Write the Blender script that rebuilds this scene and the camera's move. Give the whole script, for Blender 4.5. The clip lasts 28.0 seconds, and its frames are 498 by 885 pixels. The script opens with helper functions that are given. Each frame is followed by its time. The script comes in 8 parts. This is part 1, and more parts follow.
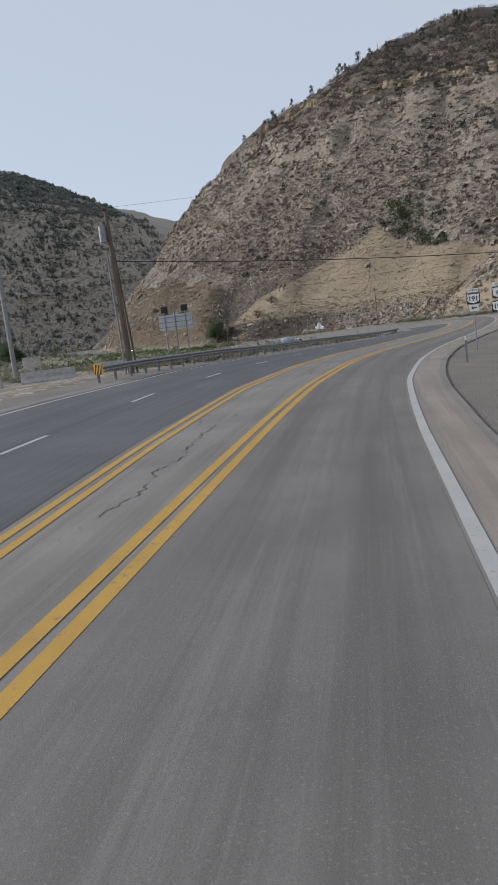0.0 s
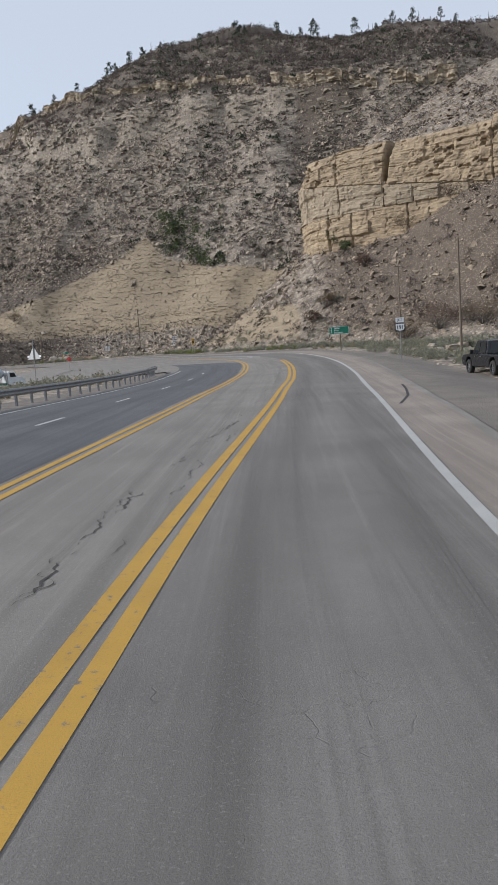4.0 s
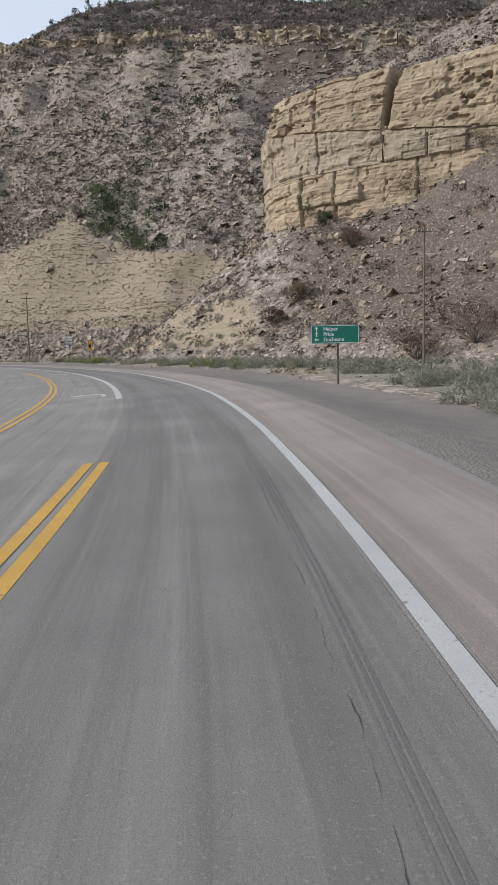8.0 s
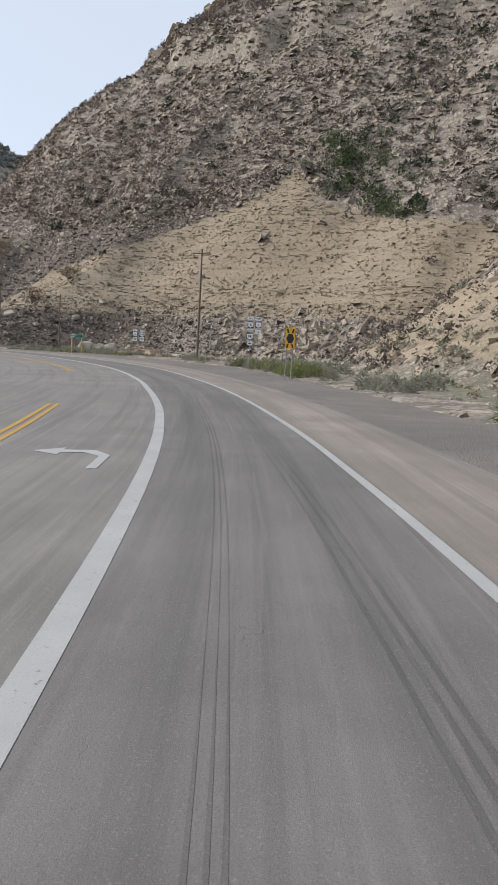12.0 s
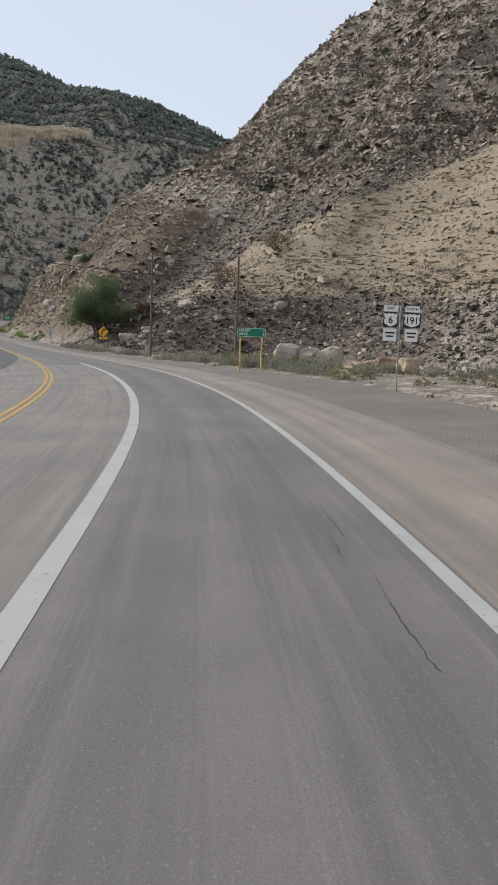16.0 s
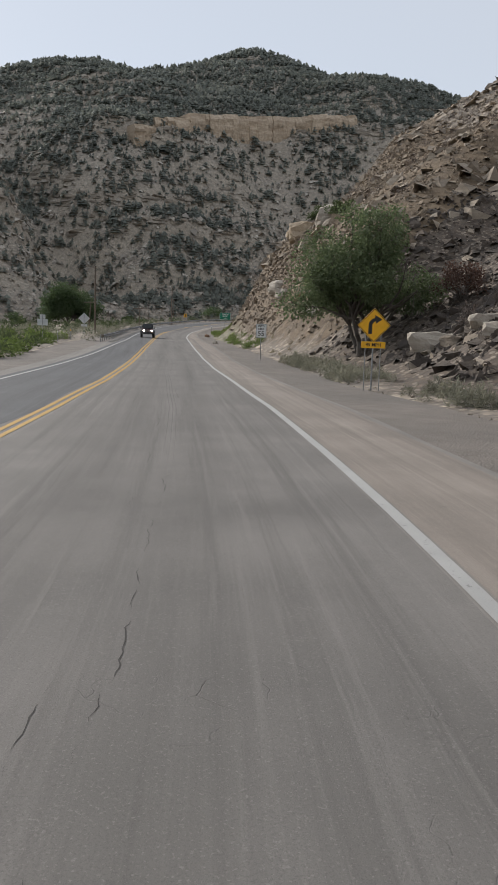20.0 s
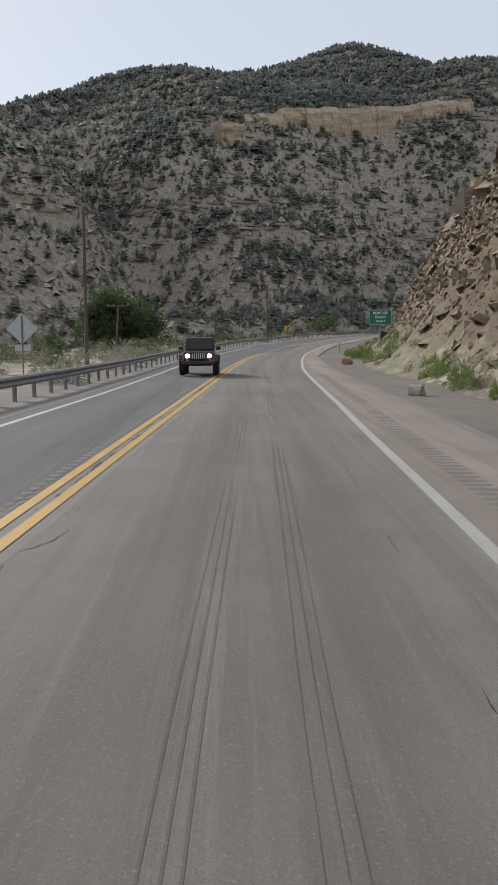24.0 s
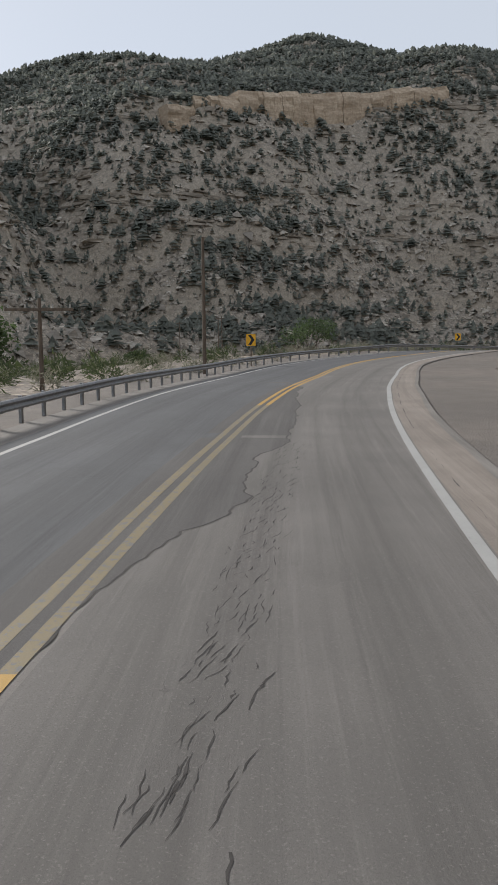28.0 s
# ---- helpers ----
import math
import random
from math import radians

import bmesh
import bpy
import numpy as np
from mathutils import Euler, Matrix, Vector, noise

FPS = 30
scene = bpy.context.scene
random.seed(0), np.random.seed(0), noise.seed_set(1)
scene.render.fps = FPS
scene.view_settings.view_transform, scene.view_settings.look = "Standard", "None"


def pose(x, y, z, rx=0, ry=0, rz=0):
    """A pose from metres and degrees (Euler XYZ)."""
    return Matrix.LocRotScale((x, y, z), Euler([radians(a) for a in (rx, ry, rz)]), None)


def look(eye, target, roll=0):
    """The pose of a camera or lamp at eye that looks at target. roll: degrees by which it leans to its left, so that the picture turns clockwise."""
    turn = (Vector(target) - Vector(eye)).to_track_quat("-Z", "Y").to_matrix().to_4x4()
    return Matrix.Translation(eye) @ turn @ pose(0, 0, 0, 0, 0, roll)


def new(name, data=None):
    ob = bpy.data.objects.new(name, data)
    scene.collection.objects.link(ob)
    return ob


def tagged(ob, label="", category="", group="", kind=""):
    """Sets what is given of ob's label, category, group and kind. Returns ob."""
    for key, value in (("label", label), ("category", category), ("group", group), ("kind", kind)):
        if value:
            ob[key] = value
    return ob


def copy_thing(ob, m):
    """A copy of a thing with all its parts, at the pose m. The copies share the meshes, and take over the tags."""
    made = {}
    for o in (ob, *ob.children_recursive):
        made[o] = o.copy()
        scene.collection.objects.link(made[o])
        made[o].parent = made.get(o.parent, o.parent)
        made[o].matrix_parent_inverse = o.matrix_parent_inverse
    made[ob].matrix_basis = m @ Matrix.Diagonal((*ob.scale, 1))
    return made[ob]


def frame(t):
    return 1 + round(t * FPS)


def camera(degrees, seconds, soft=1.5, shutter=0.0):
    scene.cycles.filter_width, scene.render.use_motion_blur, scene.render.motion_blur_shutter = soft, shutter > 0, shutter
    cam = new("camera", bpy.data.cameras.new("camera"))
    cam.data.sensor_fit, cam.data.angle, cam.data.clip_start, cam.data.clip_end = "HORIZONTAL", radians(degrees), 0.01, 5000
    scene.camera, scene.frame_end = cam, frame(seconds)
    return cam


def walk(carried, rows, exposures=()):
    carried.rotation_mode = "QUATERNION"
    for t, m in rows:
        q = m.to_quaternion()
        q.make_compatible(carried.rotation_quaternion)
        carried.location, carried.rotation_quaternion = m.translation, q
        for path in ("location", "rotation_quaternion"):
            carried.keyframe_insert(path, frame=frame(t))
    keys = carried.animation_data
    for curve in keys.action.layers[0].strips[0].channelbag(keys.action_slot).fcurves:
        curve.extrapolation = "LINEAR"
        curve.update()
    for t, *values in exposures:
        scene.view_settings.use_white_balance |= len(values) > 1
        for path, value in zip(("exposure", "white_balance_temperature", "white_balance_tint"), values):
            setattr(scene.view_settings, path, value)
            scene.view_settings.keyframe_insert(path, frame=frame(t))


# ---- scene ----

# ------------------------------------------------------------------ camera
# seconds, x, y, z, yaw to the left of +y, pitch, roll
PATH = [
    (0, 3.17, -97.45, 2.131, 17.97, -7.47, -6.91),
    (0.5, 1.62, -89.89, 2.077, 16.35, -7.34, -6.86),
    (1, 0.26, -82.30, 2.115, 14.71, -7.14, -6.90),
    (1.5, -0.92, -74.67, 2.162, 12.85, -6.84, -7.20),
    (2, -1.83, -67.04, 2.174, 10.45, -6.62, -7.44),
    (2.5, -2.41, -59.49, 2.172, 7.71, -6.67, -7.61),
    (3, -2.67, -52.00, 2.164, 5.23, -6.83, -5.61),
    (3.5, -2.64, -44.63, 2.145, 3.21, -6.97, -4.07),
    (4, -2.45, -37.30, 2.112, 1.65, -7.05, -3.90),
    (4.5, -2.00, -30.08, 2.096, 0.38, -7.06, -3.90),
    (6.5, 0.46, 0.60, 2.115, -2.24, -6.98, -2.33),
    (7, 0.97, 8.53, 2.158, -2.33, -6.92, -1.59),
    (7.5, 1.37, 16.32, 2.201, -2.31, -6.76, -0.65),
    (8, 1.32, 24.29, 2.291, -1.40, -6.69, -1.34),
    (8.5, 1.17, 32.39, 2.330, 0.22, -6.63, -1.10),
    (9, 0.64, 40.50, 2.387, 1.95, -6.58, -0.29),
    (9.5, -0.06, 48.64, 2.448, 3.80, -6.54, 0.52),
    (10, -1.15, 56.85, 2.500, 5.89, -6.53, 1.42),
    (10.5, -2.55, 65.05, 2.516, 8.28, -6.56, 2.23),
    (11, -4.33, 73.30, 2.473, 10.33, -6.58, 2.89),
    (11.5, -6.19, 81.59, 2.434, 11.93, -6.64, 3.10),
    (13.5, -16.54, 115.93, 2.275, 18.31, -6.89, 3.95),
    (14, -19.45, 123.66, 2.324, 20.26, -6.96, 4.39),
    (14.5, -22.80, 131.26, 2.338, 22.61, -7.07, 4.87),
    (15, -26.52, 138.77, 2.359, 25.02, -7.24, 5.54),
    (15.5, -30.40, 146.12, 2.367, 27.50, -7.37, 3.74),
    (16, -34.63, 153.30, 2.317, 29.81, -7.39, 2.16),
    (16.5, -39.19, 160.35, 2.262, 32.06, -7.49, 1.81),
    (17, -43.96, 167.34, 2.211, 34.18, -7.58, 1.70),
    (17.5, -49.21, 174.21, 2.135, 36.36, -7.61, 1.43),
    (18, -54.81, 181.08, 2.132, 38.55, -7.60, 1.83),
    (18.5, -60.64, 187.54, 2.123, 40.74, -7.55, 2.43),
    (19, -66.68, 193.83, 2.036, 42.99, -7.62, 2.35),
    (19.5, -73.40, 200.29, 1.972, 45.37, -7.69, 2.01),
    (20, -80.28, 206.40, 1.895, 47.82, -7.66, 1.74),
    (20.5, -87.35, 212.10, 1.797, 50.13, -7.67, 1.63),
    (21, -94.32, 217.39, 1.700, 51.97, -7.71, 1.41),
    (21.5, -101.22, 222.55, 1.643, 53.08, -7.65, 1.61),
    (23.5, -129.16, 242.97, 1.918, 54.78, -7.01, -0.26),
    (24, -136.78, 248.48, 2.125, 54.94, -6.44, -0.41),
    (24.5, -144.53, 254.04, 2.351, 54.83, -6.04, -0.35),
    (25, -152.01, 259.52, 2.547, 54.81, -5.84, 1.67),
    (25.5, -159.18, 264.80, 2.810, 54.75, -5.82, 2.26),
    (26, -166.25, 269.83, 3.085, 54.66, -5.81, 1.89),
    (26.5, -173.25, 274.95, 3.320, 54.66, -5.74, 1.38),
    (27, -180.11, 280.62, 3.558, 54.27, -5.73, 0.82),
    (27.5, -187.02, 286.37, 3.825, 53.39, -5.66, 0.13),
    (28, -193.92, 292.22, 4.104, 51.93, -5.54, -0.68),
]


def heading(x, y, z, yaw, pitch, roll):
    a, b = radians(yaw), radians(pitch)
    ahead = Vector((-math.sin(a) * math.cos(b), math.cos(a) * math.cos(b), math.sin(b)))
    eye = Vector((x, y, z))
    return look(eye, eye + ahead, roll)


EXPOSURES = [(0.0, 0.28, 5950, 10), (4.0, 0.48, 5950, 10), (8.0, 0.63, 5950, 10), (10.0, 0.67, 6000, 10), (13.0, 0.64, 6050, 10), (16.0, 0.58, 6150, 10), (20.0, 0.43, 6300, 10), (26.0, 0.43, 6300, 10), (28.0, 0.43, 6300, 10)]
cam = camera(34.32, 28.0, soft=1.5, shutter=0.0)
walk(cam, [(t, heading(*r)) for t, *r in PATH], EXPOSURES)

# ------------------------------------------------------------------ daylight
SUN_YAW, SUN_HIGH = 91.0, 26.0
world = bpy.data.worlds.new("hazy_morning")
scene.world = world
world.use_nodes = True
wt = world.node_tree
sky = wt.nodes.new("ShaderNodeTexSky")
sky.sky_type = "NISHITA"
sky.sun_disc = False
sky.sun_elevation = radians(SUN_HIGH)
sky.sun_rotation = radians(-SUN_YAW)
sky.air_density, sky.dust_density, sky.ozone_density, sky.altitude = 1.0, 2.0, 1.0, 1800
wt.nodes["Background"].inputs["Strength"].default_value = 0.12
haze = wt.nodes.new("ShaderNodeMix")
haze.data_type = "RGBA"
haze.inputs[0].default_value = 0.8
haze.inputs[7].default_value = (4.3, 4.42, 4.56, 1)
wt.links.new(sky.outputs["Color"], haze.inputs[6])
wt.links.new(haze.outputs[2], wt.nodes["Background"].inputs["Color"])
sun_data = bpy.data.lights.new("sun", "SUN")
sun_data.energy, sun_data.angle, sun_data.color = 3.0, radians(12), (1.0, 0.935, 0.85)
sun = new("sun", sun_data)
a_, b_ = radians(SUN_YAW), radians(SUN_HIGH)
sun.matrix_world = look((0, 0, 300), (math.sin(a_) * math.cos(b_) * 300, -math.cos(a_) * math.cos(b_) * 300, 300 - 300 * math.sin(b_)))

# ------------------------------------------------------------------ materials


def mat(name, rough=0.9, metal=0.0):
    m = bpy.data.materials.new(name)
    m.use_nodes = True
    b = m.node_tree.nodes["Principled BSDF"]
    b.inputs["Roughness"].default_value, b.inputs["Metallic"].default_value = rough, metal
    return m


class Nodes:
    """Short ways to add nodes to one material."""

    def __init__(self, m):
        self.t = m.node_tree
        self.b = self.t.nodes["Principled BSDF"]

    def add(self, kind, **inputs):
        n = self.t.nodes.new(kind)
        for k, v in inputs.items():
            self.put(n, k, v)
        return n

    def put(self, n, k, v):
        s = n.inputs[int(k[1:])] if k[0] == "i" and k[1:].isdigit() else n.inputs[k.replace("_", " ")]
        if hasattr(v, "links"):
            self.t.links.new(v, s)
        else:
            s.default_value = v

    def place(self):
        return self.add("ShaderNodeNewGeometry").outputs["Position"]

    def local(self):
        return self.add("ShaderNodeTexCoord").outputs["Object"]

    def scaled(self, at, v):
        n = self.t.nodes.new("ShaderNodeVectorMath")
        n.operation = "MULTIPLY"
        self.t.links.new(at, n.inputs[0])
        n.inputs[1].default_value = v
        return n.outputs[0]

    def noise(self, at, scale, detail=4, rough=0.55, distort=0.0):
        return self.add("ShaderNodeTexNoise", Vector=at, Scale=scale, Detail=detail, Roughness=rough, Distortion=distort).outputs["Fac"]

    def cells(self, at, scale, feature="F1", out="Distance"):
        n = self.add("ShaderNodeTexVoronoi", Vector=at, Scale=scale)
        n.feature = feature
        return n.outputs[out]

    def ramp(self, fac, stops):
        n = self.t.nodes.new("ShaderNodeValToRGB")
        el = n.color_ramp.elements
        while len(el) < len(stops):
            el.new(0.5)
        for e, (p, c) in zip(el, stops):
            e.position = p
            e.color = (*c, 1) if len(c) == 3 else (c[0],) * 3 + (1,)
        self.t.links.new(fac, n.inputs[0])
        return n.outputs[0]

    def mix(self, fac, a, b, kind="MIX"):
        n = self.t.nodes.new("ShaderNodeMix")
        n.data_type, n.blend_type = "RGBA", kind
        self.put(n, "i0", fac)
        for s, v in ((6, a), (7, b)):
            if hasattr(v, "links"):
                self.t.links.new(v, n.inputs[s])
            else:
                n.inputs[s].default_value = (*v, 1) if len(v) == 3 else v
        return n.outputs[2]

    def math(self, op, a, b=0.0):
        n = self.t.nodes.new("ShaderNodeMath")
        n.operation = op
        for s, v in ((0, a), (1, b)):
            if hasattr(v, "links"):
                self.t.links.new(v, n.inputs[s])
            else:
                n.inputs[s].default_value = v
        return n.outputs[0]

    def attr(self, name):
        n = self.t.nodes.new("ShaderNodeAttribute")
        n.attribute_name = name
        return n.outputs["Fac"]

    def random(self):
        return self.add("ShaderNodeObjectInfo").outputs["Random"]

    def island(self):
        return self.add("ShaderNodeNewGeometry").outputs["Random Per Island"]

    def bump(self, height, strength=0.5, distance=0.05):
        n = self.add("ShaderNodeBump", Height=height, Strength=strength, Distance=distance)
        self.t.links.new(n.outputs[0], self.b.inputs["Normal"])

    def colour(self, c):
        self.put(self.b, "Base_Color", c if hasattr(c, "links") else (*c, 1))

    def rough(self, r):
        self.put(self.b, "Roughness", r)


def plain(name, c, rough=0.6, metal=0.0, vary=0.25, scale=6.0):
    """A painted, coated or cast surface with faint blotches and grain."""
    m = mat(name, rough, metal)
    n = Nodes(m)
    at = n.local()
    f = n.noise(at, scale, 5, 0.6)
    lo = tuple(v * (1 - vary) for v in c)
    hi = tuple(min(1, v * (1 + vary * 0.7)) for v in c)
    n.colour(n.ramp(f, [(0.3, lo), (0.7, hi)]))
    n.rough(n.ramp(n.noise(at, scale * 3, 3), [(0.3, (max(0.05, rough - 0.1),)), (0.7, (min(1, rough + 0.1),))]))
    n.bump(n.noise(at, scale * 12, 3), 0.15, 0.01)
    return m


def ground_material():
    m = mat("canyon_ground", 0.95)
    n = Nodes(m)
    at = n.place()
    geo = n.add("ShaderNodeNewGeometry")
    up = n.add("ShaderNodeSeparateXYZ", Vector=geo.outputs["True Normal"]).outputs["Z"]
    big, mid, fine = n.noise(at, 0.03, 5), n.noise(at, 0.3, 5, 0.65), n.noise(at, 2.6, 5, 0.65)
    soil = n.mix(n.ramp(big, [(0.35, (0,)), (0.65, (1,))]), (0.225, 0.19, 0.152), (0.172, 0.146, 0.119))
    soil = n.mix(n.ramp(mid, [(0.38, (0,)), (0.62, (0.8,))]), soil, (0.118, 0.1, 0.084))
    # level beds of sandstone, bare where the ground is steep
    layer = n.noise(n.scaled(at, (0.03, 0.03, 0.45)), 1.0, 6, 0.7, 0.6)
    stone = n.ramp(layer, [(0.3, (0.17, 0.145, 0.115)), (0.42, (0.36, 0.315, 0.245)), (0.5, (0.25, 0.215, 0.165)), (0.6, (0.42, 0.37, 0.295)), (0.75, (0.30, 0.26, 0.20))])
    steep = n.math("ADD", n.ramp(up, [(0.46, (0.9,)), (0.66, (0,))]), n.math("MULTIPLY", n.ramp(n.noise(n.scaled(at, (0.02, 0.02, 0.22)), 1.0, 4), [(0.55, (0,)), (0.62, (0.75,))]), n.ramp(up, [(0.7, (1,)), (0.86, (0,))])))
    soil = n.mix(n.math("MULTIPLY", steep, 0.7), soil, stone)
    # loose stones of three sizes, each with a tone of its own
    for size, much in ((0.45, 0.7), (1.15, 0.9), (3.0, 0.75)):
        v = n.add("ShaderNodeTexVoronoi", Vector=at, Scale=size)
        tone = n.ramp(n.add("ShaderNodeSeparateColor", Color=v.outputs["Color"]).outputs[0], [(0.0, (0.07, 0.056, 0.045)), (0.35, (0.18, 0.147, 0.115)), (0.7, (0.37, 0.307, 0.238)), (1.0, (0.5, 0.42, 0.33))])
        body = n.ramp(v.outputs["Distance"], [(0.0, (1,)), (0.34, (1,)), (0.5, (0,))])
        soil = n.mix(n.math("MULTIPLY", body, n.ramp(n.noise(at, size * 0.12, 3), [(0.3, (0.25,)), (0.52, (much,))])), soil, tone)
    stones = body
    col = soil
    # the far mountain's pale rock, lightened and softened further to stand in for haze
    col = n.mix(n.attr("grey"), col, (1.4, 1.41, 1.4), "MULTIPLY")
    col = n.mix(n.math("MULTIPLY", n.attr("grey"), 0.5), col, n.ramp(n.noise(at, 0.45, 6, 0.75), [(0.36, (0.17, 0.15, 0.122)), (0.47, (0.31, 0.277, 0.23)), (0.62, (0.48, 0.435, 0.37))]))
    clay = n.ramp(n.noise(n.scaled(at, (0.05, 0.05, 0.8)), 1.0, 5, 0.65), [(0.3, (0.22, 0.168, 0.105)), (0.5, (0.33, 0.262, 0.172)), (0.62, (0.255, 0.2, 0.128)), (0.75, (0.345, 0.275, 0.18))])
    clay = n.mix(n.ramp(fine, [(0.4, (0,)), (0.75, (0.6,))]), clay, (0.17, 0.13, 0.088))
    clay = n.mix(n.math("MULTIPLY", body, 0.4), clay, tone)
    col = n.mix(n.ramp(n.math("ADD", n.attr("bare"), n.math("MULTIPLY", mid, 0.3)), [(0.45, (0,)), (0.72, (1,))]), col, clay)
    dug = n.mix(n.ramp(n.noise(at, 1.3, 6, 0.7), [(0.35, (0,)), (0.65, (1,))]), (0.06, 0.041, 0.026), (0.17, 0.12, 0.072))
    dug = n.mix(n.math("MULTIPLY", body, 0.5), dug, n.mix(0.6, tone, (0.12, 0.082, 0.05)))
    col = n.mix(n.ramp(n.math("ADD", n.attr("cut"), n.math("MULTIPLY", mid, 0.3)), [(0.45, (0,)), (0.8, (0.95,))]), col, dug)
    ash = n.mix(n.ramp(fine, [(0.35, (0,)), (0.7, (1,))]), (0.045, 0.032, 0.023), (0.11, 0.08, 0.057))
    ash = n.mix(n.math("MULTIPLY", body, 0.55), ash, n.mix(0.3, tone, (0.1, 0.08, 0.062)))
    col = n.mix(n.ramp(n.math("ADD", n.attr("burnt"), n.math("MULTIPLY", mid, 0.4)), [(0.5, (0,)), (0.85, (0.9,))]), col, ash)
    grass = n.mix(fine, (0.10, 0.115, 0.05), (0.22, 0.21, 0.13))
    col = n.mix(n.ramp(n.math("ADD", n.attr("grassy"), n.math("MULTIPLY", mid, 0.4)), [(0.5, (0,)), (0.85, (0.75,))]), col, grass)
    col = n.mix(n.ramp(fine, [(0.3, (0.35,)), (0.6, (0,))]), col, (0.10, 0.088, 0.075))
    n.colour(col)
    n.bump(n.math("ADD", n.math("MULTIPLY", fine, 0.5), n.math("ADD", mid, n.math("MULTIPLY", stones, 0.15))), 0.8, 0.2)
    return m


def asphalt_material(name, base, warm=1.0):
    m = mat(name, 0.85)
    n = Nodes(m)
    n.b.inputs["Specular IOR Level"].default_value = 0.22
    at = n.place()
    # coordinates along and across the lane, for marks that tyres drew out
    lane = n.add("ShaderNodeCombineXYZ", X=n.attr("run"), Y=n.attr("across")).outputs[0]
    grit = n.noise(at, 70, 3, 0.8)
    patch, wide = n.noise(at, 0.35, 5, 0.6), n.noise(at, 0.06, 4)
    dark, lite = tuple(v * 0.78 for v in base), tuple(v * 1.16 for v in base)
    col = n.mix(n.ramp(patch, [(0.35, (0,)), (0.65, (1,))]), dark, lite)
    col = n.mix(n.ramp(wide, [(0.35, (0.5,)), (0.65, (0,))]), col, tuple(v * 0.84 for v in base))
    pulled = n.noise(n.scaled(lane, (0.035, 2.2, 1)), 1.0, 6, 0.7)
    col = n.mix(n.ramp(pulled, [(0.36, (0.6,)), (0.52, (0,))]), col, tuple(v * 0.62 for v in base))
    col = n.mix(n.ramp(n.noise(n.scaled(lane, (0.12, 5.0, 1)), 1.0, 5, 0.75), [(0.52, (0,)), (0.68, (0.5,))]), col, tuple(v * 1.3 for v in base))
    # tyre-darkened wheel tracks
    track = n.attr("track")
    col = n.mix(n.math("MULTIPLY", track, n.ramp(n.noise(n.scaled(lane, (0.05, 1.4, 1)), 1.0, 4), [(0.3, (0.1,)), (0.7, (0.75,))])), col, tuple(v * 0.55 for v in base))
    col = n.mix(n.ramp(grit, [(0.35, (0.45,)), (0.5, (0,)), (0.52, (0,))]), col, tuple(v * 0.5 for v in base))
    col = n.mix(n.ramp(n.noise(at, 45, 2, 0.7), [(0.58, (0,)), (0.72, (0.35,))]), col, tuple(min(1, v * 1.7) for v in base))
    # fine broken crazing in worn patches
    craze = n.ramp(n.cells(n.add("ShaderNodeVectorMath", i0=at, i1=n.add("ShaderNodeTexNoise", Vector=at, Scale=2.0).outputs["Color"]).outputs[0], 1.7, "DISTANCE_TO_EDGE"), [(0.0, (1,)), (0.016, (0,))])
    craze = n.math("MULTIPLY", craze, n.ramp(n.noise(at, 0.25, 4, 0.7), [(0.56, (0,)), (0.68, (0.6,))]))
    craze = n.math("MULTIPLY", craze, n.ramp(n.noise(at, 2.5, 3, 0.7), [(0.45, (0,)), (0.6, (1,))]))
    col = n.mix(craze, col, tuple(v * 0.35 for v in base))
    n.colour(col)
    n.rough(n.ramp(patch, [(0.3, (0.78,)), (0.7, (0.92,))]))
    n.bump(n.math("SUBTRACT", grit, n.math("MULTIPLY", craze, 2.0)), 0.5, 0.01)
    return m


def gravel_material():
    m = mat("roadside_gravel", 0.95)
    n = Nodes(m)
    at = n.place()
    peb = n.cells(at, 16)
    mid, wide = n.noise(at, 0.9, 5, 0.65), n.noise(at, 0.12, 4)
    col = n.mix(n.ramp(mid, [(0.35, (0,)), (0.65, (1,))]), (0.135, 0.116, 0.1), (0.185, 0.16, 0.138))
    col = n.mix(n.ramp(wide, [(0.4, (0,)), (0.65, (0.7,))]), col, (0.11, 0.097, 0.086))
    col = n.mix(n.ramp(peb, [(0.1, (0.4,)), (0.4, (0,))]), col, (0.27, 0.24, 0.21))
    n.colour(col)
    n.bump(n.math("SUBTRACT", mid, peb), 0.6, 0.04)
    return m


def paint_material(name, c, worn):
    m = mat(name, 0.7)
    n = Nodes(m)
    at = n.place()
    chips = n.ramp(n.noise(at, 9, 5, 0.75), [(worn - 0.04, (1,)), (worn + 0.05, (0,))])
    col = n.mix(n.ramp(n.noise(at, 1.1, 4), [(0.3, (0.35,)), (0.65, (0,))]), c, tuple(v * 0.6 for v in c))
    col = n.mix(chips, col, (0.12, 0.115, 0.11))
    col = n.mix(n.ramp(n.noise(at, 60, 2, 0.8), [(0.55, (0,)), (0.7, (0.4,))]), col, tuple(v * 0.5 for v in c))
    n.colour(col)
    n.bump(n.noise(at, 70, 3), 0.3, 0.006)
    return m


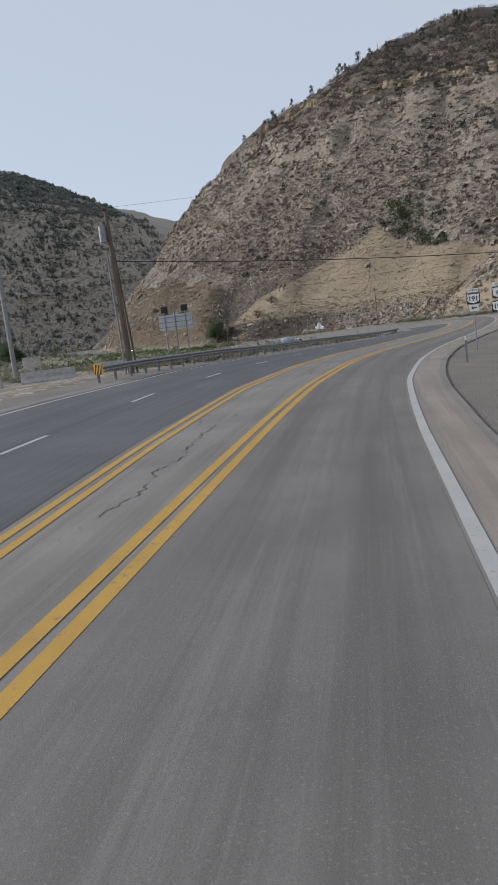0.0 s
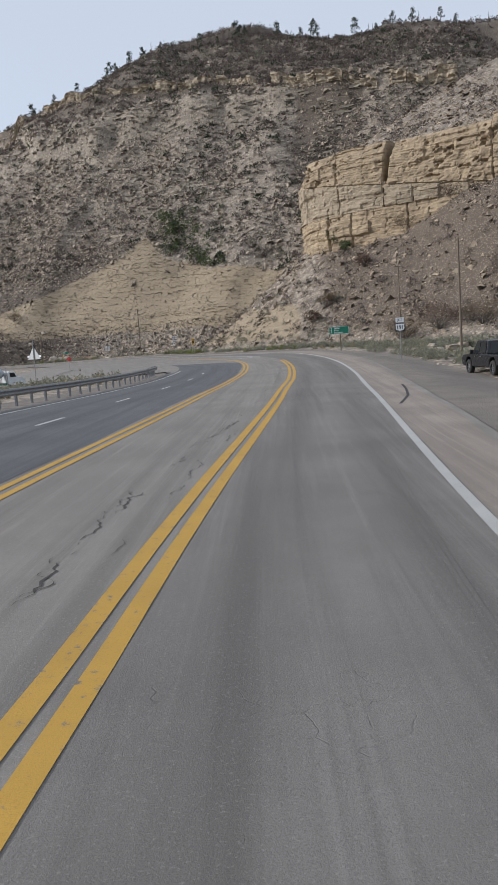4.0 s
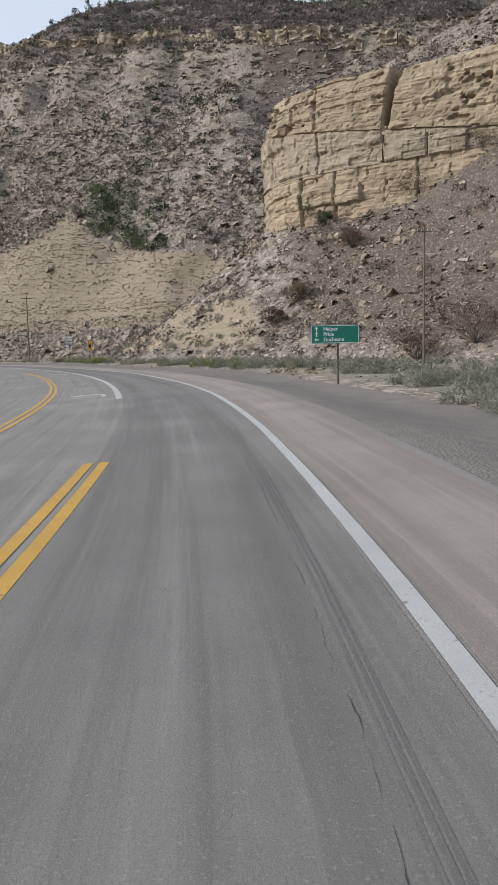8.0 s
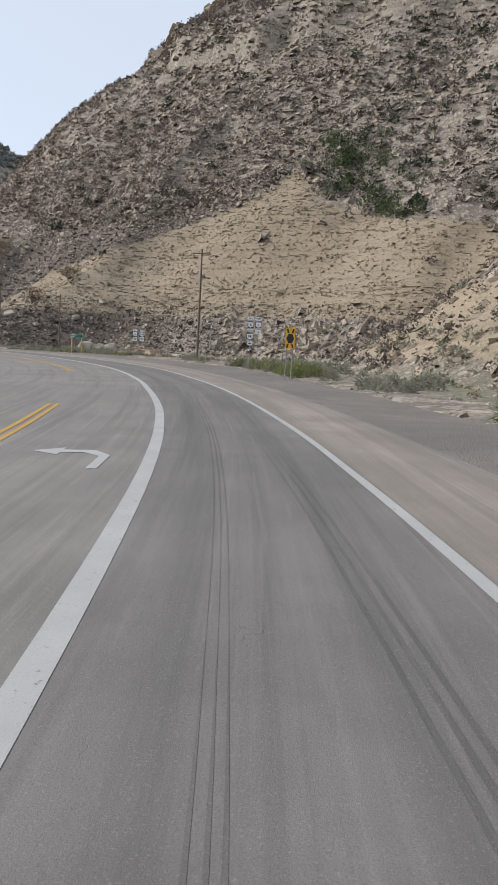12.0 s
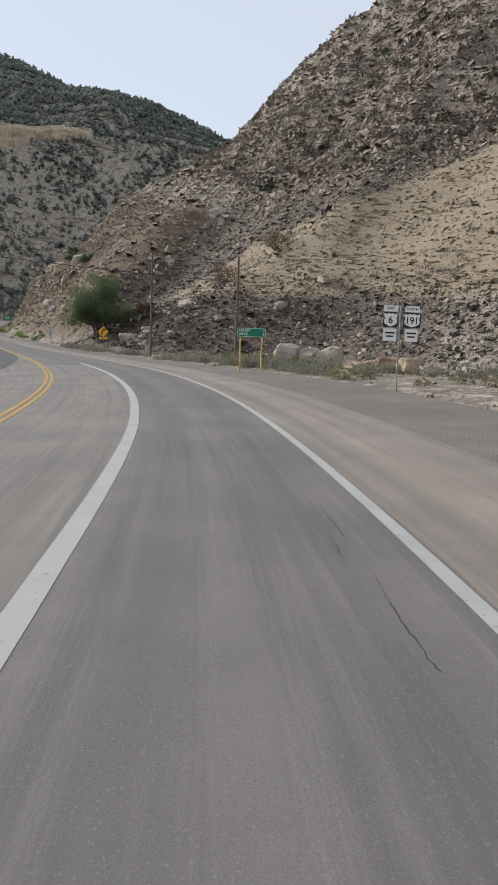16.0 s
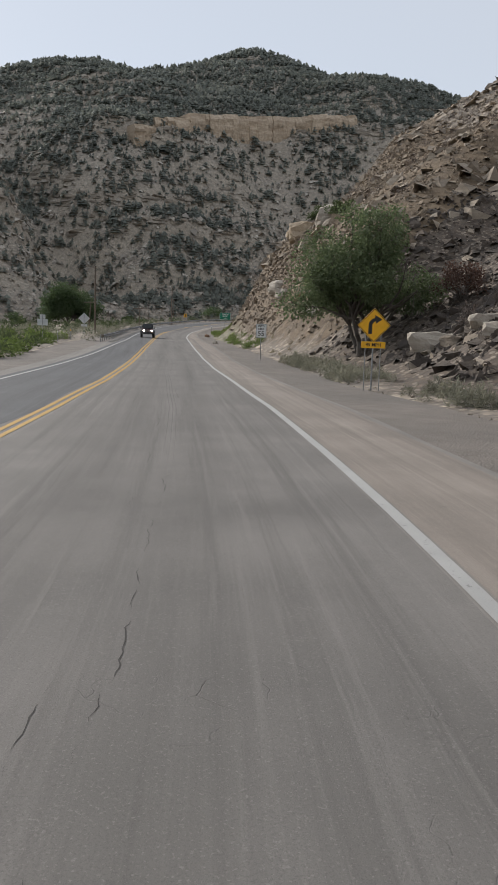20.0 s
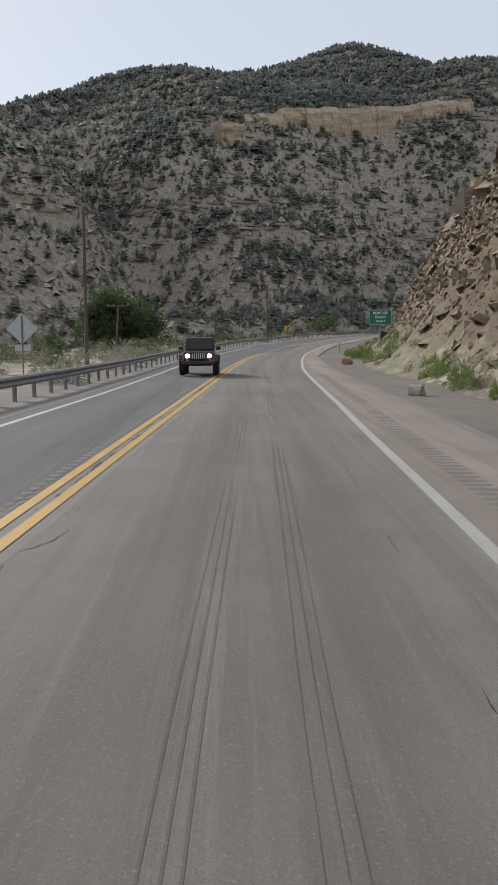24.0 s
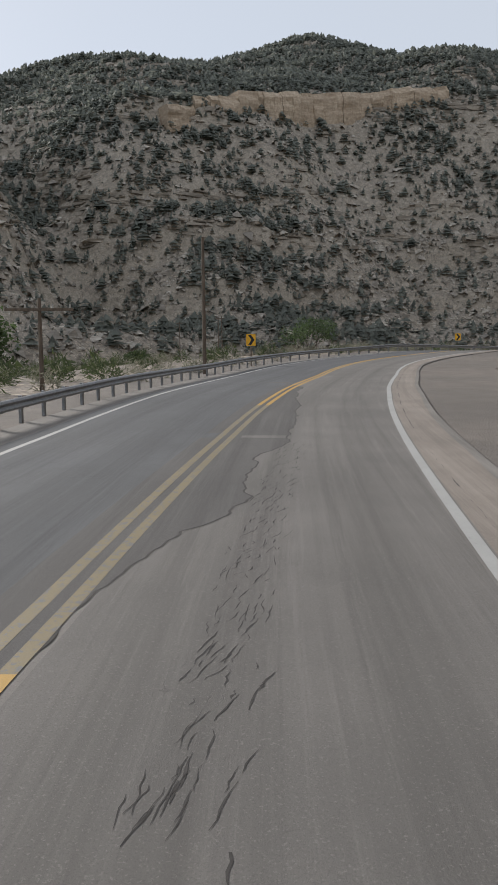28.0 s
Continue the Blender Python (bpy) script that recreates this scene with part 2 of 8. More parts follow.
def stone_material(name, lo, hi, layered=1.0):
    m = mat(name, 0.93)
    n = Nodes(m)
    at = n.place()
    bed = n.noise(n.scaled(at, (0.12, 0.12, 1.6 * layered)), 1.0, 6, 0.7)
    blot = n.noise(at, 0.5, 5, 0.65)
    grain = n.noise(at, 8, 4, 0.7)
    col = n.ramp(bed, [(0.28, lo), (0.45, tuple((a + b) / 2 for a, b in zip(lo, hi))), (0.6, hi), (0.78, tuple(v * 0.86 for v in hi))])
    col = n.mix(n.ramp(blot, [(0.42, (0,)), (0.7, (0.65,))]), col, tuple(v * 0.62 for v in lo))
    col = n.mix(n.ramp(grain, [(0.3, (0.35,)), (0.55, (0,))]), col, tuple(v * 0.55 for v in lo))
    v = n.island() if "loose" in name else n.random()
    col = n.mix(n.math("MULTIPLY", v, 0.75 if "loose" in name else 0.3), col, tuple(a * 0.7 + 0.02 for a in lo))
    n.colour(col)
    n.bump(n.math("ADD", n.math("MULTIPLY", bed, 1.2), grain), 0.8, 0.12)
    return m


def leaf_material(name, lo, hi):
    m = mat(name, 0.75)
    n = Nodes(m)
    at = n.place()
    col = n.ramp(n.island(), [(0.0, lo), (0.6, tuple((a + b) / 2 for a, b in zip(lo, hi))), (1.0, hi)])
    col = n.mix(n.ramp(n.noise(at, 0.35, 3), [(0.35, (0.5,)), (0.65, (0,))]), col, tuple(v * 0.6 for v in lo))
    n.colour(col)
    # thin leaves let some light through
    thin = n.add("ShaderNodeBsdfTranslucent", Color=col)
    both = n.add("ShaderNodeMixShader", i0=0.45, i1=n.b.outputs[0], i2=thin.outputs[0])
    n.t.links.new(both.outputs[0], n.t.nodes["Material Output"].inputs["Surface"])
    return m


def wood_material(name, lo, hi):
    m = mat(name, 0.85)
    n = Nodes(m)
    at = n.local()
    g = n.noise(n.scaled(at, (14, 14, 0.9)), 1.0, 5, 0.65)
    n.colour(n.mix(n.ramp(n.noise(at, 0.8, 4), [(0.35, (0.5,)), (0.65, (0,))]), n.ramp(g, [(0.3, lo), (0.7, hi)]), tuple(v * 0.5 for v in lo)))
    n.bump(g, 0.6, 0.02)
    return m


GROUND = ground_material()
ASPHALT = asphalt_material("weathered_asphalt", (0.216, 0.2, 0.183))
ASPHALT_DARK = asphalt_material("newer_asphalt", (0.112, 0.113, 0.118))
TAR = asphalt_material("crack_and_tyre_marks", (0.055, 0.053, 0.052))
GRAVEL = gravel_material()
WHITE_LINE = paint_material("white_road_paint", (0.375, 0.37, 0.355), 0.34)
WORN_YELLOW = paint_material("worn_yellow_road_paint", (0.19, 0.148, 0.072), 0.44)
YELLOW_LINE = paint_material("yellow_road_paint", (0.43, 0.25, 0.035), 0.36)
CLIFF_STONE = stone_material("sandstone", (0.25, 0.19, 0.122), (0.44, 0.345, 0.228))
LOOSE_STONE = stone_material("loose_sandstone", (0.23, 0.185, 0.14), (0.57, 0.485, 0.38))
PALE_STONE = stone_material("pale_boulder_stone", (0.36, 0.31, 0.25), (0.56, 0.50, 0.42))
SAGE = leaf_material("sagebrush_leaves", (0.125, 0.125, 0.088), (0.26, 0.25, 0.185))
DRY_BRUSH = leaf_material("dry_brush_twigs", (0.085, 0.068, 0.06), (0.19, 0.152, 0.13))
GREEN_BRUSH = leaf_material("green_brush_leaves", (0.05, 0.07, 0.03), (0.11, 0.14, 0.055))
# needles on the far mountain, haze put into their colour by lightening it
HAZED_PINE = leaf_material("haze_paled_juniper_needles", (0.185, 0.2, 0.172), (0.3, 0.315, 0.27))
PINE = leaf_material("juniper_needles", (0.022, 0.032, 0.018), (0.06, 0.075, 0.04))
POPLAR = leaf_material("broad_green_leaves", (0.05, 0.08, 0.032), (0.125, 0.175, 0.075))
BARK = wood_material("tree_bark", (0.06, 0.05, 0.04), (0.14, 0.12, 0.10))
POLE_WOOD = wood_material("weathered_pole_wood", (0.10, 0.075, 0.055), (0.21, 0.165, 0.125))
GALV = plain("galvanised_steel", (0.27, 0.275, 0.28), 0.55, 0.55, 0.25, 5)
RUSTY = plain("rusty_steel", (0.20, 0.12, 0.08), 0.75, 0.4, 0.35, 7)
SIGN_BACK = plain("bare_sign_aluminium", (0.5, 0.51, 0.52), 0.45, 0.8, 0.12, 4)
SIGN_WHITE = plain("white_sign_sheeting", (0.84, 0.84, 0.83), 0.5, 0.0, 0.06, 4)
SIGN_GREEN = plain("green_sign_sheeting", (0.01, 0.19, 0.115), 0.5, 0.0, 0.12, 4)
SIGN_YELLOW = plain("yellow_sign_sheeting", (0.80, 0.42, 0.01), 0.5, 0.0, 0.10, 4)
SIGN_BLACK = plain("black_sign_ink", (0.018, 0.018, 0.02), 0.55, 0.0, 0.2, 6)
CONCRETE = plain("concrete", (0.40, 0.385, 0.36), 0.9, 0.0, 0.25, 3)
CABLE = plain("black_cable", (0.025, 0.025, 0.028), 0.6, 0.0, 0.2, 3)

# ------------------------------------------------------------------ the lie of the road
# the centre of the drive every 30 m, from 60 m behind the start
CX = [14.6, 10.1, 5.6, 1.4, -0.6, -0.2, 0.3, -1.9, -7.2, -14.5, -25.3, -40.9, -59.8, -81.8, -105.7, -129.8, -154.5, -179.3, -202.9, -224.5, -242.2, -249.9, -254, -264, -277, -287, -295, -302]
CY = [-156.1, -126.5, -96.8, -67.1, -37.2, -7.2, 22.7, 52.6, 82.1, 111.2, 139.0, 164.5, 187.7, 208.0, 226.1, 244.0, 260.9, 277.8, 296.3, 317.1, 341.2, 370.0, 399.5, 427.5, 454.5, 482.8, 511.7, 540.8]
KNOT = np.array([-60.0, -10.0, 2.5, 15.0, 27.5, 40.0, 52.5, 65.0, 77.5, 90.0, 102.5, 115.0, 127.5, 140.0, 152.5, 165.0, 177.5, 190.0, 202.5, 215.0, 227.5, 240.0, 252.5, 265.0, 277.5, 290.0, 302.5, 315.0, 327.5, 340.0, 352.5, 365.0, 377.5, 390.0, 402.5, 415.0, 427.5, 440.0, 452.5, 465.0, 477.5, 490.0, 502.5, 520.0, 560.0, 600.0, 680.0, 760.0])
LEVEL = np.array([-0.068, -0.159, -0.097, -0.033, 0.003, -0.017, -0.068, -0.101, -0.080, -0.022, 0.050, 0.166, 0.292, 0.354, 0.387, 0.339, 0.252, 0.232, 0.192, 0.186, 0.212, 0.226, 0.260, 0.206, 0.102, 0.003, -0.104, -0.215, -0.313, -0.359, -0.365, -0.348, -0.262, -0.066, 0.207, 0.472, 0.732, 0.993, 1.311, 1.632, 1.959, 2.379, 2.900, 3.40, 5.30, 5.10, 5.10, 5.2])
BANK = np.array([-0.0000, 0.0044, -0.0121, -0.0302, -0.0448, -0.0546, -0.0539, -0.0398, -0.0296, -0.0133, 0.0076, 0.0261, 0.0395, 0.0523, 0.0596, 0.0592, 0.0561, 0.0479, 0.0344, 0.0268, 0.0233, 0.0252, 0.0343, 0.0439, 0.0488, 0.0462, 0.0405, 0.0364, 0.0263, 0.0177, 0.0137, 0.0069, -0.0008, -0.0088, -0.0153, -0.0162, -0.0125, -0.0085, -0.0079, -0.0066, -0.0069, -0.0077, -0.002, -0.006, -0.015, -0.024, -0.02, 0.0])
RIGHT = np.array([-1.66, -1.65, -1.67, -1.68, -1.54, -1.03, -0.33, 0.47, 1.09, 1.67, 2.12, 2.35, 2.64, 2.87, 3.01, 3.09, 3.11, 3.01, 2.50, 2.07, 1.60, 1.21, 1.19, 1.19, 1.27, 1.40, 1.55, 1.85, 1.99, 2.21, 2.37, 2.17, 1.77, 1.65, 1.93, 2.40, 2.90, 3.44, 3.96, 4.44, 4.87, 5.45, 5.97, 6.25, 5.58, 4.53, 3.41, 3.41])
NEAR_YELLOW = np.array([-6.04, -5.44, -5.24, -5.02, -4.84, -4.55, -3.99, -3.17, -2.52, -1.91, -1.39, -1.18, -0.83, -0.42, -0.19])
FAR_YELLOW = np.array([-7.13, -6.43, -6.77, -7.12, -7.33, -7.11, -6.68, -6.21, -5.74, -5.30, -4.88, -4.53, -4.22, -3.94, -3.77, -3.71, -3.81, -4.20, -4.75, -5.24, -5.68, -6.00, -6.16, -6.13, -5.99, -5.88, -5.72, -5.45, -5.13, -4.73, -4.19, -3.76, -3.59, -3.37, -2.90, -2.24, -1.61, -0.88, -0.33, 0.08, 0.67, 1.19, 1.67, 1.74, 1.48, 1.29, 1.11, 1.11])
LEFT = np.array([-16.80, -15.97, -15.41, -14.86, -14.31, -13.82, -13.34, -12.82, -12.30, -11.77, -11.25, -10.77, -10.37, -10.06, -9.81, -9.62, -9.49, -9.39, -9.33, -9.30, -9.29, -9.30, -9.32, -9.35, -9.38, -9.40, -9.39, -9.35, -9.24, -9.05, -8.73, -8.24, -7.58, -6.85, -6.14, -5.41, -4.68, -4.10, -3.72, -3.42, -3.27, -3.25, -3.28, -3.48, -3.25, -2.92, -2.70, -2.70])
WIDE_LINE = np.array([-1.97, -1.97, -1.90, -1.84, -1.76, -1.69, -1.60, -1.51, -1.41, -1.30, -1.17, -1.03, -0.88, -0.73, -0.60, -0.49, -0.41, -0.70, -1.14, -1.57, -2.20, -2.51, -2.54, -2.43, -2.22, -2.14, -2.07, -1.78, -1.50, -1.30])


def smooth_line(xs, ys, first, step, fine):
    """A Catmull-Rom curve through evenly spaced points, sampled finely."""
    p = np.array([xs, ys], float).T
    p = np.vstack([2 * p[0] - p[1], p, 2 * p[-1] - p[-2]])
    s = np.arange(first, first + step * (len(xs) - 1) + 1e-6, fine)
    k = np.minimum(((s - first) / step).astype(int), len(xs) - 2)
    t = ((s - first) / step - k)[:, None]
    a, b, c, d = p[k], p[k + 1], p[k + 2], p[k + 3]
    return s, 0.5 * (2 * b + (c - a) * t + (2 * a - 5 * b + 4 * c - d) * t**2 + (3 * b - a - 3 * c + d) * t**3)


ROAD_S, ROAD_P = smooth_line(CX, CY, -60.0, 30.0, 2.0)
ROAD_T = np.gradient(ROAD_P, axis=0)
ROAD_T /= np.linalg.norm(ROAD_T, axis=1, keepdims=True)


def along(s, values):
    v = np.asarray(values)
    return np.interp(s, KNOT[: len(v)], v)


def road_z(s, l):
    return along(s, LEVEL) + along(s, BANK) * np.clip(l, -16, 12) - 0.7 * step(4.8, 9.5, l) * step(50, 85, s) * step(200, 150, s)


def on_road(s, l, lift=0.0):
    """World points of stations s (metres along) and offsets l (to the right)."""
    s, l = np.broadcast_arrays(np.asarray(s, float), np.asarray(l, float))
    x, y = np.interp(s, ROAD_S, ROAD_P[:, 0]), np.interp(s, ROAD_S, ROAD_P[:, 1])
    tx, ty = np.interp(s, ROAD_S, ROAD_T[:, 0]), np.interp(s, ROAD_S, ROAD_T[:, 1])
    return np.stack([x + l * ty, y - l * tx, road_z(s, l) + lift], -1)


def road_yaw(s):
    return math.degrees(math.atan2(-np.interp(s, ROAD_S, ROAD_T[:, 0]), np.interp(s, ROAD_S, ROAD_T[:, 1])))


def station(x, y):
    """Station and offset of world points, by the nearest point of the road."""
    x, y = np.ravel(x), np.ravel(y)
    s, l = np.empty(len(x)), np.empty(len(x))
    for i in range(0, len(x), 20000):
        q = np.stack([x[i : i + 20000], y[i : i + 20000]], 1)
        k = ((q[:, None, 0] - ROAD_P[None, ::3, 0]) ** 2 + (q[:, None, 1] - ROAD_P[None, ::3, 1]) ** 2).argmin(1) * 3
        o, t = q - ROAD_P[k], ROAD_T[k]
        s[i : i + 20000] = ROAD_S[k] + (o * t).sum(1)
        l[i : i + 20000] = o[:, 0] * t[:, 1] - o[:, 1] * t[:, 0]
    return s, l


# ------------------------------------------------------------------ the lie of the land


def lattice(ix, iy, seed):
    h = (ix.astype(np.int64) * 374761393 + iy.astype(np.int64) * 668265263 + seed * 974634777) & 0xFFFFFFFF
    h = ((h ^ (h >> 13)) * 1274126177) & 0xFFFFFFFF
    return ((h ^ (h >> 16)) & 0xFFFF) / 65535.0


def rough_noise(x, y, size, octaves=4, seed=0, gain=0.5):
    """Value noise from -1 to 1 with the given size of its largest lumps."""
    out, amp, total = 0.0, 1.0, 0.0
    for o in range(octaves):
        u, v = x / size + 31.7 * o, y / size - 17.3 * o
        iu, iv = np.floor(u), np.floor(v)
        fu, fv = u - iu, v - iv
        fu, fv = fu * fu * (3 - 2 * fu), fv * fv * (3 - 2 * fv)
        n00, n10 = lattice(iu, iv, seed + o), lattice(iu + 1, iv, seed + o)
        n01, n11 = lattice(iu, iv + 1, seed + o), lattice(iu + 1, iv + 1, seed + o)
        out = out + amp * ((n00 * (1 - fu) + n10 * fu) * (1 - fv) + (n01 * (1 - fu) + n11 * fu) * fv - 0.5) * 2
        total, amp, size = total + amp, amp * gain, size / 2
    return out / total


def step(a, b, v):
    t = np.clip((v - a) / (b - a), 0, 1)
    return t * t * (3 - 2 * t)


def inside(x, y, ring):
    """Distance to a ring of corners, positive inside it."""
    p = np.array(ring, float)
    d, odd = np.full(x.shape, 1e9), np.zeros(x.shape, bool)
    for (ax, ay), (bx, by) in zip(p, np.roll(p, -1, 0)):
        dx, dy = bx - ax, by - ay
        t = np.clip(((x - ax) * dx + (y - ay) * dy) / (dx * dx + dy * dy), 0, 1)
        d = np.minimum(d, (x - ax - t * dx) ** 2 + (y - ay - t * dy) ** 2)
        odd ^= ((ay > y) != (by > y)) & (x < dx * (y - ay) / (dy if dy else 1e-9) + ax)
    return np.where(odd, 1, -1) * np.sqrt(d)


TOE_A = [(-22, 222), (-50, 234), (-75, 242), (-100, 235), (-115, 249), (-133, 258), (-150, 268.5), (-155.5, 272.4), (-170.3, 281.4), (-184.5, 293.8), (-201, 309), (-215, 332), (-232, 362), (-258, 405), (-300, 470), (-360, 570), (-300, 900), (500, 900), (500, 200), (60, 200), (20, 212)]
TOE_B = [(-22, 178), (-12, 158), (0, 144), (20, 128), (45, 108), (80, 80), (130, 40), (200, -40), (500, -150), (500, 500), (60, 500), (0, 280), (-18, 230)]
TOE_C = [(-270, 1150), (-300, 800), (-366, 690), (-430, 602), (-434, 530), (-452, 482), (-440, 425), (-430, 330), (-440, 150), (-480, -100), (-520, -600), (-2200, -600), (-2200, 2200), (-270, 2200)]


def bump_at(x, y, cx, cy, r):
    return np.exp(-((x - cx) ** 2 + (y - cy) ** 2) / (r * r))


SIDE = [(-43, 110), (-43, 88), (-47, 66), (-56, 35), (-71, -5), (-93, -50), (-130, -110), (-200, -200)]


# broad rises and hollows on the hill and the mountain: x, y, metres up
HILL_SWELLS = [(-180, 325, 9), (-180, 395, -11), (-180, 465, -10), (-145, 395, 10), (-145, 430, 7), (-145, 465, -16), (-145, 500, 10), (-110, 360, -8), (-110, 430, -7), (-75, 360, -3), (-75, 395, 8), (-40, 430, -4), (-40, 500, 6), (30, 395, -5), (65, 360, 6), (65, 395, 4)]
MOUNTAIN_SWELLS = [(-905, 450, 5), (-905, 600, 8), (-905, 825, -4), (-830, 450, 8), (-830, 525, -15), (-830, 675, 4), (-830, 750, -8), (-830, 900, 15), (-755, 525, -7), (-755, 675, -4), (-755, 750, -7), (-755, 825, 2), (-755, 900, -3), (-755, 975, -7), (-680, 825, -9), (-680, 900, -16), (-680, 1125, 4), (-605, 825, 17), (-605, 900, 11), (-605, 975, 5), (-605, 1050, 4), (-605, 1125, 4), (-530, 900, -5), (-530, 1125, -12), (-455, 1125, -3)]


def swells(x, y, rows, r):
    return sum(up * bump_at(x, y, cx, cy, r) for cx, cy, up in rows)


def apron_edge(s):
    return np.interp(s, [130, 137, 160, 190, 215, 230, 250, 270, 300, 305], [-8, -10, -22, -40, -47, -46, -32, -16, -10, -8])


def side_distance(x, y):
    d = np.full(np.shape(x), 1e9)
    for (ax, ay), (bx, by) in zip(SIDE, SIDE[1:]):
        t = np.clip(((x - ax) * (bx - ax) + (y - ay) * (by - ay)) / ((bx - ax) ** 2 + (by - ay) ** 2), 0, 1)
        d = np.minimum(d, np.hypot(x - ax - t * (bx - ax), y - ay - t * (by - ay)))
    return d


def side_paving(x, y, s, l):
    """1 on the side road and the mouth of the junction, fading to 0 beside them."""
    return np.maximum(step(16, 7, side_distance(x, y)), step(-9, -2, l - apron_edge(s)) * (s > 130) * (s < 305) * (l < 0))


def terraced(z, rise, strength):
    """Level ledges at every so many metres of height."""
    k = np.floor(z / rise)
    u = z / rise - k
    return z + strength * rise * (step(0.55, 0.95, u) - u)


def land(x, y):
    """Height of the ground, and how bare and how burnt it is."""
    x, y = np.asarray(x, float), np.asarray(y, float)
    s, l = (v.reshape(x.shape) for v in station(x, y))
    side = np.abs(l)
    z = road_z(s, l)
    # right of the road the ground is level; on the left it drops to the river flat
    z = z - 2.2 * step(15, 42, -l) * step(60, 110, s) - 0.3 * step(14, 25, l)
    z = z + step(14, 40, side) * rough_noise(x, y, 22, 4, 3) * (1 - side_paving(x, y, s, l))
    warp = rough_noise(x, y, 60, 4, 11) * 9 + rough_noise(x, y, 17, 3, 12) * 2.5
    # the big hill with its rim of sandstone and rounded top
    da = inside(x, y, TOE_A)
    # the road goes round the nose of the hill
    da = np.where((s > 500) & (s < 760), np.minimum(da, np.where(l > 0, (l - 10) * 2.5, -l - 12)), da)
    d = da + warp * step(0, 25, da)
    za = np.interp(d, [-5, 0, 10, 25, 40, 60, 80, 100, 112, 115, 126, 200, 280, 420], [-3, 0, 7, 18, 32, 52, 72, 90, 102, 115, 121, 169, 196, 212])
    za = za + step(5, 30, da) * (rough_noise(x, y, 26, 4, 5) * 2.2 + np.abs(rough_noise(x, y, 44, 3, 6)) * 5 - 2)
    za = np.where(za > 40, terraced(za, 9.0, 0.35 * step(-0.1, 0.35, rough_noise(x, y, 40, 3, 81)) * step(40, 60, za) * step(150, 120, za)), za)
    za = za + 7.5 * step(0.5, 10, da) * step(48, 22, da) * step(-116, -134, x) * (y < 420)
    za = za + 24 * bump_at(x, y, -168, 470, 62) + 16 * bump_at(x, y, -188, 432, 45) * 1.2
    za = za - 15 * step(0, 60, x) * step(100, 150, za)
    za = za + swells(x, y, HILL_SWELLS, 38) * step(15, 45, da)
    # the spur with the cliff
    db = inside(x, y, TOE_B)
    e = db + warp * 0.12 * step(0, 15, db)
    zb = np.interp(e, [-5, 0, 10, 20, 30, 33.2, 37.0, 60, 120, 180, 300], [-2, 0, 7, 15.5, 24.3, 26, 46, 60, 96, 127, 158])
    zb = zb + 9 * step(30, 46, x) * step(6, 27, db) * step(37.5, 34.5, db)
    zb = zb + step(2, 15, db) * rough_noise(x, y, 14, 4, 8) * 1.5
    # the far mountain across the river
    dc = inside(x, y, TOE_C)
    warp_c = rough_noise(x, y, 130, 4, 21) * 26 + rough_noise(x, y, 40, 3, 22) * 7
    f = dc + warp_c * step(0, 60, dc)
    smooth = np.interp(f, [-10, 0, 30, 60, 100, 145, 170, 300, 430, 700], [-3, 0, 24, 52, 92, 142, 172, 232, 268, 275])
    ledged = np.interp(f, [-10, 0, 30, 44, 47, 70, 74, 96, 99, 128, 145, 150, 170, 300, 430, 700], [-3, 0, 20, 30, 40, 58, 72, 86, 95, 120, 140, 168, 176, 232, 268, 275])
    m = step(-0.15, 0.25, rough_noise(x, y, 90, 3, 25))
    zf = smooth * (1 - m) + ledged * m
    zf = np.where(zf > 120, 120 + (zf - 120) * (0.32 + 0.68 * step(400, 680, y)), zf)
    zf = zf + bump_at(x, y, -770, 835, 120) * 44 + bump_at(x, y, -790, 575, 110) * 16 - bump_at(x, y, -720, 700, 90) * 8 + bump_at(x, y, -840, 495, 58) * 24
    zf = zf - 52 * np.exp(-(((x + 580) * 0.1 + (y - 462)) / 30.0) ** 2) * step(15, 70, dc) * step(-760, -600, x)
    zf = zf + step(10, 60, dc) * (rough_noise(x, y, 30, 4, 27) * 3.5 + np.abs(rough_noise(x, y, 75, 3, 29)) * 9 - 4)
    zf = np.where(dc > 5, terraced(zf + rough_noise(x, y, 160, 2, 33) * 3, 12.5, 0.6 * step(-0.1, 0.3, rough_noise(x, y, 75, 3, 28)) * step(5, 30, dc)), zf)
    zf = zf + swells(x, y, MOUNTAIN_SWELLS, 75) * step(10, 60, dc)
    hills = np.maximum(np.maximum(za, zb), zf)
    inner = np.maximum(np.maximum(da, db), dc)
    out = np.where(inner > -5, np.maximum(z, z + step(-5, 3, inner) * hills), z)
    top = np.interp(x, [-118, -106, -76, -60, -48, -39, -22, -4, 6, 9], [6, 19, 31, 38, 47, 37, 31, 29, 26, 0]) + rough_noise(x, y, 12, 3, 41) * 2
    bare = step(7, 10, za) * step(1.5, -1.5, za - top) * (y < 330) * step(0, 6, da)
    bare = np.maximum(bare, step(1, 5, db) * step(17, 11, db) * step(9, 2, x) * (y < 215))
    bare = np.maximum(bare, 0.12 * step(0.5, 4, da) * step(30, 18, da) * step(-126, -136, x) * (y < 345))
    burnt = step(0, 8, db) * step(36, 30, db) * step(6, 20, x)
    burnt = np.maximum(burnt, step(-5, 1, da) * step(80, 40, da) * step(-134, -116, x) * step(-50, -75, x) * (y < 345) * (1 - bare))
    burnt = np.maximum(burnt, 0.35 * step(20, 60, za) * step(-1, 0.3, rough_noise(x, y, 70, 3, 31)))
    burnt = np.maximum(burnt, step(112, 126, za) * 0.95 * step(-260, -150, x))
    return out, bare, burnt, s, l

